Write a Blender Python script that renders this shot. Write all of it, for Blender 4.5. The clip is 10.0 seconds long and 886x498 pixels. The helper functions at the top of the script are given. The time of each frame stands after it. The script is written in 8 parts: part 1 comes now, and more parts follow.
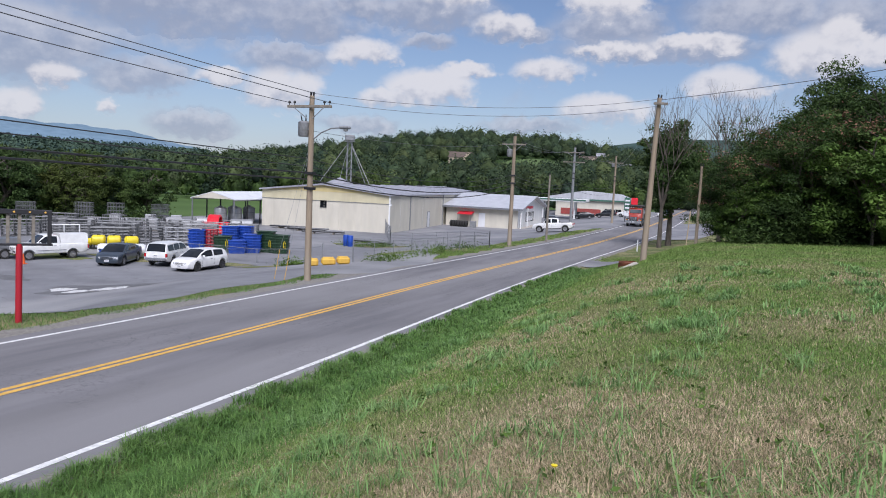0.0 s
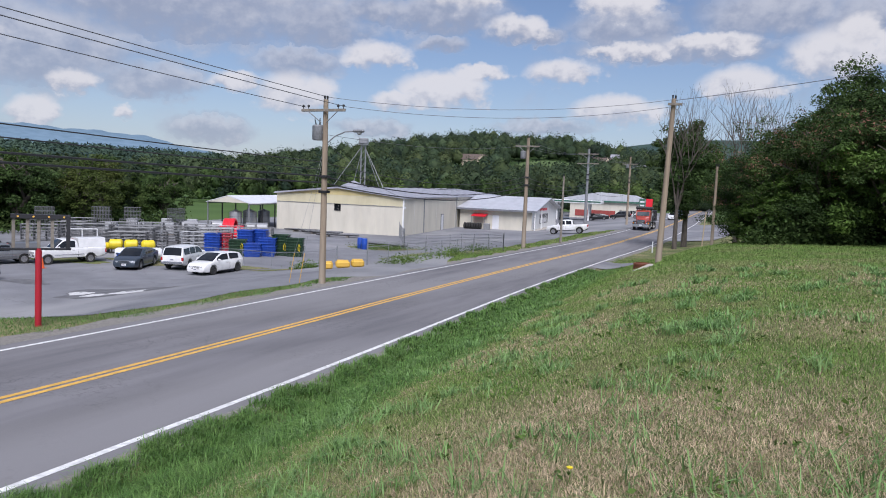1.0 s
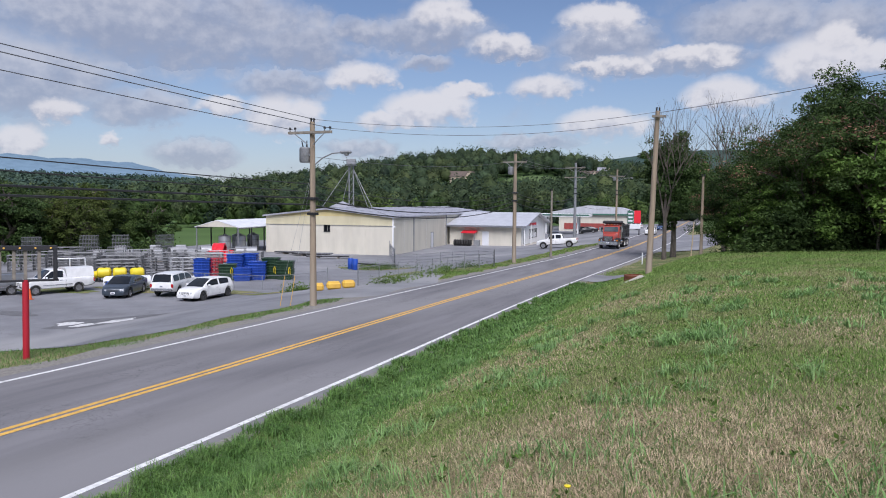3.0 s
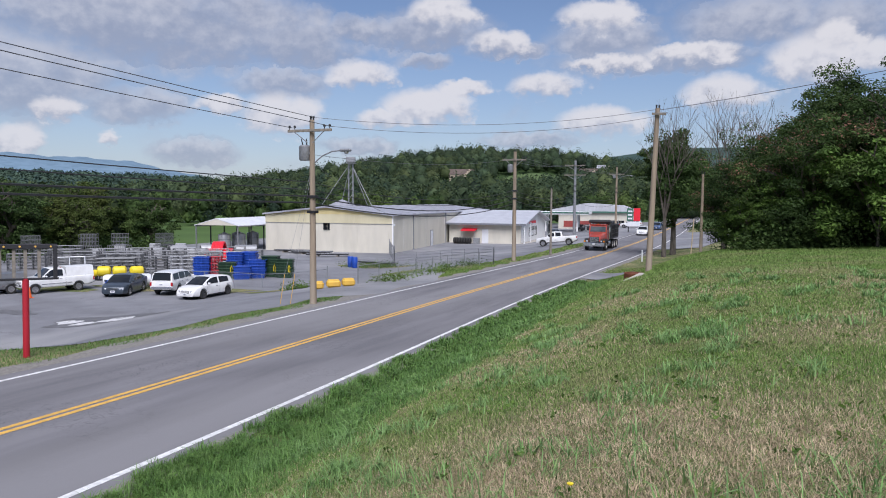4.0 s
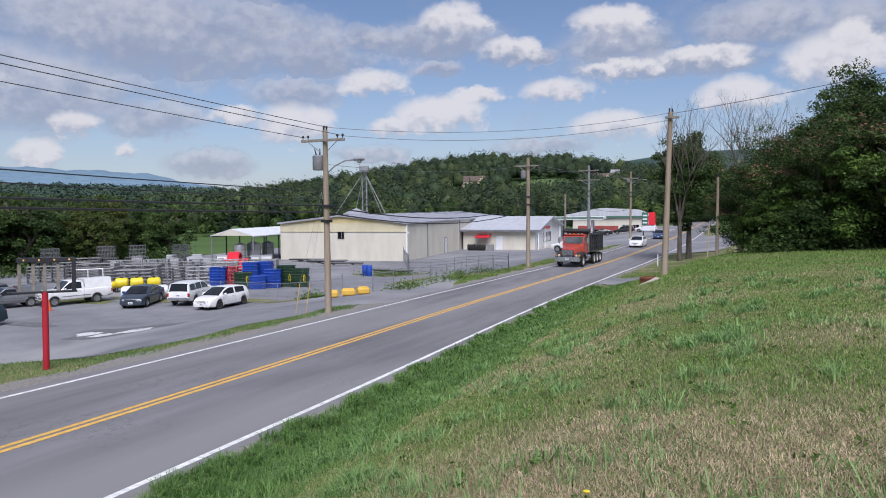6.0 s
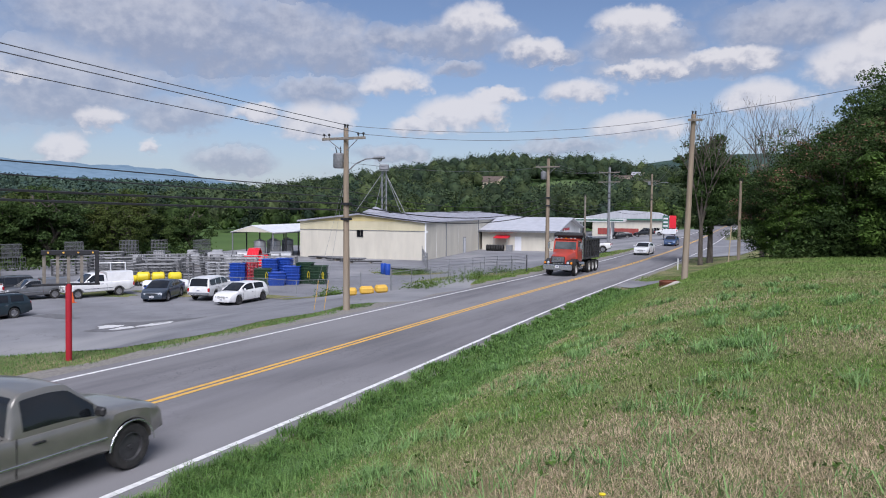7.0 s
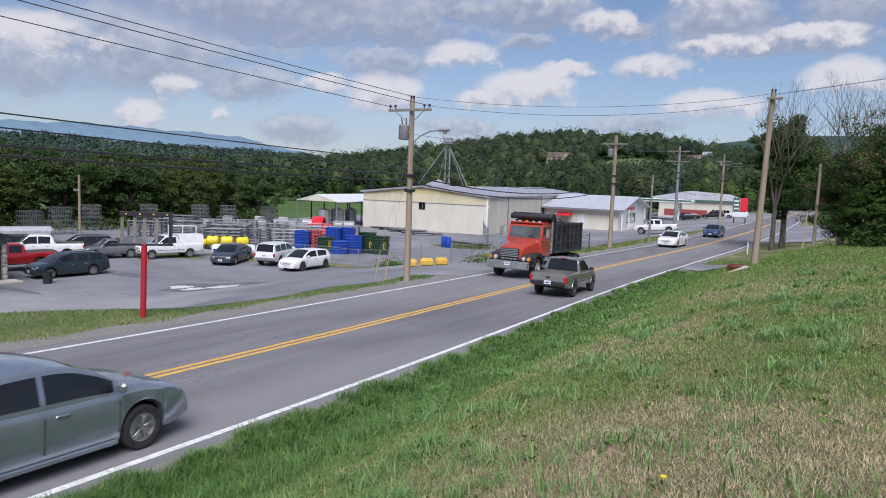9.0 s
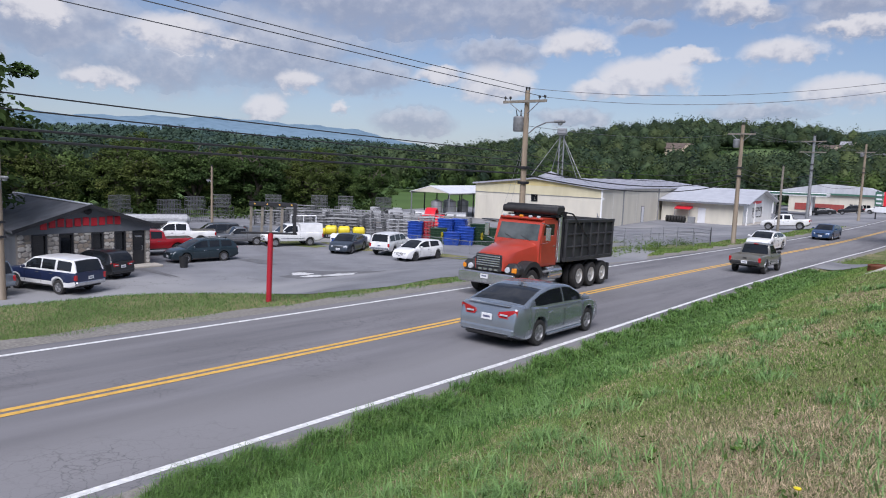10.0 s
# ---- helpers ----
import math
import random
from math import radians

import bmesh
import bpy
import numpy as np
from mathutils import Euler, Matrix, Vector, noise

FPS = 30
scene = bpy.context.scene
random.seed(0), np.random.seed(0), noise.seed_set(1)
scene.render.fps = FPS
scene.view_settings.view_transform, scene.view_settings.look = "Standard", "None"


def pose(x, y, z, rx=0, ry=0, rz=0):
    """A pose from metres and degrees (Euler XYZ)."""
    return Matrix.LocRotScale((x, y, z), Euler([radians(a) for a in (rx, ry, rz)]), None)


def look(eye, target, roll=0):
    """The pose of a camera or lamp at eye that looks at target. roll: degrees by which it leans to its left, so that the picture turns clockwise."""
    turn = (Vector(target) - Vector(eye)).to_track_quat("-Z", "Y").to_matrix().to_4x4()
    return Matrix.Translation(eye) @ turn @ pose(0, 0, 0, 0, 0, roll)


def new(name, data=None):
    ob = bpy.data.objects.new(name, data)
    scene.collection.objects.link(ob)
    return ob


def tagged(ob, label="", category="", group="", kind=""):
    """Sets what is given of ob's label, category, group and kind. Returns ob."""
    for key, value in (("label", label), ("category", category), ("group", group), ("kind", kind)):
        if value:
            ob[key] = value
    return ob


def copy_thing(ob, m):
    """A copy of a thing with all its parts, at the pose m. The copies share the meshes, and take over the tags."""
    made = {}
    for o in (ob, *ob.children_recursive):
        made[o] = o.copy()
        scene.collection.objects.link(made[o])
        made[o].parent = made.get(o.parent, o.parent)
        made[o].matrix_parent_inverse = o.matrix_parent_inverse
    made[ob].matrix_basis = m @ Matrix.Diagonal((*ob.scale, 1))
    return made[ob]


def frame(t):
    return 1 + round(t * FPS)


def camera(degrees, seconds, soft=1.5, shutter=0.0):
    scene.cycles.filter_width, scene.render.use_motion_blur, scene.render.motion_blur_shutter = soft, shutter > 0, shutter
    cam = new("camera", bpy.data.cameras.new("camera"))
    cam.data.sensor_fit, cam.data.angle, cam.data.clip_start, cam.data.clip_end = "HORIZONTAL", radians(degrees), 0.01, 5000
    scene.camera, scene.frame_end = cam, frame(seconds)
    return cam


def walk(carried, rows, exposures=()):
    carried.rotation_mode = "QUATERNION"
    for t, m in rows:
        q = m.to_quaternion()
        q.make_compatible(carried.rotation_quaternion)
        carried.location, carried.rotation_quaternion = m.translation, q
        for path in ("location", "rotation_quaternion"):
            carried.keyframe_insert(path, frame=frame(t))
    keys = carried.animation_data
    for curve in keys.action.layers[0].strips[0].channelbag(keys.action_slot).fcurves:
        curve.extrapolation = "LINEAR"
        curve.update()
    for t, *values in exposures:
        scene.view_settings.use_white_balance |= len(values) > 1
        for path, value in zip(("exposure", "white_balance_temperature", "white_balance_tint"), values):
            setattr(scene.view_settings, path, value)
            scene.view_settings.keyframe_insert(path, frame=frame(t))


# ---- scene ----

# camera
cam = camera(65.3, 10.0, soft=1.0, shutter=0.1)
ROWS = [
    (0.0, 0.002, -0.010, 3.994, 84.448, -2.597, 21.254),
    (0.5, 0.010, -0.010, 3.993, 84.433, -2.435, 21.629),
    (1.0, 0.006, -0.027, 3.996, 84.602, -2.202, 22.378),
    (1.5, 0.006, -0.030, 4.000, 85.244, -1.666, 22.732),
    (2.0, 0.012, -0.014, 4.010, 85.935, -0.907, 22.192),
    (2.5, 0.016, -0.008, 4.017, 86.093, -0.517, 21.534),
    (4.0, -0.013, -0.006, 4.012, 85.914, -0.352, 21.411),
    (4.5, 0.000, 0.000, 4.020, 85.800, 0.000, 21.500),
    (5.0, -0.001, 0.004, 4.023, 85.973, 0.339, 21.558),
    (5.5, 0.006, -0.006, 4.025, 86.324, 0.607, 21.933),
    (7.0, 0.001, -0.014, 4.017, 86.486, -0.347, 24.130),
    (7.5, -0.005, -0.006, 4.015, 85.911, -0.606, 24.923),
    (8.0, -0.009, -0.018, 4.009, 85.338, -0.832, 25.996),
    (8.5, -0.030, -0.017, 3.999, 84.837, -1.411, 27.316),
    (9.0, -0.047, -0.020, 3.996, 84.240, -2.086, 29.285),
    (9.5, -0.069, -0.033, 3.990, 83.705, -2.366, 32.761),
    (10.0, -0.098, -0.091, 4.011, 83.217, -2.126, 38.487),
]
walk(cam, [(t, pose(*r)) for t, *r in ROWS])

# sun behind thin cloud, sky with cumulus
SUN_AZ, SUN_EL = 28.0, 50.0
sun = new("sun", bpy.data.lights.new("sun", "SUN"))
sun.data.energy, sun.data.angle, sun.data.color = 4.1, radians(45), (0.98, 0.98, 1.0)
sun.matrix_world = look((40 * math.sin(radians(SUN_AZ)), -40 * math.cos(radians(SUN_AZ)), 40 * math.tan(radians(SUN_EL))), (0, 0, 0))
scene.view_settings.exposure = 0.16
scene.view_settings.use_white_balance = True
scene.view_settings.white_balance_temperature, scene.view_settings.white_balance_tint = 6330, 16

# azimuth (left of +y), elevation, half widths in degrees: bright cumulus heads, then the soft grey banks
HEADS = [
    (28.1, 9.7, 2.4, 1.1), (34.4, 6.4, 2.6, 1.6), (50.2, 6.2, 1.6, 0.8), (47.0, 4.3, 0.7, 0.6), (52.8, 3.8, 1.5, 1.1), (13.1, 9.0, 2.4, 1.0),
    (22.6, 7.4, 3.3, 1.3), (26.3, 6.4, 1.8, 0.8), (8.8, 6.1, 2.8, 1.2), (-6.6, 9.9, 2.8, 1.8), (-0.4, 8.0, 2.5, 1.3), (-7.7, 11.6, 1.3, 1.0),
    (16.9, 12.4, 1.9, 0.9), (21.5, 14.7, 2.3, 1.2), (1.8, 11.2, 2.9, 0.7), (8.3, 10.7, 2.6, 0.6), (9.1, 14.1, 2.6, 1.1), (19.7, 8.9, 2.1, 0.6),
    (38.7, 7.2, 1.9, 0.7), (-10.4, 9.9, 2.0, 1.1), (59.0, 9.1, 3.3, 1.2), (64.8, 5.4, 2.0, 0.7), (68.6, 9.6, 1.7, 0.8),
]
BANKS = [
    (43.9, 12.9, 8.4, 2.3), (33.5, 12.3, 3.7, 1.5), (35.6, 14.0, 3.8, 1.2), (29.0, 13.4, 1.8, 0.8), (22.6, 13.2, 3.9, 1.1), (16.6, 12.0, 2.3, 0.6),
    (8.2, 12.5, 3.1, 1.1), (-2.1, 13.1, 3.4, 1.4), (-8.6, 12.5, 2.8, 1.3), (3.9, 10.8, 5.6, 0.8), (44.0, 6.8, 1.8, 1.0), (34.8, 9.0, 2.4, 0.9),
    (22.8, 11.1, 1.7, 0.5), (40.9, 3.5, 2.2, 0.8), (14.3, 4.8, 2.8, 0.5), (28.2, 4.3, 2.1, 0.5), (61.4, 6.9, 4.8, 1.6), (52.8, 8.6, 5.4, 2.3),
    (66.5, 9.1, 4.1, 1.9), (75.3, 6.5, 3.9, 2.1), (45.3, 6.7, 2.7, 1.0),
]


def make_world():
    w = bpy.data.worlds.new("sky")
    w.use_nodes = True
    scene.world = w
    nt = w.node_tree
    nt.nodes.clear()
    N, L = nt.nodes.new, nt.links.new

    def put(sock, v):
        if isinstance(v, bpy.types.NodeSocket):
            L(v, sock)
        else:
            sock.default_value = v

    def m(op, a, b=0.0, c=0.0, clamp=False):
        n = N("ShaderNodeMath")
        n.operation, n.use_clamp = op, clamp
        for i, v in enumerate((a, b, c)):
            put(n.inputs[i], v)
        return n.outputs[0]

    def rgb(fac, a, b):
        n = N("ShaderNodeMix")
        n.data_type = "RGBA"
        put(n.inputs[0], fac), put(n.inputs[6], a), put(n.inputs[7], b)
        return n.outputs[2]

    tc = N("ShaderNodeTexCoord")
    sep = N("ShaderNodeSeparateXYZ")
    L(tc.outputs["Generated"], sep.inputs[0])
    x, y, z = sep.outputs
    az = m("MULTIPLY", m("ARCTAN2", m("MULTIPLY", x, -1.0), y), 57.2958)
    el = m("MULTIPLY", m("ARCSINE", z), 57.2958)
    comb = N("ShaderNodeCombineXYZ")
    put(comb.inputs[0], m("MULTIPLY", az, 0.5)), put(comb.inputs[1], m("MULTIPLY", el, 0.62)), put(comb.inputs[2], m("MULTIPLY", y, 0.5))

    def fbm(scale, detail, rough, off):
        n = N("ShaderNodeTexNoise")
        n.inputs["Scale"].default_value, n.inputs["Detail"].default_value, n.inputs["Roughness"].default_value = scale, detail, rough
        a = N("ShaderNodeVectorMath")
        a.operation = "ADD"
        L(comb.outputs[0], a.inputs[0])
        a.inputs[1].default_value = off
        L(a.outputs[0], n.inputs["Vector"])
        return m("SUBTRACT", n.outputs["Fac"], 0.5)

    def smooth(v, lo, hi):
        r = N("ShaderNodeMapRange")
        r.interpolation_type = "SMOOTHSTEP"
        put(r.inputs[0], v), put(r.inputs[1], lo), put(r.inputs[2], hi)
        return r.outputs[0]

    puff = fbm(0.75, 6.0, 0.55, (0, 0, 0))
    fine = fbm(1.9, 6.0, 0.55, (5.2, 9.1, 0))
    big = fbm(0.22, 5.0, 0.55, (3.1, 1.7, 0))
    waz = m("MULTIPLY_ADD", puff, 3.0, az)
    wel = m("MULTIPLY_ADD", fine, 1.6, m("MULTIPLY_ADD", puff, 0.9, el))

    def gather(clouds, base, grow):
        """The nearness to the closest cloud, and how high on it a direction lies."""
        near, wsum, hsum = None, 1e-4, 0.0
        for a, e, ra, re in clouds:
            ra, re = ra * grow, re * grow
            da = m("MULTIPLY_ADD", waz, 1 / ra, -a / ra)
            de = m("MULTIPLY_ADD", wel, 1 / re, -e / re)
            dn = m("MAXIMUM", de, m("MULTIPLY", de, -base))
            f = m("SUBTRACT", 1.0, m("MULTIPLY_ADD", dn, dn, m("MULTIPLY", da, da)))
            near = f if near is None else m("MAXIMUM", near, f)
            w = m("MAXIMUM", f, 0.0)
            wsum, hsum = m("ADD", wsum, w), m("MULTIPLY_ADD", w, de, hsum)
        return near, m("DIVIDE", hsum, wsum)

    head, hh = gather(HEADS, 1.3, 1.3)
    bank, bh = gather(BANKS, 1.1, 1.45)
    away = m("GREATER_THAN", m("ABSOLUTE", m("SUBTRACT", az, 28.0)), 48.0)
    away = m("MAXIMUM", away, m("GREATER_THAN", el, 19.0))
    hmask = smooth(m("MULTIPLY_ADD", fine, 0.8, m("MULTIPLY_ADD", puff, 1.5, head)), -0.28, 0.62)
    hmask = m("MULTIPLY", hmask, smooth(m("MULTIPLY_ADD", puff, 0.8, hh), -1.05, -0.15))
    bank = m("MAXIMUM", m("MULTIPLY_ADD", big, 2.2, bank), m("MULTIPLY_ADD", away, 1.0, m("MULTIPLY_ADD", big, 4.0, -0.9)))
    bmask = m("MULTIPLY", smooth(m("MULTIPLY_ADD", puff, 1.7, bank), -0.9, 0.9), 0.86)
    htop = smooth(m("MULTIPLY_ADD", fine, 1.3, m("MULTIPLY_ADD", puff, 1.2, hh)), -0.85, 0.35)
    btop = smooth(m("MULTIPLY_ADD", fine, 1.6, m("MULTIPLY_ADD", puff, 1.4, m("MULTIPLY", bh, 0.75))), -0.6, 0.9)
    hcol = rgb(htop, (0.48, 0.52, 0.61, 1), (0.80, 0.81, 0.83, 1))
    bcol = rgb(btop, (0.36, 0.41, 0.52, 1), (0.62, 0.65, 0.71, 1))
    sky = N("ShaderNodeTexSky")
    sky.sky_type, sky.sun_disc = "NISHITA", False
    sky.sun_elevation, sky.sun_rotation = radians(SUN_EL), radians(180 - SUN_AZ)
    sky.air_density, sky.dust_density, sky.ozone_density = 1.0, 0.6, 2.5
    up = m("MAXIMUM", el, 0.0)
    haze = m("EXPONENT", m("MULTIPLY", up, -0.16))
    scaled = N("ShaderNodeMix")
    scaled.data_type, scaled.blend_type = "RGBA", "MULTIPLY"
    scaled.inputs[0].default_value = 1.0
    L(sky.outputs[0], scaled.inputs[6])
    scaled.inputs[7].default_value = (0.10, 0.102, 0.109, 1)
    clear = rgb(m("MULTIPLY", haze, 0.55), scaled.outputs[2], (0.50, 0.60, 0.76, 1))
    thin = m("SUBTRACT", 1.0, m("MULTIPLY", haze, 0.3))
    full = rgb(m("MULTIPLY", bmask, thin), clear, bcol)
    full = rgb(m("MULTIPLY", hmask, thin), full, hcol)
    bg = N("ShaderNodeBackground")
    L(full, bg.inputs[0])
    bg.inputs[1].default_value = 0.80
    out = N("ShaderNodeOutputWorld")
    L(bg.outputs[0], out.inputs[0])


make_world()


# ---- materials ----
def surf(name, c1, c2=None, scale=4.0, rough=0.7, metal=0.0, bump=0.0, fine=None, c3=None, stain=0.0, coat=0.0, stretch=(1, 1, 1), spec=0.5, island=0.0, trans=0.0):
    """Two colours mixed by noise at one scale, a third in larger patches, a fine relief."""
    m = bpy.data.materials.new(name)
    m.use_nodes = True
    nt = m.node_tree
    N, L = nt.nodes.new, nt.links.new
    b = nt.nodes["Principled BSDF"]
    b.inputs["Roughness"].default_value, b.inputs["Metallic"].default_value = rough, metal
    b.inputs["Coat Weight"].default_value, b.inputs["Coat Roughness"].default_value = coat, 0.06
    b.inputs["Specular IOR Level"].default_value = spec
    c2 = c2 or tuple(min(1, v * 0.82) for v in c1)
    tc = N("ShaderNodeTexCoord")
    mp = N("ShaderNodeMapping")
    mp.inputs["Scale"].default_value = stretch
    L(tc.outputs["Object"], mp.inputs[0])

    def noise_(s, d=4.0):
        n = N("ShaderNodeTexNoise")
        n.inputs["Scale"].default_value, n.inputs["Detail"].default_value = s, d
        L(mp.outputs[0], n.inputs["Vector"])
        return n.outputs["Fac"]

    def ramp(sock, lo, hi):
        r = N("ShaderNodeMapRange")
        r.inputs[1].default_value, r.inputs[2].default_value = lo, hi
        L(sock, r.inputs[0])
        return r.outputs[0]

    def mix(f, a, c):
        x = N("ShaderNodeMix")
        x.data_type = "RGBA"
        for i, v in ((0, f), (6, a), (7, c)):
            if isinstance(v, bpy.types.NodeSocket):
                L(v, x.inputs[i])
            else:
                x.inputs[i].default_value = v
        return x.outputs[2]

    n1 = noise_(scale)
    col = mix(ramp(n1, 0.35, 0.65), (*c1, 1), (*c2, 1))
    if c3:
        col = mix(ramp(noise_(scale * 0.17, 3.0), 0.48, 0.62), col, (*c3, 1))
    if stain:
        f = N("ShaderNodeMath")
        f.operation = "MULTIPLY"
        L(ramp(noise_(scale * 0.4, 6.0), 0.5, 0.75), f.inputs[0])
        f.inputs[1].default_value = stain
        col = mix(f.outputs[0], col, (c2[0] * 0.35, c2[1] * 0.33, c2[2] * 0.3, 1))
    if island:
        g = N("ShaderNodeNewGeometry")
        h = N("ShaderNodeHueSaturation")
        L(col, h.inputs["Color"])
        r = N("ShaderNodeMapRange")
        r.inputs[3].default_value, r.inputs[4].default_value = 1 - island, 1 + island
        L(g.outputs["Random Per Island"], r.inputs[0])
        L(r.outputs[0], h.inputs["Value"])
        col = h.outputs[0]
    L(col, b.inputs["Base Color"])
    if bump:
        bp = N("ShaderNodeBump")
        bp.inputs["Strength"].default_value, bp.inputs["Distance"].default_value = bump, 0.02
        L(noise_(fine or scale * 6), bp.inputs["Height"])
        L(bp.outputs[0], b.inputs["Normal"])
    if trans:
        t = N("ShaderNodeBsdfTranslucent")
        L(col, t.inputs[0])
        ms = N("ShaderNodeMixShader")
        ms.inputs[0].default_value = trans
        L(b.outputs[0], ms.inputs[1])
        L(t.outputs[0], ms.inputs[2])
        L(ms.outputs[0], nt.nodes["Material Output"].inputs[0])
    return m


def paint(name, c, metal=0.0, rough=0.3, dirt=0.12):
    return surf(name, c, tuple(v * (1 - dirt) for v in c), 3.0, rough, metal, 0, None, None, dirt * 0.5, 0.6)


M = {}
M["asphalt"] = surf("asphalt", (0.192, 0.188, 0.197), (0.140, 0.138, 0.146), 1.5, 0.92, 0, 0.35, 60, (0.208, 0.204, 0.210), 0.22, stretch=(1.0, 0.12, 1), spec=0.25)
def cracked(m, scale, width, dark, amount):
    """Adds thin dark cracks to a material, broken up by noise."""
    nt = m.node_tree
    N, L = nt.nodes.new, nt.links.new
    b = nt.nodes["Principled BSDF"]
    src = b.inputs["Base Color"].links[0].from_socket
    tc = N("ShaderNodeTexCoord")
    nz = N("ShaderNodeTexNoise")
    nz.inputs["Scale"].default_value, nz.inputs["Detail"].default_value = scale * 2.2, 4
    L(tc.outputs["Object"], nz.inputs["Vector"])
    add = N("ShaderNodeVectorMath")
    add.operation = "MULTIPLY_ADD"
    L(nz.outputs["Color"], add.inputs[0])
    add.inputs[1].default_value = (0.7 / scale,) * 3
    L(tc.outputs["Object"], add.inputs[2])
    vo = N("ShaderNodeTexVoronoi")
    vo.feature = "DISTANCE_TO_EDGE"
    vo.inputs["Scale"].default_value = scale
    L(add.outputs[0], vo.inputs["Vector"])
    r = N("ShaderNodeMapRange")
    r.inputs[1].default_value, r.inputs[2].default_value, r.inputs[3].default_value, r.inputs[4].default_value = 0.0, width, 1.0, 0.0
    L(vo.outputs["Distance"], r.inputs[0])
    n2 = N("ShaderNodeTexNoise")
    n2.inputs["Scale"].default_value = 0.35
    L(tc.outputs["Object"], n2.inputs["Vector"])
    r2 = N("ShaderNodeMapRange")
    r2.inputs[1].default_value, r2.inputs[2].default_value, r2.inputs[4].default_value = 0.45, 0.6, amount
    L(n2.outputs["Fac"], r2.inputs[0])
    mu = N("ShaderNodeMath")
    mu.operation = "MULTIPLY"
    L(r.outputs[0], mu.inputs[0]), L(r2.outputs[0], mu.inputs[1])
    mx = N("ShaderNodeMix")
    mx.data_type = "RGBA"
    L(mu.outputs[0], mx.inputs[0]), L(src, mx.inputs[6])
    mx.inputs[7].default_value = (*dark, 1)
    L(mx.outputs[2], b.inputs["Base Color"])


cracked(M["asphalt"], 1.5, 0.022, (0.06, 0.06, 0.062), 0.5)
cracked(M["asphalt"], 4.2, 0.035, (0.075, 0.074, 0.076), 0.35)
M["lot"] = surf("lot_asphalt", (0.215, 0.218, 0.232), (0.17, 0.173, 0.186), 0.5, 0.93, 0, 0.3, 40, (0.27, 0.27, 0.275), 0.3, spec=0.25)
cracked(M["lot"], 0.4, 0.012, (0.10, 0.10, 0.10), 0.6)
M["gravel"] = surf("gravel", (0.25, 0.235, 0.21), (0.16, 0.15, 0.135), 14.0, 0.95, 0, 0.6, 60)
M["white_line"] = surf("white_road_paint", (0.76, 0.76, 0.75), (0.56, 0.56, 0.55), 9.0, 0.7, 0, 0.2, 60, None, 0.3)
M["yellow_line"] = surf("yellow_road_paint", (0.74, 0.43, 0.08), (0.55, 0.32, 0.075), 9.0, 0.7, 0, 0.2, 60, None, 0.3)
M["patch"] = surf("pale_patch", (0.62, 0.62, 0.61), (0.45, 0.45, 0.45), 6.0, 0.9)
M["damp"] = surf("damp_asphalt", (0.10, 0.10, 0.105), (0.14, 0.14, 0.145), 3.0, 0.75)
def lawn_material():
    """Mown grass: fine flecks of green and straw, with larger patches of each."""
    m = surf("lawn", (0.17, 0.215, 0.08), (0.06, 0.075, 0.03), 34.0, 0.95, 0, 1.0, 70, None, spec=0.1)
    nt = m.node_tree
    N, L = nt.nodes.new, nt.links.new
    b = nt.nodes["Principled BSDF"]
    src = b.inputs["Base Color"].links[0].from_socket
    tc = N("ShaderNodeTexCoord")
    fs = []
    for sc_, lo, hi in ((26.0, 0.46, 0.58), (0.5, 0.42, 0.62)):
        n = N("ShaderNodeTexNoise")
        n.inputs["Scale"].default_value, n.inputs["Detail"].default_value = sc_, 5
        L(tc.outputs["Object"], n.inputs["Vector"])
        r = N("ShaderNodeMapRange")
        r.inputs[1].default_value, r.inputs[2].default_value = lo, hi
        L(n.outputs["Fac"], r.inputs[0])
        fs.append(r.outputs[0])
    mu = N("ShaderNodeMath")
    mu.operation = "MULTIPLY_ADD"
    L(fs[0], mu.inputs[0]), L(fs[1], mu.inputs[1])
    mu.inputs[2].default_value = 0.03
    mx = N("ShaderNodeMix")
    mx.data_type = "RGBA"
    L(mu.outputs[0], mx.inputs[0]), L(src, mx.inputs[6])
    mx.inputs[7].default_value = (0.36, 0.285, 0.175, 1)
    L(mx.outputs[2], b.inputs["Base Color"])
    return m


M["lawn"] = lawn_material()
M["field"] = surf("field", (0.08, 0.135, 0.042), (0.065, 0.11, 0.036), 0.06, 0.95, 0, 0, None, (0.095, 0.15, 0.05), spec=0.1)
M["blade"] = surf("grass_blades", (0.14, 0.25, 0.058), (0.20, 0.29, 0.078), 2.5, 0.6, 0, 0, None, (0.235, 0.28, 0.105), spec=0.25, island=0.6, trans=0.4)
M["blade_lush"] = surf("lush_ditch_grass", (0.10, 0.205, 0.05), (0.15, 0.26, 0.07), 2.5, 0.55, spec=0.3, island=0.5, trans=0.35)
M["blade_bright"] = surf("crabgrass_blades", (0.17, 0.31, 0.10), (0.23, 0.36, 0.13), 2.5, 0.5, spec=0.3, island=0.4, trans=0.4)
M["straw"] = surf("dry_grass_blades", (0.55, 0.44, 0.30), (0.37, 0.29, 0.19), 3.0, 0.8, spec=0.15, island=0.5, trans=0.2)
M["bark"] = surf("bark", (0.13, 0.11, 0.09), (0.07, 0.06, 0.05), 5.0, 0.95, 0, 0.8, 20, stretch=(1, 1, 0.25))
M["deadwood"] = surf("dead_wood", (0.22, 0.20, 0.18), (0.14, 0.125, 0.11), 5.0, 0.95)
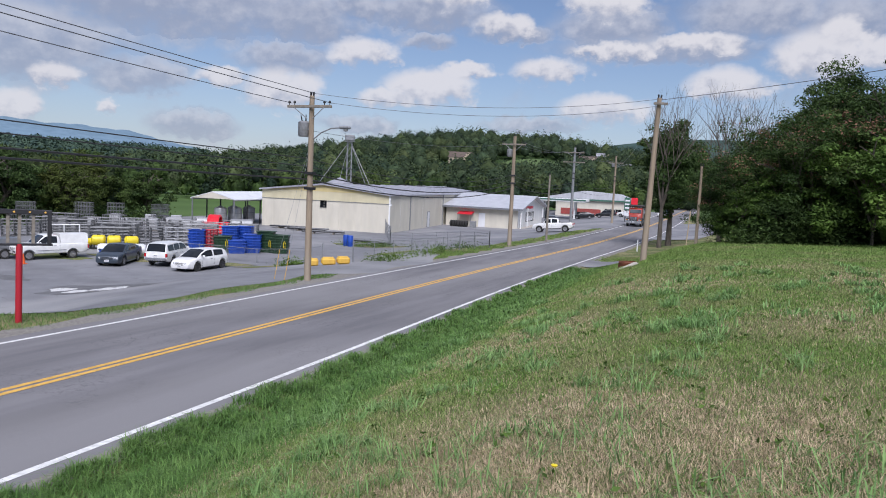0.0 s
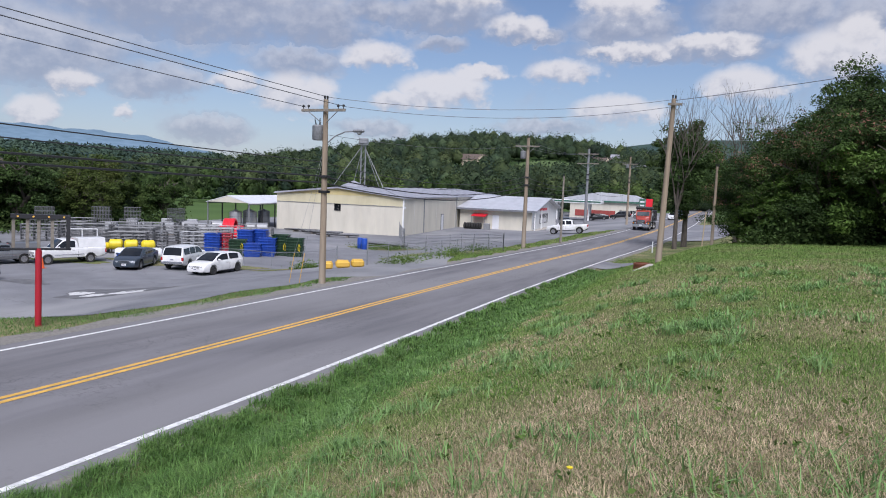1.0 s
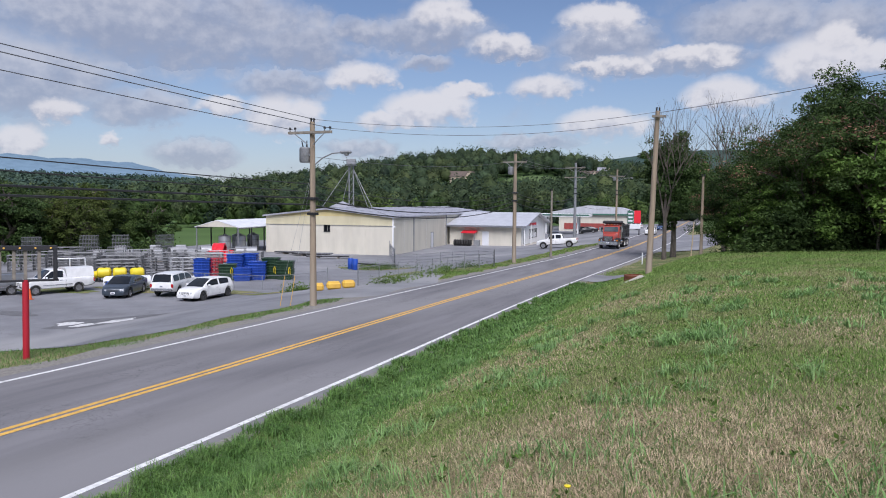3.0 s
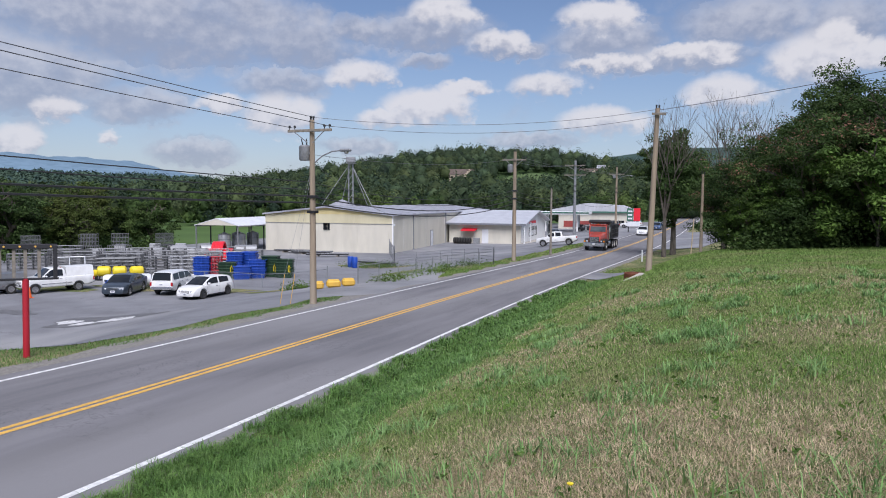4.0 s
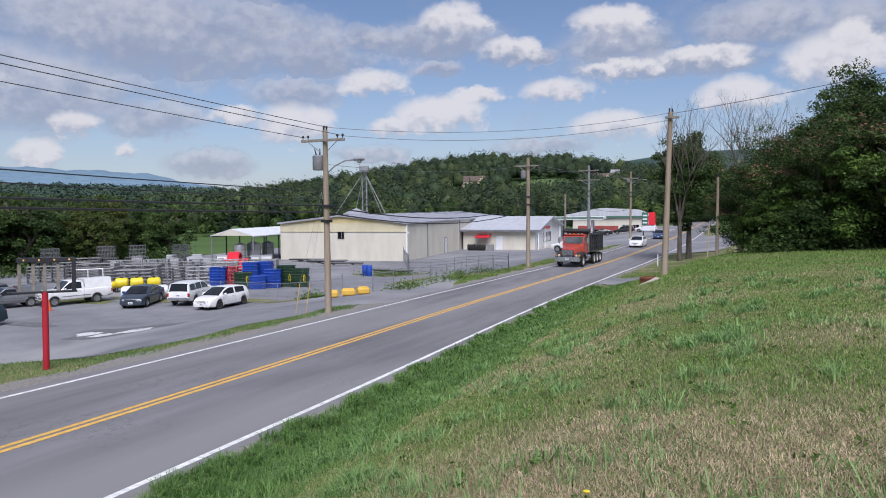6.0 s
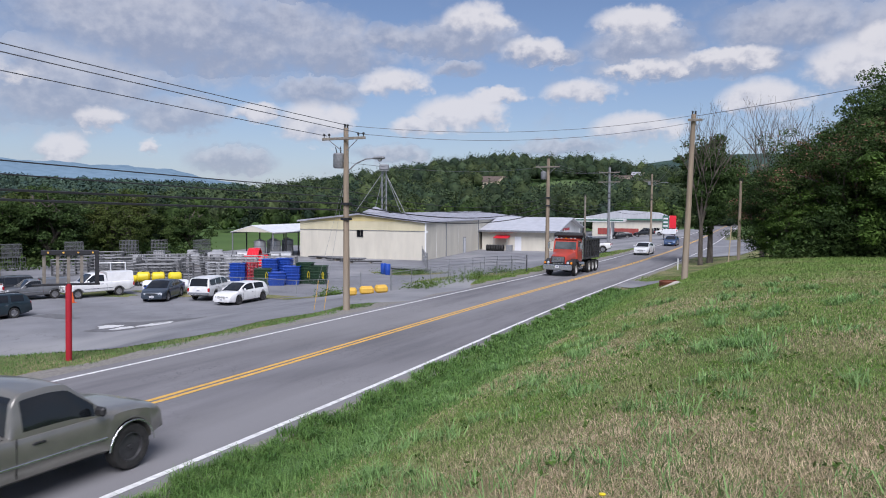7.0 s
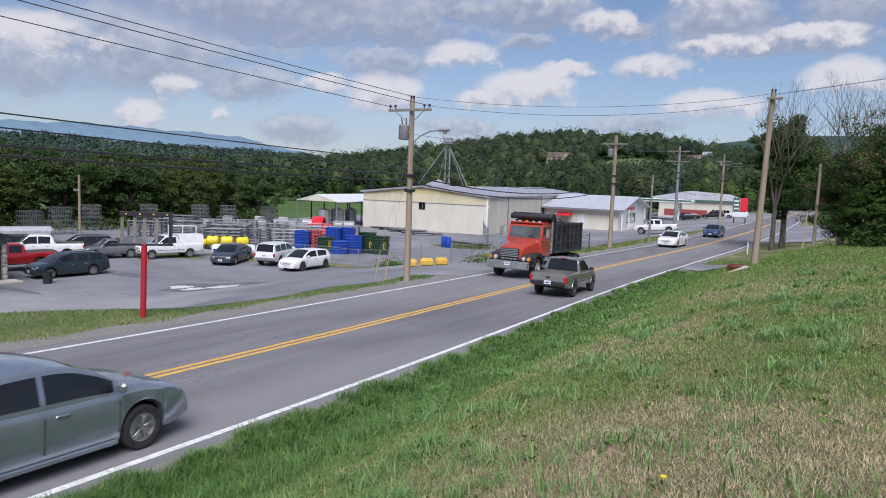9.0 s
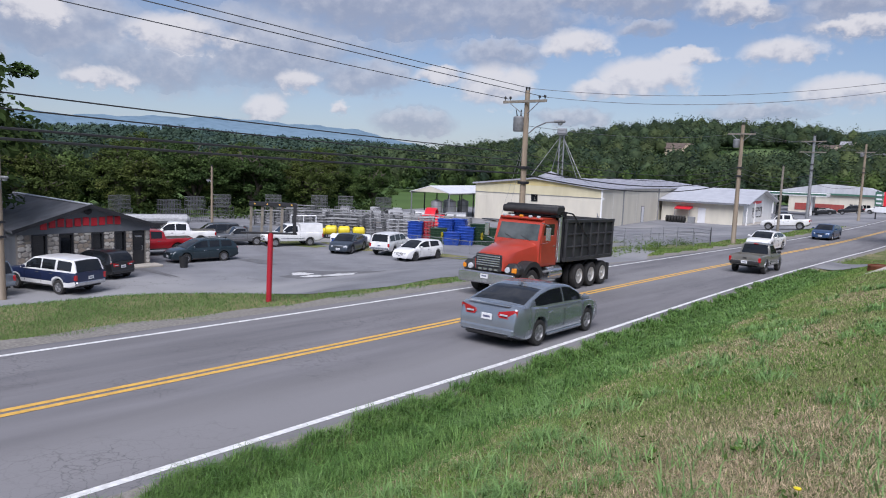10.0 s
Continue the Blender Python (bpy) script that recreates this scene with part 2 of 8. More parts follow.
M["polewood"] = surf("weathered_pole_wood", (0.31, 0.245, 0.175), (0.19, 0.15, 0.11), 6.0, 0.9, 0, 0.5, 40, (0.37, 0.31, 0.24), 0.3, stretch=(1, 1, 0.08))
M["armwood"] = surf("crossarm_wood", (0.24, 0.215, 0.18), (0.17, 0.15, 0.125), 6.0, 0.9)
M["galv"] = surf("galvanised_steel", (0.30, 0.31, 0.32), (0.22, 0.225, 0.235), 8.0, 0.5, 0.4)
M["black"] = surf("black_rubber", (0.018, 0.018, 0.02), (0.03, 0.03, 0.032), 8.0, 0.75)
M["wire"] = surf("black_cable", (0.02, 0.02, 0.022), (0.03, 0.03, 0.03), 8.0, 0.6)
M["wirefar"] = surf("grey_line_wire", (0.14, 0.145, 0.155), (0.11, 0.11, 0.12), 8.0, 0.5, 0.4)
# leaf_far is greyer and bluer than leaf: distance haze tinted into its colour
for key, c, cb, c3 in (("leaf", (0.056, 0.096, 0.026), (0.030, 0.056, 0.018), (0.082, 0.122, 0.034)), ("leaf_bright", (0.095, 0.165, 0.032), (0.060, 0.11, 0.025), (0.12, 0.19, 0.04)),
                       ("leaf_far", (0.048, 0.076, 0.036), (0.030, 0.050, 0.027), (0.064, 0.092, 0.042)), ("leaf_far_pale", (0.066, 0.094, 0.036), (0.042, 0.064, 0.028), (0.086, 0.112, 0.044)), ("leaf_far_deep", (0.032, 0.056, 0.034), (0.02, 0.037, 0.024), (0.044, 0.068, 0.036)),
                       ("leaf_yellow", (0.072, 0.102, 0.024), (0.042, 0.066, 0.019), (0.105, 0.122, 0.032))):
    M[key] = surf(key.replace("leaf", "foliage"), c, cb, 0.5, 0.7, 0, 0, None, c3, spec=0.15, island=0.45, trans=0.25)
M["blossom"] = surf("pink_blossom", (0.27, 0.14, 0.10), (0.20, 0.11, 0.075), 1.0, 0.8, spec=0.1, island=0.3, trans=0.2)


# ---- mesh tools ----
class Geo:
    """Collects vertices and faces of one part."""

    def __init__(self):
        self.v, self.f = [], []

    def add(self, vs, fs):
        n = len(self.v)
        self.v += [tuple(p) for p in vs]
        self.f += [tuple(i + n for i in q) for q in fs]
        return self

    def box(self, c, s, rz=0.0, bev=0.0, m=None):
        """A box with chamfered edges: centre, full size, turn in degrees."""
        hx, hy, hz = s[0] / 2, s[1] / 2, s[2] / 2
        b = min(bev, hx * 0.9, hy * 0.9, hz * 0.9)
        t = Matrix.Translation(c) @ Matrix.Rotation(radians(rz), 4, "Z") if m is None else m @ Matrix.Translation(c)
        if b <= 0:
            vs = [(x, y, z) for x in (-hx, hx) for y in (-hy, hy) for z in (-hz, hz)]
            fs = [(0, 1, 3, 2), (4, 6, 7, 5), (0, 4, 5, 1), (2, 3, 7, 6), (0, 2, 6, 4), (1, 5, 7, 3)]
        else:
            vs, fs, ix = [], [], {}
            for sx in (-1, 1):
                for sy in (-1, 1):
                    for sz in (-1, 1):
                        for k in range(3):
                            ix[sx, sy, sz, k] = len(vs)
                            d = [hx - b, hy - b, hz - b]
                            d[k] += b
                            vs.append((sx * d[0], sy * d[1], sz * d[2]))
            for k in range(3):
                a, c2 = (k + 1) % 3, (k + 2) % 3
                for s1 in (-1, 1):
                    q = []
                    for sa, sc in ((-1, -1), (1, -1), (1, 1), (-1, 1)):
                        key = [0, 0, 0]
                        key[k], key[a], key[c2] = s1, sa, sc
                        q.append(ix[(*key, k)])
                    fs.append(tuple(q if s1 > 0 else q[::-1]))
                for sa in (-1, 1):
                    for sc in (-1, 1):
                        k1, k2 = [0, 0, 0], [0, 0, 0]
                        k1[a], k1[c2], k1[k] = sa, sc, -1
                        k2[a], k2[c2], k2[k] = sa, sc, 1
                        q = [ix[(*k1, a)], ix[(*k2, a)], ix[(*k2, c2)], ix[(*k1, c2)]]
                        fs.append(tuple(q if sa * sc < 0 else q[::-1]))
            for sx in (-1, 1):
                for sy in (-1, 1):
                    for sz in (-1, 1):
                        q = [ix[sx, sy, sz, k] for k in range(3)]
                        fs.append(tuple(q if sx * sy * sz > 0 else q[::-1]))
        return self.add([t @ Vector(p) for p in vs], fs)

    def tube(self, p0, p1, r0, r1=None, n=8, caps=True):
        p0, p1, r1 = Vector(p0), Vector(p1), r0 if r1 is None else r1
        d = (p1 - p0)
        q = d.to_track_quat("Z", "Y") if d.length > 1e-6 else Euler((0, 0, 0)).to_quaternion()
        vs = []
        for p, r in ((p0, r0), (p1, r1)):
            for i in range(n):
                a = 2 * math.pi * (i + 0.5) / n
                vs.append(p + q @ Vector((r * math.cos(a), r * math.sin(a), 0)))
        fs = [(i, (i + 1) % n, n + (i + 1) % n, n + i) for i in range(n)]
        if caps:
            fs += [tuple(range(n))[::-1], tuple(range(n, 2 * n))]
        return self.add(vs, fs)

    def path(self, pts, r, n=6):
        """One bent tube through the points."""
        pts = [Vector(p) for p in pts]
        vs, k = [], len(pts)
        for i, p in enumerate(pts):
            d = pts[min(i + 1, k - 1)] - pts[max(i - 1, 0)]
            q = d.to_track_quat("Z", "Y") if d.length > 1e-6 else Euler((0, 0, 0)).to_quaternion()
            for j in range(n):
                a = 2 * math.pi * (j + 0.5) / n
                vs.append(p + q @ Vector((r * math.cos(a), r * math.sin(a), 0)))
        fs = [(i * n + j, i * n + (j + 1) % n, (i + 1) * n + (j + 1) % n, (i + 1) * n + j) for i in range(k - 1) for j in range(n)]
        return self.add(vs, fs + [tuple(range(n))[::-1], tuple(range((k - 1) * n, k * n))])

    def lathe(self, prof, n=20, axis="Z", c=(0, 0, 0)):
        """Profile of (radius, height) turned round an axis."""
        vs, fs, k = [], [], len(prof)
        for i in range(n):
            a = 2 * math.pi * i / n
            for r, h in prof:
                p = (r * math.cos(a), r * math.sin(a), h)
                if axis == "X":
                    p = (h, p[0], p[1])
                elif axis == "Y":
                    p = (p[1], h, p[0])
                vs.append((p[0] + c[0], p[1] + c[1], p[2] + c[2]))
        for i in range(n):
            j = (i + 1) % n
            for q in range(k - 1):
                fs.append((i * k + q, j * k + q, j * k + q + 1, i * k + q + 1))
        return self.add(vs, fs)

    def prism(self, poly, a, b, axis="X"):
        """A polygon in the plane across the axis, drawn out from a to b."""
        n = len(poly)
        at = {"X": lambda p, h: (h, p[0], p[1]), "Y": lambda p, h: (p[0], h, p[1]), "Z": lambda p, h: (p[0], p[1], h)}[axis]
        vs = [at(p, a) for p in poly] + [at(p, b) for p in poly]
        fs = [(i, (i + 1) % n, n + (i + 1) % n, n + i) for i in range(n)] + [tuple(range(n))[::-1], tuple(range(n, 2 * n))]
        return self.add(vs, fs)

    def quad(self, *p):
        return self.add(p, [tuple(range(len(p)))])

    def mesh(self, name, mat, smooth=False, fix=True):
        me = bpy.data.meshes.new(name)
        me.from_pydata(self.v, [], self.f)
        if mat is not None:
            me.materials.append(mat)
        if fix:
            bm = bmesh.new()
            bm.from_mesh(me)
            bmesh.ops.recalc_face_normals(bm, faces=bm.faces)
            bm.to_mesh(me)
            bm.free()
        if smooth:
            me.shade_smooth()
            me.set_sharp_from_angle(angle=radians(smooth if smooth > 1 else 38))
        return me


def part(name, geo, mat, parent=None, label="", smooth=False, m=None):
    ob = new(name, geo.mesh(name, mat, smooth) if isinstance(geo, Geo) else geo)
    if parent is not None:
        ob.parent = parent
    if m is not None:
        ob.matrix_basis = m
    if label:
        ob["label"] = label
    return ob


def thing(name, label, category, m=None, group="", kind=""):
    ob = new(name)
    ob.empty_display_size = 0.2
    if m is not None:
        ob.matrix_basis = m
    return tagged(ob, label, category, group, kind)


def raw_mesh(name, verts, faces, mats, index=None, smooth=False):
    """A mesh from arrays: vertices (n, 3) and triangles or quads (m, 3 or 4)."""
    me = bpy.data.meshes.new(name)
    verts, faces = np.asarray(verts, np.float32), np.asarray(faces, np.int32)
    n, k = faces.shape
    me.vertices.add(len(verts))
    me.vertices.foreach_set("co", verts.ravel())
    me.loops.add(n * k)
    me.loops.foreach_set("vertex_index", faces.ravel())
    me.polygons.add(n)
    me.polygons.foreach_set("loop_start", np.arange(0, n * k, k, dtype=np.int32))
    for mt in mats if isinstance(mats, (list, tuple)) else [mats]:
        me.materials.append(mt)
    if index is not None:
        me.polygons.foreach_set("material_index", np.asarray(index, np.int32))
    me.update(calc_edges=True)
    if smooth:
        me.shade_smooth()
    return me


# ---- lie of the land ----
GRADE, LOT = 0.0315, -3.0
_cy = [-140, 0, 14, 26, 34, 44, 58, 72, 100, 135, 180, 260, 420]
_cx = [-11.95, -12.0, -12.05, -12.45, -12.6, -12.45, -11.9, -10.85, -9.55, -8.9, -8.6, -8.0, -6.0]
_yy = np.arange(-160, 440, 1.0)
_k = np.exp(-0.5 * (np.arange(-15, 16) / 5.0) ** 2)
_xs = np.convolve(np.pad(np.interp(_yy, _cy, _cx), 15, mode="edge"), _k / _k.sum(), "valid")
BANK_V = [0, 0.5, 1.2, 2.0, 3.2, 5, 7, 8.2, 9.5, 12, 20, 40, 100]
BANK_H = [0, 0.0, -0.16, 0.05, 0.5, 1.2, 1.95, 2.2, 2.36, 2.6, 3.0, 3.4, 4.0]


def road_x(y):
    return np.interp(y, _yy, _xs)


def road_z(y):
    y = np.asarray(y, float)
    s = np.clip(y - 25, 0, 50)
    return -GRADE * np.minimum(y, 25) - (GRADE * s - ((GRADE - 0.002) / 100) * s * s) - 0.002 * np.maximum(y - 75, 0)


def ease(a, b, x):
    t = np.clip((x - a) / (b - a), 0, 1)
    return t * t * (3 - 2 * t)


def ground_z(x, y):
    x, y = np.asarray(x, float), np.asarray(y, float)
    c, z = road_x(y), road_z(y)
    u, v = c - 3.6 - x, x - (c + 3.6)
    w = ease(10, 28, y)
    a = 1.6 + 3.6 * ease(17, 10, y)
    left = z + (LOT - z) * ease(a, 9.5 * (1 - w) + 18 * w, u)
    far = ease(42, 58, y - np.maximum(x + 3, 0) * 1.2)
    right = z + np.interp(v, BANK_V, BANK_H) * (1 - 0.75 * far)
    return np.where(u > 0, left, np.where(v > 0, right, z))


def gz(x, y):
    return float(ground_z(x, y))


def axis_steps(dense, lo, hi, step, far, ratio):
    a = list(np.arange(lo, hi + step / 2, step))
    s, p = step, a[-1]
    while p < far:
        s = min(s * ratio, 400)
        p += s
        a.append(p)
    s, p = step, a[0]
    while p > -far:
        s = min(s * ratio, 400)
        p -= s
        a.insert(0, p)
    return np.array(a)


lot_edge = lambda y: road_x(y) - 5.75 - 6.0 * ease(15.5, 11, y) - 0.2 * np.sin(y * 0.9) + 1.55 * ease(29, 33, y) * (1 - ease(41, 47, y)) - 1.2 * ease(44, 52, y) * (1 - ease(88, 100, y)) + 1.6 * ease(98, 103, y)


def make_ground():
    xs = axis_steps(0, -21, 9, 0.4, 3600, 1.22)
    ys = axis_steps(0, -4, 60, 0.6, 3600, 1.22)
    X, Y = np.meshgrid(xs, ys, indexing="ij")
    Z = ground_z(X, Y)
    rnd = np.random.RandomState(4)
    lane = np.abs(X - road_x(Y)) < 4.1
    near = (np.abs(X) < 40) & (Y < 90) & (Y > -30)
    lane2 = (np.abs(X - road_x(Y)) < 5.3)
    Z = Z + np.where(near & ~lane2 & (X > road_x(Y)), rnd.uniform(-0.045, -0.01, X.shape), -0.004) - np.where(lane, 0.014, 0.0)
    onlot = (X < lot_edge(Y) - 0.5)
    Z = Z - np.where(onlot & (np.abs(X) < 200), 0.05, 0.0)
    n, m = X.shape
    V = np.column_stack([X.ravel(), Y.ravel(), Z.ravel()])
    i = np.arange(n * m).reshape(n, m)
    F = np.column_stack([i[:-1, :-1].ravel(), i[1:, :-1].ravel(), i[1:, 1:].ravel(), i[:-1, 1:].ravel()])
    cx, cy = V[F].mean(1)[:, 0], V[F].mean(1)[:, 1]
    idx = np.where((cx < -72) | (np.abs(cx) > 120) | (cy > 160), 1, 0)
    tagged(new("ground", raw_mesh("ground", V, F, [M["lawn"], M["field"]], idx, True)), "grassy ground, mown bank beside the road, green field beyond", "ground", kind="structure")


make_ground()


def strip(name, ys, x0, x1, lift, mat, cols=1, zf=ground_z):
    """A sheet along the road between two edges given as functions of y."""
    ys = np.asarray(ys, float)
    a, b = x0(ys), x1(ys)
    t = np.linspace(0, 1, cols + 1)
    X = a[:, None] * (1 - t) + b[:, None] * t
    Y = np.repeat(ys[:, None], cols + 1, 1)
    Z = zf(X, Y) + lift
    n, m = X.shape
    i = np.arange(n * m).reshape(n, m)
    F = np.column_stack([i[:-1, :-1].ravel(), i[:-1, 1:].ravel(), i[1:, 1:].ravel(), i[1:, :-1].ravel()])
    return new(name, raw_mesh(name, np.column_stack([X.ravel(), Y.ravel(), Z.ravel()]), F, mat, None, True))


def rz_(x, y):
    return road_z(y) + 0.0 * x


YS = np.arange(-130, 330, 1.0)
wob = lambda y, a, s: a * (np.sin(y * 1.7 + s) * 0.5 + np.sin(y * 0.63 + 2 * s) * 0.5)
YF = np.concatenate([np.arange(-130, -2, 2.0), np.arange(-2, 60, 0.25), np.arange(60, 330, 1.0)])
tagged(strip("road", YF, lambda y: road_x(y) - 4.15 + wob(y, 0.07, 1), lambda y: road_x(y) + 3.98 + wob(y, 0.07, 2), 0.0, M["asphalt"], 8, rz_), "worn grey asphalt two-lane road with cracks", "road", kind="structure")
for nm, o, wd, mt, lb in (("edge_line", -3.6, 0.13, "white_line", "worn white edge line"), ("edge_line", 3.6, 0.14, "white_line", "worn white edge line"),
                          ("centre_line", -0.12, 0.14, "yellow_line", "yellow centre line"), ("centre_line", 0.12, 0.14, "yellow_line", "yellow centre line")):
    tagged(strip(nm, YS, lambda y, o=o, wd=wd: road_x(y) + o - wd / 2, lambda y, o=o, wd=wd: road_x(y) + o + wd / 2, 0.006, M[mt], 1, rz_), lb + " painted on the asphalt", "road line", kind="structure")
tagged(strip("shoulder", YF, lambda y: road_x(y) - 4.95 + wob(y, 0.2, 3), lambda y: road_x(y) - 4.1, 0.004, M["gravel"], 2), "thin gravel shoulder along the road", "shoulder", kind="structure")
tagged(strip("shoulder", YF, lambda y: road_x(y) + 3.9, lambda y: road_x(y) + 4.3 + wob(y, 0.12, 5), 0.003, M["gravel"], 2), "thin gravel edge along the road", "shoulder", kind="structure")
tagged(strip("parking_lot", np.concatenate([np.arange(0, 60, 0.5), np.arange(60, 210, 2.0)]), lambda y: 0 * y - 74.0, lot_edge, 0.012, M["lot"], 90), "pale worn asphalt and gravel yard of the farm store", "lot", kind="structure")
tagged(strip("driveway", np.arange(47.5, 52.6, 0.5), lambda y: road_x(y) + 3.9, lambda y: 0 * y + 3.0, 0.05, M["lot"], 20), "pale driveway joining the road across the ditch", "driveway", kind="structure")
tagged(strip("side_road", np.arange(84, 135, 1.0), lambda y: road_x(y) + 3.8, lambda y: road_x(y) + 9 + (y - 84) * 0.12, 0.06, M["lot"], 6), "pale asphalt apron beside the road", "apron", kind="structure")


# ---- hills ----
def hill(name, xs, ys, fn, mat, label):
    X, Y = np.meshgrid(xs, ys, indexing="ij")
    Z = fn(X, Y)
    n, m = X.shape
    i = np.arange(n * m).reshape(n, m)
    F = np.column_stack([i[:-1, :-1].ravel(), i[1:, :-1].ravel(), i[1:, 1:].ravel(), i[:-1, 1:].ravel()])
    return tagged(new(name, raw_mesh(name, np.column_stack([X.ravel(), Y.ravel(), Z.ravel()]), F, mat, None, True)), label, "hill", kind="structure")


def hill_z(x, y):
    ridge = np.interp(x, [-460, -400, -340, -280, -200, -120, -60, 0, 60, 140], [-6, 6, 19, 29, 36, 34, 25, 14, 8, 5])
    f = np.exp(-0.5 * ((y - 600) / 150) ** 2)
    return -5 + (ridge + 5) * f + 1.5 * np.sin(x * 0.021) * f


def hill_far_z(x, y):
    return -8 + 62 * np.exp(-0.5 * (((x + 60) / 210) ** 2 + ((y - 960) / 160) ** 2)) + 34 * np.exp(-0.5 * (((x - 260) / 260) ** 2 + ((y - 900) / 150) ** 2))


# ridge, farther hill and foothill carry distance haze as blue-grey in their base colours
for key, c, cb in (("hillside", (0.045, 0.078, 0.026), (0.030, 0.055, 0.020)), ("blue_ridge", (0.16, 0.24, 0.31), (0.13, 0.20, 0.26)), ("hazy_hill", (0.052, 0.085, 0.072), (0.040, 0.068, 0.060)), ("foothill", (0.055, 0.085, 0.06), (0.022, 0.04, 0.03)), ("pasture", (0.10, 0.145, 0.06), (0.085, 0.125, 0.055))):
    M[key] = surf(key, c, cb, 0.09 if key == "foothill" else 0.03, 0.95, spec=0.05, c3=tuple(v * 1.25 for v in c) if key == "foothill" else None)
hill("hill_north", np.arange(-480, 200, 20.0), np.arange(240, 900, 20.0), hill_z, M["hillside"], "wooded green hill behind the town")
hill("hill_northeast", np.arange(-560, 700, 30.0), np.arange(620, 1300, 30.0), hill_far_z, M["hazy_hill"], "farther wooded hill tinted for light haze")


def far_ridge(name, a0, a1, dist, prof, mat, label):
    """A long far ridge: an arc of hills with an even back slope."""
    az = np.radians(np.arange(a0, a1, 0.5))
    top = np.interp(np.degrees(az), *zip(*prof)) + 3 * np.sin(az * 90) + 2 * np.sin(az * 231)
    V, k = [], 5
    for a, h in zip(az, top):
        for j, (r, s) in enumerate(((0.80, -0.15), (0.90, 0.45), (1.0, 1.0), (1.1, 0.6), (1.2, -0.1))):
            V.append((-math.sin(a) * dist * r, math.cos(a) * dist * r, h * s))
    n = len(az)
    i = np.arange(n * k).reshape(n, k)
    F = np.column_stack([i[:-1, :-1].ravel(), i[1:, :-1].ravel(), i[1:, 1:].ravel(), i[:-1, 1:].ravel()])
    return tagged(new(name, raw_mesh(name, np.array(V), F, mat, None, True)), label, "hill", kind="structure")


far_ridge("ridge_northwest", 28, 100, 3000, [(28, 20), (36, 55), (41, 95), (46, 150), (50, 158), (56, 170), (66, 150), (78, 165), (90, 150), (100, 120)], M["blue_ridge"], "long mountain ridge tinted blue for haze")
WEST = [(30, 10), (36, 30), (40, 33), (43, 34), (47, 37), (50, 38), (54, 40), (58, 45), (61, 47), (66, 42), (74, 42), (86, 48), (110, 40)]
far_ridge("ridge_west", 30, 110, 1300, WEST, M["foothill"], "wooded foothill ridge tinted for light haze")

# ---- trees ----
def _ico(sub):
    bm = bmesh.new()
    bmesh.ops.create_icosphere(bm, subdivisions=sub, radius=1.0)
    v, f = np.array([p.co[:] for p in bm.verts]), np.array([[q.index for q in p.verts] for p in bm.faces])
    bm.free()
    return v, f


ICO1 = _ico(1)


def leaf_tris(rnd, pts, nrm, size, spread=1.0):
    """One leaf-shaped quad of two triangles at each point, leaning about its normal."""
    n = len(pts)
    a = rnd.normal(size=(n, 3)) * spread + nrm
    a /= np.linalg.norm(a, axis=1)[:, None] + 1e-9
    t = np.cross(a, rnd.normal(size=(n, 3)))
    t /= np.linalg.norm(t, axis=1)[:, None] + 1e-9
    b = np.cross(a, t)
    s = (size * rnd.uniform(0.6, 1.4, n))[:, None]
    V = np.stack([pts - t * s, pts + b * s * 0.5, pts + t * s, pts - b * s * 0.5], 1).reshape(-1, 3)
    F = np.arange(n * 4).reshape(n, 4)
    return V, F


def clump_cloud(rnd, centres, radii, per, size):
    """Crowns: points on the shells of uneven balls, with leaves turned outwards."""
    n = len(centres)
    d = rnd.normal(size=(n, per, 3))
    d /= np.linalg.norm(d, axis=2)[:, :, None]
    d[:, :, 2] = np.where(d[:, :, 2] < -0.35, -d[:, :, 2], d[:, :, 2])
    bumps = 1 + 0.16 * np.sin(d[:, :, 0] * 5 + rnd.uniform(0, 6, (n, 1))) + 0.14 * np.sin(d[:, :, 1] * 6 + rnd.uniform(0, 6, (n, 1))) + 0.12 * np.sin(d[:, :, 2] * 7 + rnd.uniform(0, 6, (n, 1)))
    r = bumps * rnd.uniform(0.8, 1.0, (n, per))
    p = centres[:, None, :] + d * r[:, :, None] * radii[:, None, :]
    return leaf_tris(rnd, p.reshape(-1, 3), d.reshape(-1, 3), size, 0.38)


def cores(rnd, centres, radii, k=0.78):
    v, f = ICO1
    n = len(centres)
    V = (centres[:, None, :] + v[None] * radii[:, None, :] * k * rnd.uniform(0.85, 1.1, (n, len(v), 1))).reshape(-1, 3)
    F = (f[None] + (np.arange(n) * len(v))[:, None, None]).reshape(-1, 3)
    return V, F


def woods(name, centres, radii, per, size, mat, label, seed=1, tones=("leaf_far_pale", "leaf_far_deep")):
    rnd = np.random.RandomState(seed)
    centres, radii = np.asarray(centres, float), np.asarray(radii, float)
    V, F = clump_cloud(rnd, centres, radii, per, size)
    V2, F2 = cores(rnd, centres, radii)
    tone = rnd.choice(3, len(centres), p=(0.5, 0.28, 0.22))
    t1, t2 = np.repeat(tone, per), np.repeat(tone, len(ICO1[1]))
    F = np.concatenate([F[:, [0, 1, 2]], F[:, [0, 2, 3]], F2 + len(V)])
    return tagged(new(name, raw_mesh(name, np.concatenate([V, V2]), F, [mat, M[tones[0]], M[tones[1]]], np.concatenate([t1, t1, t2]))), label, "woods", kind="stuff")


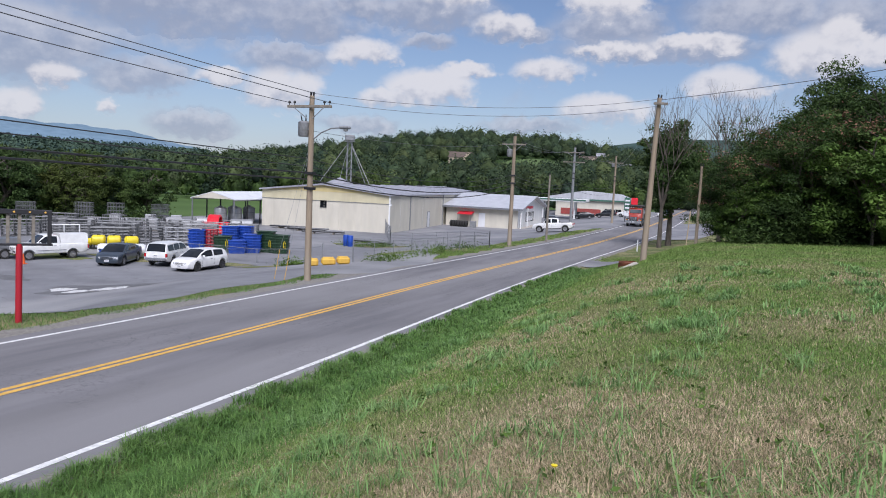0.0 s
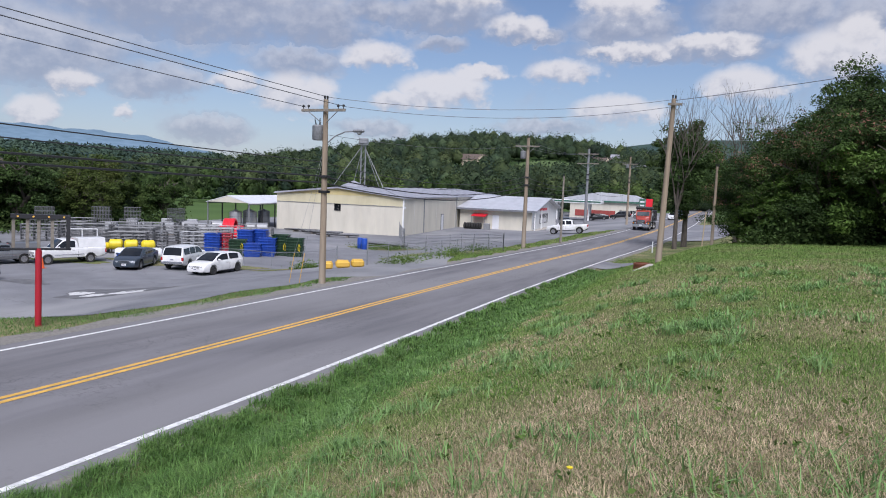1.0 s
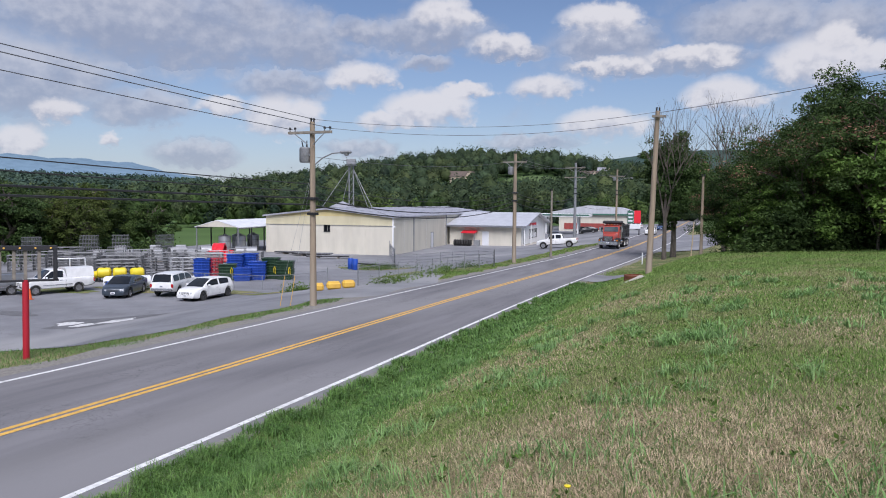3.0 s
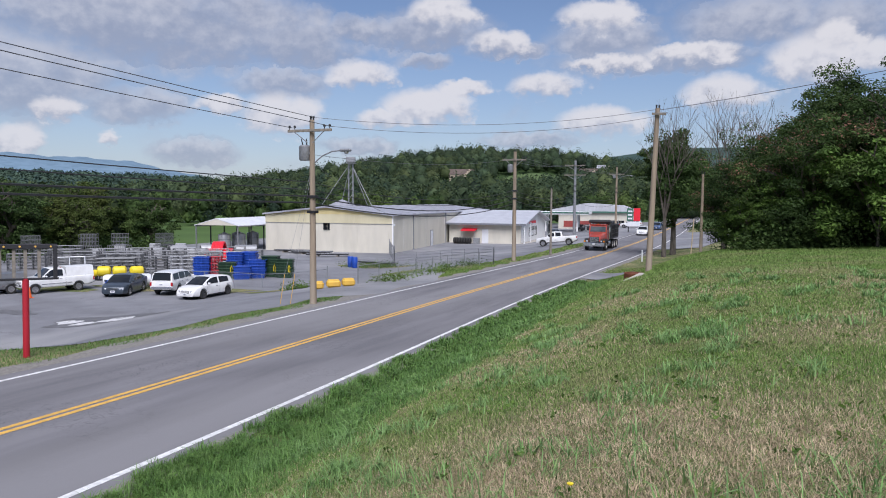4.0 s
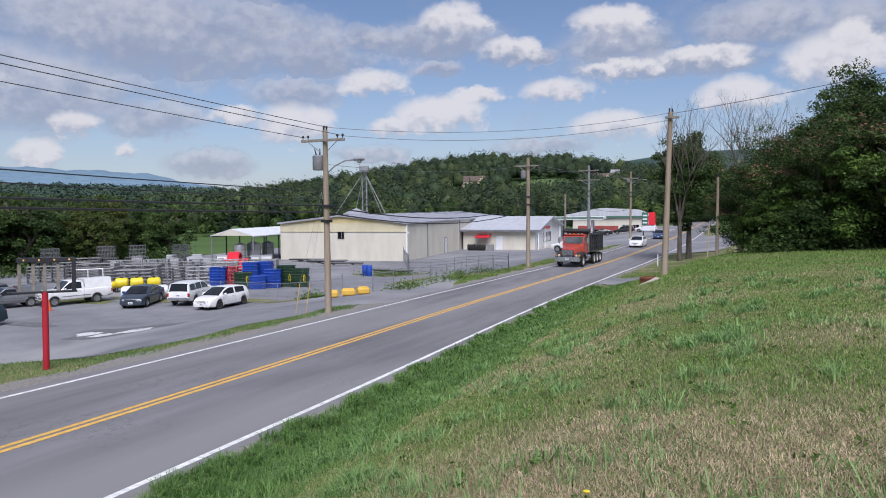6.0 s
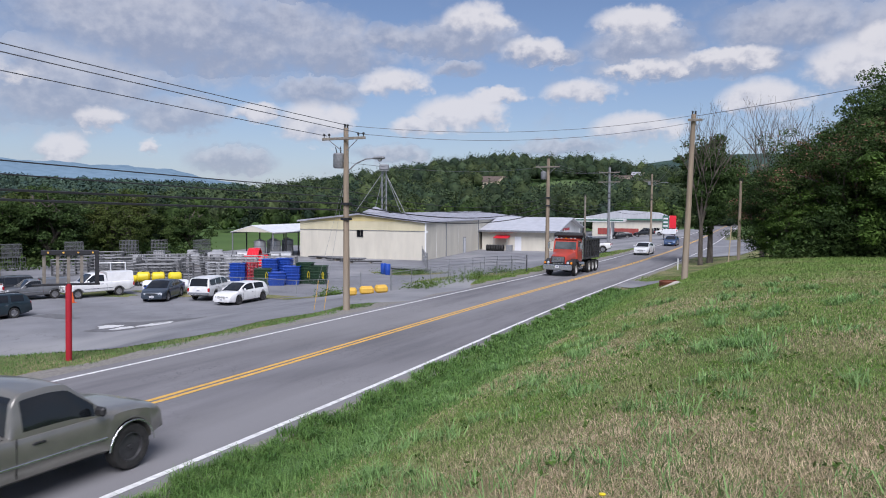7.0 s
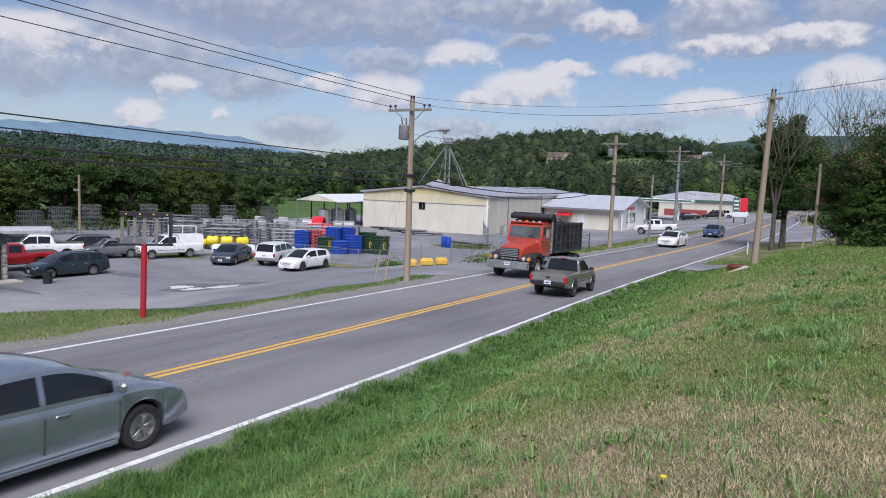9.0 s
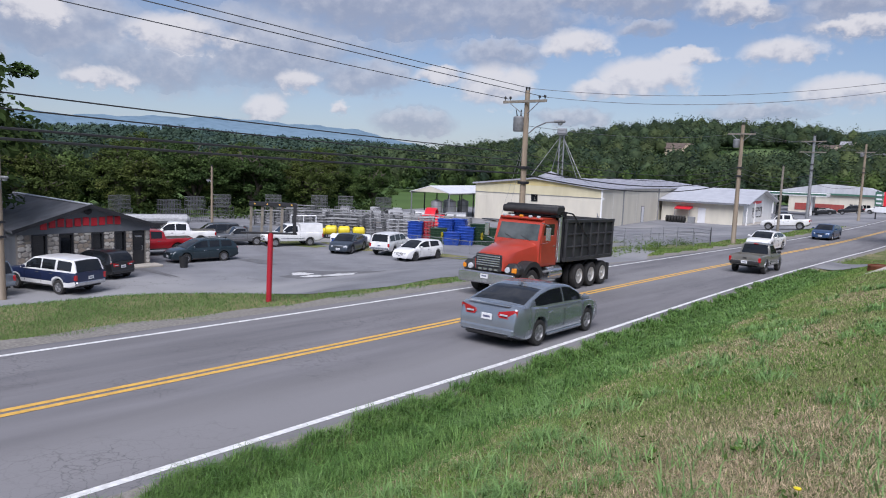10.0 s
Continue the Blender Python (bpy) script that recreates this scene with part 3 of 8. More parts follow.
def scatter_hill():
    rnd = np.random.RandomState(11)
    x, y = rnd.uniform(-470, 190, 9000), rnd.uniform(255, 660, 9000)
    keep = np.ones(len(x), bool)
    for cx, cy, rx, ry in ((-110, 432, 24, 58), (-152, 388, 17, 46), (-88, 462, 15, 36), (-84, 500, 14, 40), (-300, 330, 80, 18)):
        keep &= ((x - cx) / rx) ** 2 + ((y - cy) / ry) ** 2 > 1
    # trees only where they can stand singly
    x, y = x[keep], y[keep]
    cell = {}
    cs = []
    for a, b in zip(x, y):
        k = (int(a // 7.5), int(b // 7.5))
        if k in cell:
            continue
        cell[k] = 1
        cs.append((a, b))
    c = np.array(cs)
    r = rnd.uniform(3.2, 6.2, len(c))
    h = r * rnd.uniform(0.9, 1.5, len(c))
    centres = np.column_stack([c, hill_z(c[:, 0], c[:, 1]) + h * 0.95])
    woods("hill_woods", centres, np.column_stack([r, r, h]), 115, 0.62, M["leaf_far"], "dense green summer woods on the hill", 12)


scatter_hill()


def scatter_ridge():
    rnd = np.random.RandomState(17)
    n = 2200
    a, q = rnd.uniform(40, 84, n), rnd.uniform(0.83, 1.01, n)
    z = np.interp(a, *zip(*WEST)) * np.interp(q, (0.8, 0.9, 1.0), (-0.15, 0.45, 1.0))
    a = np.radians(a)
    r = rnd.uniform(6, 11, n)
    # the crowns take the same haze-tinted base colours as the ridge
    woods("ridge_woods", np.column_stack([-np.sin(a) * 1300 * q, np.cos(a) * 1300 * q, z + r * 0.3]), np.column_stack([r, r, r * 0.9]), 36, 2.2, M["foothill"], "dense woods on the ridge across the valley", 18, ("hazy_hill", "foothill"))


scatter_ridge()


def belt(name, line, n, depth, hmin, hmax, mat, seed, label, per=70, size=0.9, zoff=-2.8):
    """A belt of trees along a line of plan points."""
    rnd = np.random.RandomState(seed)
    line = np.asarray(line, float)
    t = np.sort(rnd.uniform(0, len(line) - 1, n))
    i = np.minimum(t.astype(int), len(line) - 2)
    p = line[i] + (line[i + 1] - line[i]) * (t - i)[:, None] + rnd.uniform(-depth, depth, (n, 2))
    h = rnd.uniform(hmin, hmax, n)
    r = h * rnd.uniform(0.26, 0.4, n)
    low = np.column_stack([p, zoff + h * 0.32])
    top = np.column_stack([p + rnd.uniform(-1, 1, (n, 2)), zoff + h * 0.68])
    c = np.concatenate([low, top])
    rr = np.concatenate([np.column_stack([r, r, h * 0.34]), np.column_stack([r * 0.85, r * 0.85, h * 0.36])])
    return woods(name, c, rr, per, size, mat, label, seed + 1)


belt("tree_belt_field", [(-300, 120), (-235, 150), (-150, 155), (-110, 190), (-60, 235), (10, 265), (80, 300)], 190, 9, 8, 11.5, M["leaf_far"], 21, "belt of mature green trees beyond the field", 170, 0.48)
belt("tree_belt_creek", [(-190, 118), (-130, 140), (-95, 165), (-50, 195), (-20, 215)], 70, 6, 6, 9.5, M["leaf"], 23, "lower green trees along the field edge", 160, 0.4)
belt("tree_belt_town", [(-60, 260), (-40, 300), (0, 330), (60, 300)], 60, 12, 9, 14, M["leaf_far"], 25, "green trees behind the filling station", 150, 0.5)


belt("yard_wood", [(-72, -4), (-84, 12), (-92, 34), (-97, 58), (-92, 76), (-86, 84)], 90, 4, 6.5, 8.8, M["leaf"], 27, "dense dark green trees behind the yard", 300, 0.26, LOT)
belt("tree_belt_west", [(-470, 40), (-400, 130), (-330, 190), (-260, 235), (-180, 260)], 170, 14, 9, 13, M["leaf_far"], 29, "tall green trees across the valley", 140, 0.65, -4)


def make_tree(name, h, r, seed, leaf, label, trunk_r=0.3, clear=0.25, leaves=9000, size=0.16, extra=None, lean=0.0, flat=0.0, skirt=0.0, clump=1.0, levels=4):
    """A tree: tapered trunk, forking limbs, leaves in many small clusters round the twig ends."""
    rnd = np.random.RandomState(seed)
    root = thing(name, label, "tree")
    g = Geo()
    tips = []

    def grow(p, d, ln, rad, level):
        q = p + d * ln
        g.tube(p, q, rad, rad * 0.68, 7 if level < 2 else 5, False)
        if level >= 1:
            tips.append((p + d * ln * 0.6, ln))
            tips.append((q, ln))
        if level >= levels or rad < 0.006:
            return
        k = 3 if level < 3 else 2
        a0 = rnd.uniform(0, 6.28)
        for j in range(k):
            a = a0 + j * 6.28 / k + rnd.uniform(-0.5, 0.5)
            side = Vector((math.cos(a), math.sin(a), 0))
            w = rnd.uniform(0.55, 0.95) if level else rnd.uniform(0.45, 0.8)
            nd = (d * (1 - flat * 0.5) + side * w + Vector((0, 0, 0.12 - 0.25 * flat))).normalized()
            grow(q, nd, ln * rnd.uniform(0.62, 0.82), rad * rnd.uniform(0.5, 0.66), level + 1)
        if level == 0:
            grow(q, (d + Vector((rnd.uniform(-0.15, 0.15), rnd.uniform(-0.15, 0.15), 0))).normalized(), ln * 0.8, rad * 0.66, 1)

    grow(Vector((0, 0, -0.3)), Vector((lean, 0, 1)).normalized(), h * clear + 0.3, trunk_r, 0)
    T = np.array([t[0][:] for t in tips])
    top = T[:, 2].max()
    zs = (T[:, 2] - h * clear) / max(top - h * clear, 0.1)
    T[:, 2] = h * clear + zs * (h * 0.93 - h * clear)
    rad = np.hypot(T[:, 0], T[:, 1]).max()
    sc = r * 0.9 / rad
    for i, p in enumerate(g.v):
        zz_ = h * clear + (p[2] - h * clear) / max(top - h * clear, 0.1) * (h * 0.93 - h * clear) if p[2] > h * clear else p[2]
        f = sc if p[2] > h * clear else 1.0
        k = ease(h * clear, h * clear + 1.0, p[2])
        f = 1 + (sc - 1) * float(k)
        g.v[i] = (p[0] * f, p[1] * f, zz_)
    T[:, :2] *= sc
    part("trunk", g, M["bark"], root, "rough brown bark", 60)
    if leaves:
        # layered clumps: some at the twig ends, the rest over the crown's uneven shell
        k = int(70 + 60 * skirt)
        d = rnd.normal(size=(k, 3))
        d /= np.linalg.norm(d, axis=1)[:, None]
        zc, zh = (h * (0.5 + clear * 0.5), h * (0.5 - clear * 0.5)) if not skirt else (h * 0.5, h * 0.5)
        shell = d * np.array([r, r, zh]) * rnd.uniform(0.45, 1.0, (k, 1)) ** 0.7 * (1 + 0.25 * np.sin(d[:, :1] * 4 + seed) * np.sin(d[:, 1:2] * 5 + seed)) + np.array([0, 0, zc])
        c0 = np.concatenate([T[rnd.permutation(len(T))[:90]], shell])
        rad0 = rnd.uniform(0.11, 0.24, len(c0)) * r * clump
        i = rnd.randint(0, len(c0), leaves)
        off = rnd.normal(size=(leaves, 3))
        off *= (rnd.uniform(0.2, 1.0, leaves) ** 0.5 * rad0[i] / np.linalg.norm(off, axis=1))[:, None]
        off[:, 2] *= 0.5
        off[:, 2] -= 0.25 * np.hypot(off[:, 0], off[:, 1])
        p = c0[i] + off
        keep = p[:, 2] > 0.25
        nrm = off * 0.6 + np.array([0, 0, 1.0]) * r * 0.12
        nrm /= np.linalg.norm(nrm, axis=1)[:, None] + 1e-9
        V, F = leaf_tris(rnd, p[keep], nrm[keep], size, 0.45)
        idx = None
        mats = [M[leaf]]
        if extra:
            z = p[keep][:, 2]
            o = np.linalg.norm(off[keep], axis=1)
            pick = (rnd.uniform(size=len(z)) < 0.42) & (off[keep][:, 2] > -0.1) & (i[keep] % 2 == 0) & (z > h * 0.35)
            idx = np.where(pick, 1, 0)
            mats.append(M[extra])
        part("crown", raw_mesh("crown", V, F, mats, idx), None, root)
    return root


def place(ob, x, y, rz=0.0, s=1.0, dz=0.0, z=None):
    ob.matrix_basis = pose(x, y, (gz(x, y) if z is None else z) + dz, 0, 0, rz) @ Matrix.Diagonal((s, s, s, 1))
    return ob


def again(ob, x, y, rz, s=1.0, dz=0.0):
    c = copy_thing(ob, Matrix.Identity(4))
    return place(c, x, y, rz, s, dz)


WOOD = "trees of the thicket"
bushy = make_tree("thicket_tree", 10.6, 3.9, 31, "leaf", "dense dark green broadleaf tree in a roadside thicket", 0.22, 0.16, 44000, 0.09, skirt=1.0, clump=1.3)
mimosa = make_tree("mimosa_tree", 10.0, 5.6, 33, "leaf", "silk tree with feathery leaves and faded pink blossom", 0.2, 0.2, 36000, 0.085, "blossom", 0.1, 0.35, skirt=0.4)
sumac = make_tree("young_tree", 6.5, 3.4, 35, "leaf_bright", "bright green young tree at the edge of the thicket", 0.1, 0.12, 18000, 0.105, skirt=0.4)
place(bushy, 7.0, 49, 10, 0.9)
place(mimosa, 4.4, 51, 40, 0.86)
place(sumac, 8.2, 43, 0)
for ob in (bushy, mimosa, sumac):
    ob["group"] = WOOD
for x, y, rz, s in ((11, 50, 80, 1.02), (15, 47, 150, 1.05), (19, 52, 200, 1.2), (8.6, 57, 30, 1.15), (4.6, 60, 100, 0.8), (24, 50, 310, 1.2), (5.6, 54, 220, 0.8), (9.0, 47.5, 330, 0.82), (13.0, 50.5, 45, 0.9), (5.0, 49.5, 250, 0.72), (3.2, 52.5, 300, 0.62)):
    again(bushy, x, y, rz, s)
for x, y, rz, s in ((5.6, 45.5, 120, 0.8), (2.6, 55, 200, 0.72), (1.7, 49, 20, 0.66), (0.9, 53, 160, 0.58), (9.6, 46.5, 290, 1.0)):
    again(mimosa, x, y, rz, s)
for x, y, rz, s in ((12.0, 43.5, 70, 1.05), (15.5, 42.5, 200, 1.0), (10, 43.5, 10, 0.5), (18, 42, 10, 0.9), (4.0, 46.5, 250, 0.7), (2.0, 46.0, 190, 0.5), (1.2, 47.5, 60, 0.42)):
    again(sumac, x, y, rz, s)
locust = make_tree("locust_tree", 12.6, 3.7, 57, "leaf", "tall roadside tree with a bare trunk and dark green crown", 0.34, 0.24, 36000, 0.14, clump=1.7)
place(locust, -3.9, 75, 0)
dead = make_tree("dead_tree", 16.0, 4.2, 39, "leaf", "leafless grey dead tree standing above the thicket", 0.24, 0.22, 0, levels=6)
place(dead, 0.8, 66, 0)
again(dead, -4.6, 72, 100, 1.08)
again(dead, 3.0, 62, 200, 0.9)
big = make_tree("woodlot_tree", 9.0, 5.0, 41, "leaf_yellow", "full green broadleaf tree at the edge of the yard", 0.3, 0.14, 24000, 0.155, skirt=1.0)
dark = make_tree("woodlot_tree", 9.3, 5.1, 43, "leaf", "full dark green broadleaf tree at the edge of the yard", 0.3, 0.14, 24000, 0.155, skirt=1.0)
place(big, -81.9, 71.6, 0)
place(dark, -86.8, 78.1, 0)
YARD = "trees behind the yard"
for ob in (big, dark):
    ob["group"] = YARD
for i, (x, y, s) in enumerate(((-91.1, 62.9, 1.0), (-91.1, 52.1, 1.05), (-86.8, 43.4, 0.95), (-99.8, 71.6, 1.1), (-84.6, 57.5, 0.9), (-78.1, 41.2, 0.8), (-91.1, 32.5, 1.05), (-82.5, 21.7, 1.05), (-86.8, 8.7, 1.1), (-76.0, 2.2, 1.1), (-69.4, 26.0, 0.85), (-73.8, 13.0, 0.95), (-65.1, -6.5, 1.1), (-99.8, 86.8, 1.0), (-95.5, 23.9, 1.1), (-76.0, 78.1, 0.72), (-102.0, 54.2, 1.15), (-49.0, 10.0, 1.75), (-56.4, 8.7, 0.95), (-77.0, 56.0, 0.95), (-75.0, 63.5, 0.82), (-79.0, 49.0, 1.0))):
    again((big, dark)[i % 2 if i not in (5, 10, 11, 7) else 0], x, y, i * 67, s)


# ---- vehicles ----
M["glass"] = surf("dark_window_glass", (0.008, 0.010, 0.012), (0.012, 0.014, 0.017), 2.0, 0.05, 0, spec=0.55)
# uneven grey in the base colour imitates sky light on the truck's windscreen
M["windscreen"] = surf("windscreen_glass_sky_sheen", (0.04, 0.05, 0.05), (0.09, 0.105, 0.105), 1.4, 0.05, 0, spec=1.0)
M["chrome"] = surf("chrome", (0.62, 0.63, 0.65), (0.52, 0.53, 0.55), 4.0, 0.22, 0.9)
M["alloy"] = surf("alloy_wheel", (0.38, 0.38, 0.39), (0.26, 0.26, 0.27), 8.0, 0.4, 0.7)
M["steelwheel"] = surf("black_steel_wheel", (0.03, 0.03, 0.033), (0.05, 0.05, 0.052), 8.0, 0.5)
M["white_rim"] = surf("pale_steel_wheel", (0.52, 0.52, 0.50), (0.38, 0.37, 0.35), 8.0, 0.5, 0.2)
M["tyre"] = surf("tyre_rubber", (0.016, 0.016, 0.016), (0.034, 0.032, 0.03), 10.0, 0.85, 0, 0.3, 60)
M["under"] = surf("dark_underbody", (0.012, 0.012, 0.012), (0.02, 0.02, 0.02), 5.0, 0.9)
M["trim"] = surf("black_plastic_trim", (0.014, 0.014, 0.015), (0.022, 0.022, 0.023), 6.0, 0.55)
M["redlamp"] = surf("red_tail_lamp", (0.45, 0.01, 0.015), (0.30, 0.008, 0.01), 6.0, 0.15, coat=0.8)
M["headlamp"] = surf("clear_headlamp", (0.62, 0.64, 0.66), (0.45, 0.47, 0.5), 12.0, 0.12, 0.3, coat=0.8)
M["amber"] = surf("amber_lamp", (0.75, 0.26, 0.02), (0.6, 0.2, 0.02), 8.0, 0.2)
M["plate"] = surf("number_plate", (0.68, 0.69, 0.7), (0.6, 0.61, 0.62), 20.0, 0.5)
M["plate_bar"] = surf("plate_bar", (0.12, 0.13, 0.2), (0.1, 0.1, 0.16), 20.0, 0.5)
for key, c, mt, rg in (("p_silver", (0.29, 0.33, 0.375), 0.65, 0.2), ("p_pewter", (0.25, 0.24, 0.215), 0.5, 0.28), ("p_white", (0.76, 0.76, 0.75), 0.0, 0.35), ("p_navy", (0.018, 0.028, 0.075), 0.2, 0.3),
                       ("p_green", (0.018, 0.034, 0.044), 0.2, 0.3), ("p_black", (0.012, 0.013, 0.015), 0.1, 0.28), ("p_red", (0.36, 0.012, 0.018), 0.1, 0.3), ("p_slate", (0.045, 0.06, 0.08), 0.3, 0.32),
                       ("p_grey", (0.20, 0.205, 0.21), 0.5, 0.35), ("p_blue", (0.03, 0.07, 0.16), 0.3, 0.3), ("p_maroon", (0.12, 0.015, 0.02), 0.2, 0.35), ("p_orange", (0.40, 0.045, 0.024), 0.0, 0.35)):
    M[key] = paint("paint_" + key[2:], c, mt, rg)

CARS = {
    "sedan": dict(W=1.86, axle=1.415, R=0.335, zb=0.2, crown=0.025, ends=(-2.53, 2.36),
                  top=[(-2.53, 0.66), (-2.50, 0.92), (-2.44, 1.04), (-2.25, 1.075), (-1.75, 1.06), (-1.2, 1.0), (0, 0.97), (0.9, 0.97), (1.2, 0.965), (1.7, 0.91), (2.1, 0.82), (2.28, 0.72), (2.36, 0.52)],
                  roof=[(-2.1, 1.06), (-1.75, 1.19), (-1.2, 1.36), (-0.7, 1.435), (-0.2, 1.455), (0.15, 1.445), (0.42, 1.4), (0.75, 1.265), (1.28, 0.965)], ws=0.4, rw=-1.0, sides=[(-1.62, -1.12), (-1.06, -0.12), (-0.04, 0.98)]),
    "hatch": dict(W=1.76, axle=1.29, R=0.32, zb=0.2, crown=0.025, ends=(-2.03, 2.17),
                  top=[(-2.03, 0.55), (-2.0, 0.85), (-1.96, 0.98), (-1.7, 0.97), (0, 0.94), (0.9, 0.95), (1.15, 0.95), (1.6, 0.9), (1.95, 0.8), (2.1, 0.68), (2.17, 0.5)],
                  roof=[(-1.97, 0.97), (-1.75, 1.3), (-1.5, 1.41), (-0.8, 1.475), (0, 1.475), (0.3, 1.44), (0.7, 1.27), (1.25, 0.95)], ws=0.32, rw=-1.6, sides=[(-1.45, -0.4), (-0.3, 0.85)]),
    "wagon": dict(W=1.74, axle=1.31, R=0.32, zb=0.22, crown=0.02, ends=(-2.42, 2.25),
                  top=[(-2.42, 0.55), (-2.4, 0.9), (-2.34, 1.0), (-1.7, 0.98), (0, 0.95), (0.9, 0.96), (1.15, 0.96), (1.7, 0.9), (2.05, 0.82), (2.2, 0.7), (2.25, 0.5)],
                  roof=[(-2.32, 1.0), (-2.1, 1.33), (-1.85, 1.45), (-0.8, 1.5), (0, 1.5), (0.3, 1.46), (0.7, 1.28), (1.28, 0.96)], ws=0.32, rw=-1.95, sides=[(-1.9, -1.15), (-1.05, -0.3), (-0.2, 0.85)]),
    "suv": dict(W=1.76, axle=1.36, R=0.36, zb=0.34, crown=0.02, ends=(-2.42, 2.2),
                top=[(-2.42, 0.7), (-2.4, 1.05), (-2.36, 1.1), (0, 1.09), (1.0, 1.09), (1.2, 1.08), (1.9, 1.02), (2.12, 0.95), (2.2, 0.68)],
                roof=[(-2.36, 1.1), (-2.2, 1.55), (-2.05, 1.65), (-1, 1.69), (0, 1.68), (0.3, 1.63), (1.08, 1.09)], ws=0.34, rw=-2.1, sides=[(-2.1, -1.25), (-1.15, -0.35), (-0.25, 0.7)]),
    "pickup": dict(W=1.74, axle=1.375, R=0.345, zb=0.38, crown=0.03, ends=(-2.46, 2.14), bed=(-2.4, -0.68),
                   top=[(-2.46, 0.72), (-2.45, 1.0), (-2.42, 1.04), (-0.66, 1.03), (-0.5, 1.02), (0, 1.02), (0.8, 1.02), (1.05, 1.03), (1.7, 0.98), (1.98, 0.92), (2.09, 0.84), (2.14, 0.62)],
                   roof=[(-0.62, 1.02), (-0.52, 1.45), (-0.42, 1.57), (0, 1.6), (0.32, 1.57), (0.95, 1.02)], ws=0.36, rw=-0.47, sides=[(-0.42, 0.72)]),
    "crew": dict(W=1.95, axle=1.8, R=0.4, zb=0.46, crown=0.03, ends=(-2.95, 2.75), bed=(-2.88, -1.12),
                 top=[(-2.95, 0.85), (-2.94, 1.2), (-2.9, 1.26), (-1.1, 1.25), (-0.9, 1.22), (0, 1.22), (1.1, 1.24), (1.4, 1.24), (2.2, 1.18), (2.6, 1.1), (2.71, 0.98), (2.75, 0.7)],
                 roof=[(-1.02, 1.22), (-0.9, 1.72), (-0.75, 1.85), (0, 1.9), (0.6, 1.86), (1.3, 1.23)], ws=0.66, rw=-0.84, sides=[(-0.72, 0.02), (0.12, 1.02)]),
}
WHEELS = {}


def make_wheel(parent, x, y, R, width, rim, style, k=0.64):
    key = (round(R, 3), round(width, 3), rim, style)
    if key not in WHEELS:
        w = width / 2
        t = Geo().lathe([(R * k, -w * 0.8), (R * 0.82, -w), (R * 0.95, -w * 0.93), (R, -w * 0.6), (R, w * 0.6), (R * 0.95, w * 0.93), (R * 0.82, w), (R * k, w * 0.8)], 28, "X")
        g = Geo().lathe([(R * k, -w * 0.8), (R * k, w * 0.82), (R * k * 0.92, w * 0.84), (R * k * 0.86, w * 0.45), (R * k * 0.3, w * (0.3 if style != "steel" else 0.55)), (0.001, w * 0.5)], 24, "X")
        if style == "spoke":
            for i in range(5):
                for d in (-0.13, 0.13):
                    a = i * 2 * math.pi / 5 + d
                    m = Matrix.Rotation(a, 4, "X")
                    g.box((w * 0.66, 0, R * k * 0.52), (w * 0.3, R * 0.085, R * k * 0.84), m=m, bev=0.006)
        for i in range(5):
            a = i * 2 * math.pi / 5
            g.tube((w * 0.4, 0.18 * R * math.cos(a), 0.18 * R * math.sin(a)), (w * 0.68, 0.18 * R * math.cos(a), 0.18 * R * math.sin(a)), R * 0.03, None, 6)
        g.tube((w * 0.3, 0, 0), (w * 0.75, 0, 0), R * 0.12, R * 0.1, 12)
        WHEELS[key] = (t.mesh("tyre", M["tyre"], 40), g.mesh("rim", M[rim], 40))
    e = new("wheel")
    e.empty_display_size = 0.1
    e.parent = parent
    e.matrix_basis = pose(x, y, R, 0, 0, 0 if x > 0 else 180)
    part("tyre", WHEELS[key][0], None, e)
    part("rim", WHEELS[key][1], None, e)
    return e


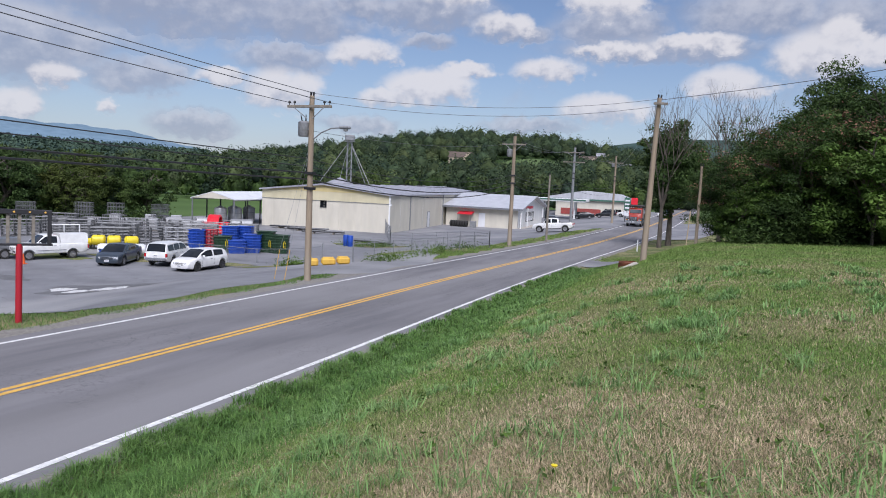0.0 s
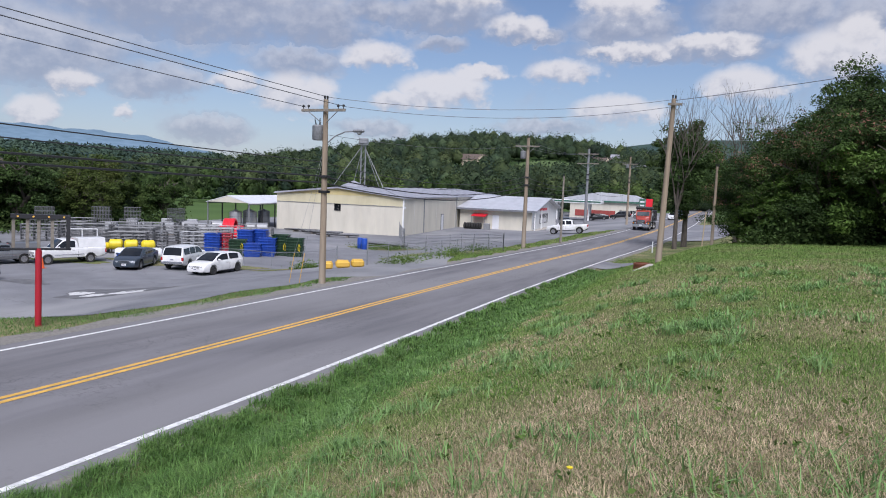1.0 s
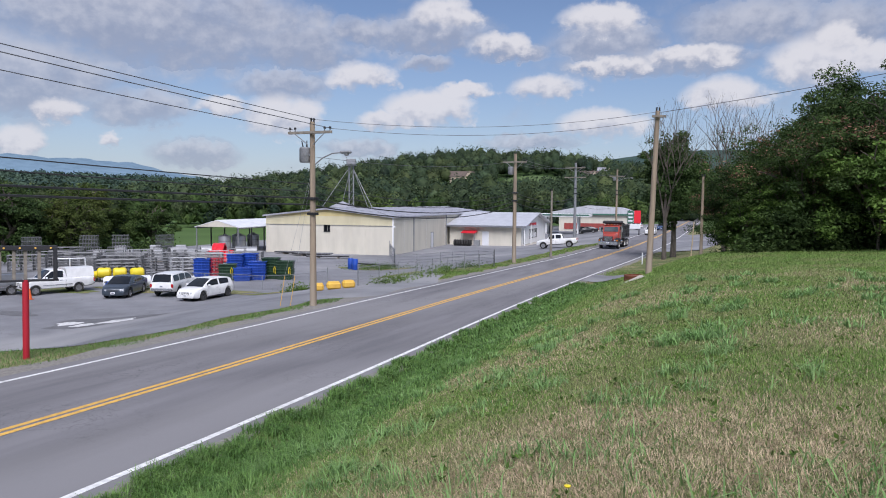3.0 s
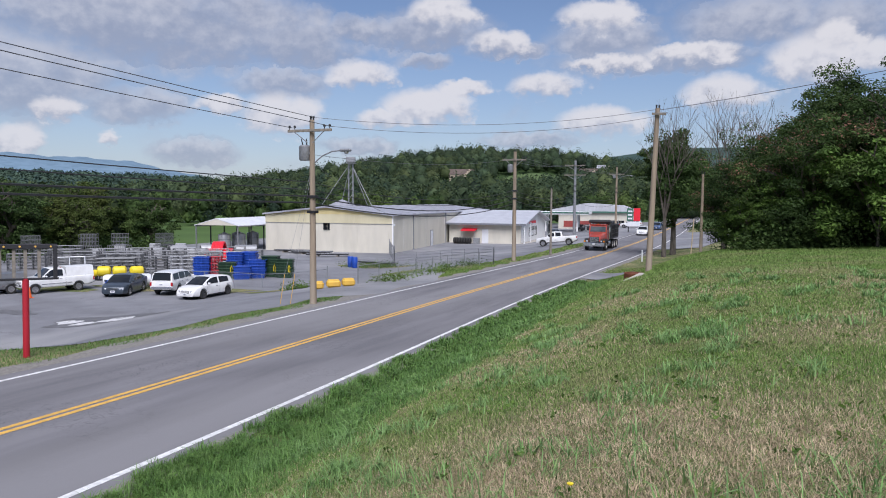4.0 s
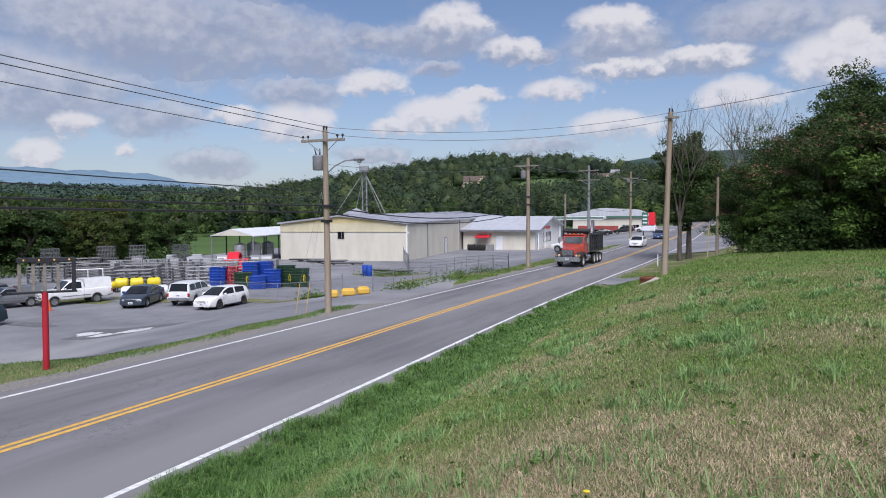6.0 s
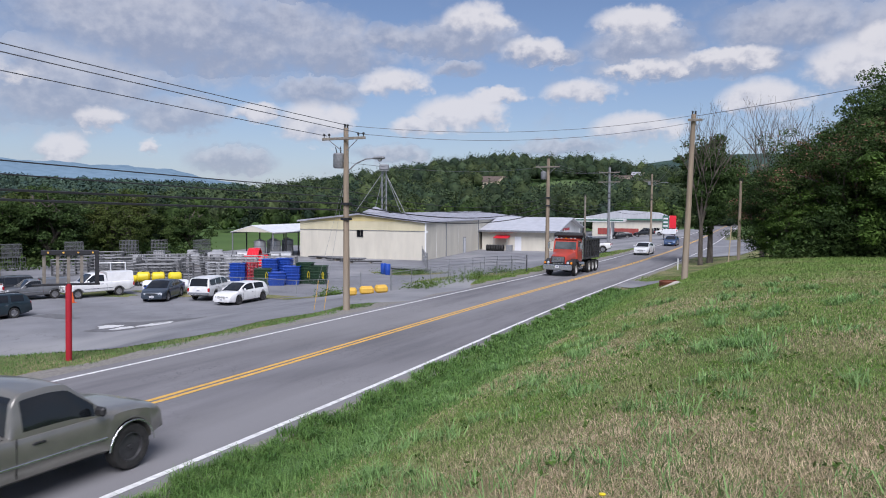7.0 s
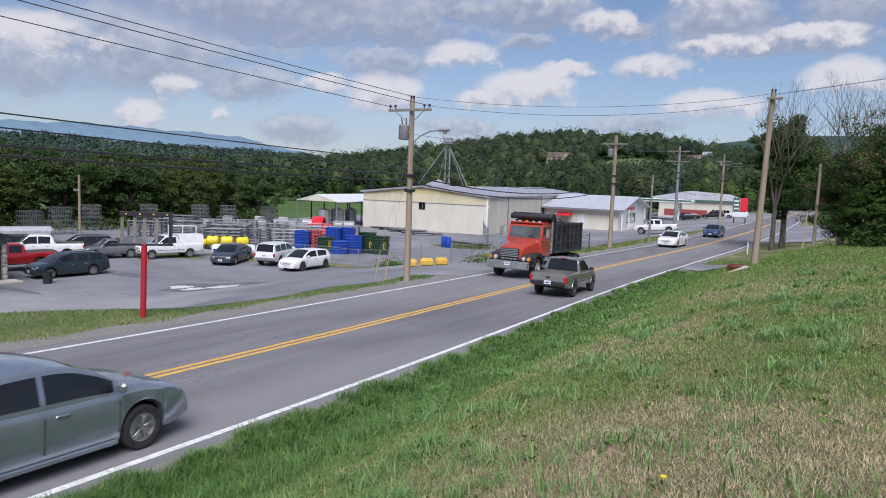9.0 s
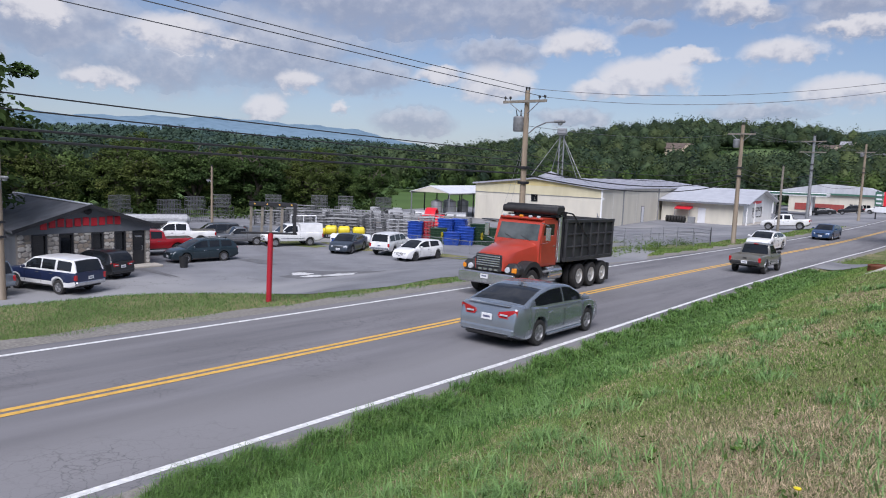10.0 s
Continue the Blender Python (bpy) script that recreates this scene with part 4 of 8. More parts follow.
def make_car(kind, name, label, category, colour, rim="alloy", style="spoke", scale=(1, 1, 1), lower=None, upper=None, cap=False, group="", rails=False, dark_bumper=False, tyre=1.0, chrome=False):
    """A car body lofted along its length, with wheel arches, a glazed cabin, lamps, bumpers and wheels. +y is ahead."""
    s = CARS[kind]
    sx, sy, sz = scale
    W, ax, R, zb = s["W"] / 2 * sx, s["axle"] * sy, s["R"] * tyre, s["zb"] * sz
    y0, y1 = s["ends"][0] * sy, s["ends"][1] * sy
    ty, tz = np.array([p[0] for p in s["top"]]) * sy, np.array([p[1] for p in s["top"]]) * sz
    top = lambda y: float(np.interp(y, ty, tz))
    car = thing(name, label, category, group=group)
    bed = tuple(v * sy for v in s["bed"]) if "bed" in s else None
    ra = R * 1.16
    ys = sorted(set([round(v, 4) for v in np.concatenate([np.linspace(y0, y0 + 0.3, 7), np.linspace(y1 - 0.4, y1, 9), np.arange(y0 + 0.35, y1 - 0.4, 0.14),
                                                        *[c + ra * np.sin(np.linspace(-1.5708, 1.5708, 13)) for c in (-ax, ax)], np.array(bed if bed else [])])]))
    ys = [y for i, y in enumerate(ys) if i == 0 or y - ys[i - 1] > 0.004]

    def half(y):
        e0, e1 = (y - y0) / 0.55, (y1 - y) / 0.85
        k = 1.0
        if e0 < 1:
            k *= 1 - (0.07 if bed or kind == "suv" else 0.13) * (1 - max(e0, 0)) ** 2.2
        if e1 < 1:
            k *= 1 - 0.17 * (1 - max(e1, 0)) ** 2.2
        return W * k

    def low(y):
        z = zb + (0.14 * (1 - min(1, (y - y0) / 0.5)) if y - y0 < 0.5 else 0) + (0.06 * (1 - min(1, (y1 - y) / 0.4)) if y1 - y < 0.4 else 0)
        for c in (-ax, ax):
            d = abs(y - c)
            if d < ra:
                z = max(z, R + math.sqrt(max(ra * ra - d * d, 0)) * 1.0)
        return z

    rows = []
    for y in ys:
        w, a, t = half(y), low(y), top(y)
        a = min(a, t - 0.12)
        arch = any(abs(y - c) < ra for c in (-ax, ax))
        flare = 0.012 if arch else 0.0
        h = t - a
        pin = 0.0 if arch else 0.03
        rows.append([(0, y, a), (w * 0.9 - pin, y, a), (w * 0.985 - pin + flare, y, a + min(0.05, h * 0.2)), (w * 1.0 + flare, y, a + h * 0.35), (w * 1.0, y, a + h * 0.62), (w * 0.99, y, a + h * 0.84), (w * 0.955, y, t - 0.035),
                     (w * 0.9, y, t - 0.008), (w * 0.6, y, t + s["crown"] * 0.6), (0, y, t + s["crown"])])
    k = len(rows[0])
    g, g2 = Geo(), Geo()
    for sgn in (1, -1):
        vs = [(sgn * p[0], p[1], p[2]) for r in rows for p in r]
        fs, fl = [], []
        for i in range(len(rows) - 1):
            ym = (ys[i] + ys[i + 1]) / 2
            for j in range(k - 1):
                if bed and j >= 7 and bed[0] < ym < bed[1]:
                    continue
                q = (i * k + j, (i + 1) * k + j, (i + 1) * k + j + 1, i * k + j + 1)
                (fl if lower and 1 <= j < 3 else fs).append(q)
        fs.append(tuple(range(k)))
        fs.append(tuple((len(rows) - 1) * k + j for j in range(k)))
        g.add(vs, fs)
        if fl:
            g2.add(vs, fl)
    for q in (g, g2):
        if q.f:
            me = q.mesh("body" if q is g else "lower_panel", M[colour if q is g else lower])
            bm = bmesh.new()
            bm.from_mesh(me)
            bmesh.ops.remove_doubles(bm, verts=bm.verts, dist=0.0005)
            bmesh.ops.delete(bm, geom=[v for v in bm.verts if not v.link_faces], context="VERTS")
            bmesh.ops.recalc_face_normals(bm, faces=bm.faces)
            bm.to_mesh(me)
            bm.free()
            me.shade_smooth()
            me.set_sharp_from_angle(angle=radians(32))
            part("body" if q is g else "lower_panel", me, None, car)
    part("underbody", Geo().box((0, (y0 + y1) / 2, zb + 0.2), (W * 2 - 0.5, y1 - y0 - 0.3, 0.34)).box((0, 0.35 if bed else 0.3, zb + 0.42), (W * 2 - 0.46, (y1 - y0) * (0.36 if bed else 0.62), 0.2)), M["under"], car)
    if bed:
        b0, b1 = bed
        zt, zf, wi = top(b0 + 0.3) + 0.0, zb + 0.4, W * 0.83
        bg = Geo()
        for sg in (1, -1):
            bg.quad((sg * wi, b0, zf), (sg * wi, b1, zf), (sg * wi, b1, zt), (sg * wi, b0, zt))
            bg.quad((sg * wi, b0, zt), (sg * wi, b1, zt), (sg * W * 0.905, b1, zt - 0.006), (sg * W * 0.905, b0, zt - 0.006))
            bg.box((sg * (wi - 0.1), -ax, zf + 0.08), (0.2, 0.8, 0.2), bev=0.06)
        bg.quad((-wi, b0, zf), (wi, b0, zf), (wi, b1, zf), (-wi, b1, zf))
        bg.quad((-wi, b0, zf), (wi, b0, zf), (wi, b0, zt), (-wi, b0, zt)).quad((-wi, b1, zf), (wi, b1, zf), (wi, b1, zt), (-wi, b1, zt))
        for i in range(7):
            bg.box((-wi + wi * 2 * (i + 0.5) / 7, (b0 + b1) / 2, zf + 0.008), (0.1, b1 - b0 - 0.05, 0.012))
        part("bed", bg, M["p_pewter" if not cap else "under"], car, "grey cargo bed liner")
        if not cap:
            part("tailgate_handle", Geo().box((0, y0 - 0.004, top(y0 + 0.1) - 0.17), (0.2, 0.03, 0.07), bev=0.01), M["trim"], car)
        else:
            cg = Geo()
            h = 0.62 * sz
            cg.prism([(-W * 0.9, zt - 0.02), (W * 0.9, zt - 0.02), (W * 0.78, zt + h * 0.92), (W * 0.5, zt + h), (-W * 0.5, zt + h), (-W * 0.78, zt + h * 0.92)], b0 - 0.03, b1 + 0.06, "Y")
            part("camper_shell", cg, M[colour], car, "white utility cap over the bed", 30)
    # cabin
    rp = np.array(s["roof"]) * np.array([sy, sz])
    seg = np.hypot(*np.diff(rp, axis=0).T)
    cum = np.concatenate([[0], np.cumsum(seg)])
    tt = np.linspace(0, cum[-1], int(cum[-1] / 0.075) + 1)
    gy, gzz = np.interp(tt, cum, rp[:, 0]), np.interp(tt, cum, rp[:, 1])
    kk = np.array([0.25, 0.5, 0.25])
    gzz[1:-1] = np.convolve(gzz, kk, "same")[1:-1]
    zmax = gzz.max()
    sec = []
    for y, z in zip(gy, gzz):
        zbelt = min(top(y) - 0.03, z)
        wb = half(y) * 0.945
        tum = 0.2 if kind in ("suv", "pickup", "crew") else 0.27
        wr = wb - tum * max(z - zbelt, 0) - 0.02
        side = [(wb + (wr - wb) * q ** 1.25, y, zbelt + (z - zbelt) * q) for q in (0, 0.13, 0.5, 0.86, 0.97)]
        crown = 0.035
        tops = [(wr * q, y, z + crown * (1 - q * q) * (1 if z > zmax - 0.5 else 0.6)) for q in (0.985, 0.9, 0.45, 0)]
        sec.append(side + tops)
    k = len(sec[0])
    cab, wins, wsh, rwn = Geo(), {}, Geo(), Geo()
    nsec = len(sec)
    for sgn in (1, -1):
        vs = [(sgn * p[0], p[1], p[2]) for r in sec for p in r]
        for i in range(nsec - 1):
            ym, zm = (gy[i] + gy[i + 1]) / 2, (gzz[i] + gzz[i + 1]) / 2
            for j in range(k - 1):
                q = [i * k + j, (i + 1) * k + j, (i + 1) * k + j + 1, i * k + j + 1]
                dest = cab
                if 1 <= j <= 2:
                    for n_, (a, b) in enumerate(s["sides"]):
                        if a * sy < ym < b * sy and zm > top(ym) + 0.12:
                            dest = wins.setdefault((sgn, n_), Geo())
                elif j >= 6 and zm > top(ym) + 0.02 and zm < zmax - 0.035:
                    if ym > s["ws"] * sy:
                        dest = wsh
                    elif ym < s["rw"] * sy:
                        dest = rwn
                dest.add([vs[n] for n in q], [(0, 1, 2, 3)])

    def weld(nm, geo, mat, lb=""):
        me = geo.mesh(nm, None)
        bm = bmesh.new()
        bm.from_mesh(me)
        bmesh.ops.remove_doubles(bm, verts=bm.verts, dist=0.0008)
        bmesh.ops.recalc_face_normals(bm, faces=bm.faces)
        bm.to_mesh(me)
        bm.free()
        me.materials.append(mat)
        me.shade_smooth()
        me.set_sharp_from_angle(angle=radians(40))
        part(nm, me, None, car, lb)

    weld("cabin", cab, M[upper or colour])
    for geo in wins.values():
        weld("side_window", geo, M["glass"])
    if wsh.f:
        weld("windshield", wsh, M["glass"])
    if rwn.f:
        weld("rear_window", rwn, M["glass"])
    # lamps, bumpers, plates
    bump = M["trim"] if dark_bumper else M["chrome"] if chrome else M[colour]
    wf, wr = half(y1 - 0.05), half(y0 + 0.05)
    zf, zr_ = top(y1 - 0.1), top(y0 + 0.12)
    for sg in (1, -1):
        part("headlight", Geo().box((0, 0, 0), (wf * 0.42, 0.16, 0.15 * sz), bev=0.03, m=pose(sg * wf * 0.76, y1 - 0.13, zf - 0.12 * sz, 0, 0, -sg * 24)), M["headlamp"], car)
        if kind in ("pickup", "crew", "suv"):
            part("tail_light", Geo().box((sg * (wr - 0.058), y0 + 0.055, zr_ - 0.25 * sz), (0.14, 0.14, 0.27 * sz), bev=0.025), M["redlamp"], car)
        else:
            zl = zr_ - 0.17 * sz
            lens = [(wr * 0.40, zl - 0.04), (wr * 0.45, zl - 0.095), (wr * 0.84, zl - 0.115), (wr * 1.005, zl - 0.03), (wr * 1.0, zl + 0.13), (wr * 0.84, zl + 0.115), (wr * 0.42, zl + 0.045)]
            g = Geo()
            n = len(lens)
            bend = lambda p, o: (sg * p[0] * (1 + o * 0.1), y0 + 0.02 - o + 0.30 * max(0.0, p[0] / wr - 0.62) ** 1.3, p[1])
            g.add([bend(p, 0.035) for p in lens] + [bend(p, -0.1) for p in lens], [tuple(range(n)), tuple(range(2 * n - 1, n - 1, -1))] + [(i, (i + 1) % n, n + (i + 1) % n, n + i) for i in range(n)])
            tl = part("tail_light", g, M["redlamp"], car, "red wraparound lens")
            part("reverse_lamp", Geo().box((sg * wr * 0.6, y0 - 0.018, zl - 0.02), (wr * 0.26, 0.03, 0.045), bev=0.008), M["headlamp"], tl)
        part("mirror", Geo().box((sg * (half(s["sides"][-1][1] * sy) + 0.09), s["sides"][-1][1] * sy - 0.02, top(0.6) + 0.09), (0.2, 0.1, 0.14), bev=0.035), M[colour if not dark_bumper else "trim"], car)
        for a, b in s["sides"][-2:] if kind != "pickup" else s["sides"]:
            part("door_handle", Geo().box((sg * (half(a * sy + 0.2) * 1.0), a * sy + 0.2, top(0) - 0.14), (0.03, 0.2, 0.035), bev=0.01), M["chrome" if chrome or not dark_bumper else "trim"], car)
    part("front_bumper", Geo().box((0, y1 - 0.1, zb + 0.2), (wf * 1.94, 0.22, 0.2 * sz), bev=0.05), bump, car)
    part("rear_bumper", Geo().box((0, y0 + 0.06, zb + 0.24), (wr * 1.94, 0.2, 0.2 * sz), bev=0.05), bump, car)
    if kind == "sedan":
        part("valance", Geo().box((0, y0 + 0.06, zb + 0.13), (wr * 1.5, 0.2, 0.09), bev=0.03), M["trim"], car, "black lower valance")
        part("bright_strip", Geo().box((0, y0 - 0.055, zb + 0.2), (wr * 1.3, 0.02, 0.022), bev=0.005), M["chrome"], car)
        part("trunk_lip", Geo().box((0, y0 + 0.12, top(y0 + 0.12) + 0.03), (wr * 1.45, 0.16, 0.035), bev=0.012), M[colour], car)
        part("roof_fin", Geo().prism([(-1.02, zmax - 0.01), (-0.82, zmax + 0.0), (-0.98, zmax + 0.07)], -0.02, 0.02, "X"), M[colour], car)
    gr = Geo()
    for i in range(4):
        gr.box((0, y1 - 0.005 - 0.012 * i, zf - 0.22 * sz + 0.05 * i), (wf * 0.95, 0.04, 0.022), bev=0.006)
    part("grille", gr, M["trim"], car, "dark grille")
    for yy, zz_ in ((y0 - 0.045, zb + 0.27) if bed else (y0 - 0.012, zr_ - 0.28 * sz), (y1 + 0.015, zb + 0.22)):
        p_ = part("number_plate", Geo().box((0, yy, zz_), (0.31, 0.02, 0.155), bev=0.004), M["plate"], car)
        part("plate_bar", Geo().box((0, yy - 0.012 if yy < 0 else yy + 0.012, zz_), (0.2, 0.004, 0.05)), M["plate_bar"], p_)
    if kind == "pickup":
        for sg in (1, -1):
            arch = [(sg * (W + 0.012), c + ra * 1.02 * math.cos(a), R + ra * 1.02 * math.sin(a)) for c in (ax,) for a in np.linspace(0.05, math.pi - 0.05, 13)]
            part("arch_trim", Geo().path(arch, 0.016, 6), M["chrome"], car, "bright wheel-arch lip")
            arch = [(sg * (W + 0.012), -ax + ra * 1.02 * math.cos(a), R + ra * 1.02 * math.sin(a)) for a in np.linspace(0.05, math.pi - 0.05, 13)]
            part("arch_trim", Geo().path(arch, 0.016, 6), M["chrome"], car, "bright wheel-arch lip")
            part("side_moulding", Geo().box((sg * (W + 0.008), 0.0, zb + 0.26), (0.03, 2 * (ax - ra) - 0.1, 0.035), bev=0.008), M["chrome"], car)
            part("door_seam", Geo().box((sg * (W * 0.996), -0.55 * sy, zb + 0.36), (0.012, 0.012, 0.55)), M["under"], car)
        part("brake_light", Geo().box((0, -0.5 * sy, zmax - 0.03), (0.25, 0.06, 0.04), bev=0.01), M["redlamp"], car)
        part("tailgate_strip", Geo().box((0, y0 - 0.004, zb + 0.36), (wr * 1.9, 0.02, 0.03)), M["chrome"], car)
    if kind != "pickup":
        for sg in (1, -1):
            for a, b in s["sides"][-2:]:
                yb = (b + 0.03) * sy
                if abs(yb) < ax - ra:
                    part("door_seam", Geo().box((sg * (half(yb) * 0.997), yb, zb + (top(yb) - zb) * 0.52), (0.012, 0.012, (top(yb) - zb) * 0.62)), M["under"], car)
            part("sill", Geo().box((sg * (W - 0.02), 0, zb + 0.04), (0.05, 2 * (ax - ra) - 0.06, 0.08), bev=0.02), M[colour if kind == "sedan" else "trim"], car)
    if rails:
        for sg in (1, -1):
            part("roof_rail", Geo().path([(sg * W * 0.62, -1.6 * sy, zmax - 0.02), (sg * W * 0.62, -1.5 * sy, zmax + 0.05), (sg * W * 0.62, -0.1, zmax + 0.05), (sg * W * 0.62, 0.02, zmax)], 0.018), M["trim"], car)
    for x in (1, -1):
        for y in (ax, -ax):
            make_wheel(car, x * (W - 0.115), y, R, 0.215 * tyre, rim, style)
    return car


def put_car(ob, x, y, heading):
    """heading: degrees left of +y that the car's nose points. The car follows the lie of the lot."""
    h = radians(heading)
    f, r = Vector((-math.sin(h), math.cos(h))), Vector((math.cos(h), math.sin(h)))
    zf, zk = gz(x + f.x * 1.4, y + f.y * 1.4), gz(x - f.x * 1.4, y - f.y * 1.4)
    zl, zr2 = gz(x - r.x * 0.8, y - r.y * 0.8), gz(x + r.x * 0.8, y + r.y * 0.8)
    ob.matrix_basis = pose(x, y, (zf + zk) / 2 + 0.014, 0, 0, heading) @ pose(0, 0, 0, math.degrees(math.atan2(zf - zk, 2.8)), math.degrees(math.atan2(zl - zr2, 1.6)), 0)
    return ob


accord = make_car("sedan", "sedan", "silver grey four-door sedan with dark tinted windows, driving", "car", "p_silver")
s10 = make_car("pickup", "pickup_truck", "pewter grey compact pickup with black wheels and an open bed, driving", "pickup", "p_pewter", "steelwheel", "steel", dark_bumper=True, tyre=1.06)
white_car = make_car("sedan", "sedan", "white four-door sedan driving along the road", "car", "p_white", scale=(0.96, 1.0, 1.0))
blue_car = make_car("sedan", "sedan", "dark blue four-door sedan driving along the road", "car", "p_blue", scale=(0.97, 1.0, 1.0))


def make_dump_truck():
    """A three-axle-drive dump truck, nose ahead on +y, front axle at y = 0."""
    t = thing("dump_truck", "orange-red conventional dump truck with a black ribbed bed", "truck")
    P = lambda nm, g, mt, lb="", sm=False, parent=t: part(nm, g, M[mt], parent, lb, sm)
    P("frame", Geo().box((0, -3.1, 0.85), (0.95, 8.4, 0.3), bev=0.02).box((0, 0, 0.52), (1.9, 0.16, 0.16)).box((0, -5.2, 0.52), (1.9, 0.16, 0.16)), "under")
    # hood: narrow at the nose, rising to the cab
    hood = Geo()
    st = [(1.12, 0.55, 1.02, 1.52), (1.1, 0.60, 1.0, 1.60), (0.95, 0.66, 0.98, 1.68), (0.2, 0.78, 1.0, 1.84), (-0.75, 0.94, 1.0, 2.02)]
    rows = [[(-w, y, a), (-w * 1.02, y, a + (b - a) * 0.55), (-w * 0.93, y, b - 0.12), (-w * 0.72, y, b - 0.01), (0, y, b + 0.05), (w * 0.72, y, b - 0.01), (w * 0.93, y, b - 0.12), (w * 1.02, y, a + (b - a) * 0.55), (w, y, a)] for y, w, a, b in st]
    k = 9
    hood.add([p for r in rows for p in r], [(i * k + j, i * k + j + 1, (i + 1) * k + j + 1, (i + 1) * k + j) for i in range(len(rows) - 1) for j in range(k - 1)] + [tuple(range(k))])
    P("hood", hood, "p_orange", "orange-red sloping hood", 35)
    g = P("grille", Geo().box((0, 1.13, 1.26), (1.12, 0.06, 0.62), bev=0.03), "trim", "black grille surround")
    for i in range(5):
        part("grille_bar", Geo().box((0, 1.175, 1.16 + i * 0.085), (1.0, 0.05, 0.05), bev=0.012), M["chrome"], g)
    for i in range(4):
        part("badge_bar", Geo().box((-0.34 + i * 0.225, 1.175, 1.02), (0.16, 0.02, 0.075), bev=0.004), M["chrome"], g)
    P("front_bumper", Geo().box((0, 1.28, 0.72), (2.36, 0.2, 0.42), bev=0.05), "chrome", "polished steel bumper")
    pl = P("number_plate", Geo().box((0, 1.395, 0.78), (0.31, 0.015, 0.155)), "plate")
    part("plate_bar", Geo().box((0, 1.405, 0.79), (0.2, 0.004, 0.05)), M["plate_bar"], pl)
    for s in (1, -1):
        f = Geo()
        arc = [(0.80 * math.cos(a), 0.56 + 0.80 * math.sin(a)) for a in np.linspace(0.12, 2.9, 12)]
        inn = [(0.61 * math.cos(a), 0.56 + 0.61 * math.sin(a)) for a in np.linspace(2.9, 0.12, 12)]
        f.prism(arc + inn, s * 0.62, s * 1.22, "X")
        f.box((s * 0.9, 0.82, 1.04), (0.62, 0.62, 0.5), bev=0.16)
        P("fender", f, "trim", "black plastic fender", 35)
        P("headlight", Geo().lathe([(0.001, 0.05), (0.09, 0.04), (0.115, 0.0), (0.12, -0.04)], 16, "Y", (s * 0.8, 1.12, 1.06)), "headlamp")
        P("turn_signal", Geo().box((s * 1.05, 1.07, 1.06), (0.2, 0.14, 0.2), bev=0.04), "amber")
        P("step", Geo().box((s * 1.08, -1.35, 0.55), (0.28, 0.9, 0.06), bev=0.01).box((s * 1.08, -1.35, 0.9), (0.2, 0.7, 0.05), bev=0.01), "galv")
        P("fuel_tank", Geo().lathe([(0.001, -0.55), (0.26, -0.55), (0.29, -0.5), (0.29, 0.5), (0.26, 0.55), (0.001, 0.55)], 20, "Y", (s * 0.88, -1.95, 0.8)), "chrome", "polished fuel tank", 30)
        P("mirror", Geo().box((s * 1.36, -0.72, 2.35), (0.2, 0.07, 0.5), bev=0.02).path([(s * 1.0, -0.85, 2.75), (s * 1.36, -0.75, 2.66)], 0.018).path([(s * 1.0, -0.85, 1.95), (s * 1.36, -0.75, 2.05)], 0.018), "chrome")
        P("mud_flap", Geo().box((s * 0.88, -6.95, 0.55), (0.6, 0.02, 0.75)), "black")
        P("exhaust_pipe", Geo().tube((s * 1.02, -2.25, 1.2), (s * 1.02, -2.25, 3.0), 0.1, 0.1, 14).tube((s * 1.02, -2.25, 3.0), (s * 1.02, -2.42, 3.3), 0.075, 0.075, 12), "chrome", "", 40)
    cab = Geo()
    a = [(-0.75, 1.1), (-0.75, 2.02), (-0.98, 2.72), (-1.1, 2.84), (-2.0, 2.86), (-2.1, 2.8), (-2.14, 1.1)]
    cab.prism(a, -1.0, 1.0, "X")
    P("cab", cab, "p_orange", "orange-red day cab", 30)
    P("roof_cap", Geo().box((0, -1.52, 2.88), (1.9, 1.15, 0.1), bev=0.04), "p_orange")
    P("windshield", Geo().quad((-0.9, -0.757, 2.07), (0.9, -0.757, 2.07), (0.86, -0.965, 2.68), (-0.86, -0.965, 2.68)), "windscreen")
    P("wiper", Geo().path([(0.1, -0.735, 2.06), (0.55, -0.80, 2.22)], 0.012).path([(-0.6, -0.735, 2.06), (-0.15, -0.80, 2.22)], 0.012), "black")
    for s in (1, -1):
        d = P("door", Geo().box((s * 1.008, -1.42, 1.72), (0.03, 1.12, 1.1), bev=0.012), "p_orange")
        part("window", Geo().add([(s * 1.012, -0.95, 2.1), (s * 1.012, -1.85, 2.1), (s * 1.012, -1.85, 2.7), (s * 1.012, -1.12, 2.7)], [(0, 1, 2, 3)]), M["glass"], d)
        part("handle", Geo().box((s * 1.03, -1.85, 1.85), (0.03, 0.16, 0.04), bev=0.01), M["chrome"], d)
        part("grab_bar", Geo().path([(s * 1.06, -2.02, 1.4), (s * 1.06, -2.02, 2.5)], 0.016), M["chrome"], d)
    for i, x in enumerate((-0.75, -0.4, 0.0, 0.4, 0.75)):
        P("marker_light", Geo().box((x, -1.0, 2.95), (0.16, 0.12, 0.1), bev=0.03), "headlamp" if i in (0, 1, 3, 4) else "amber")
    # dump bed
    b0, b1, zl, zt, w = -7.05, -2.45, 1.28, 2.82, 1.16
    bed = Geo()
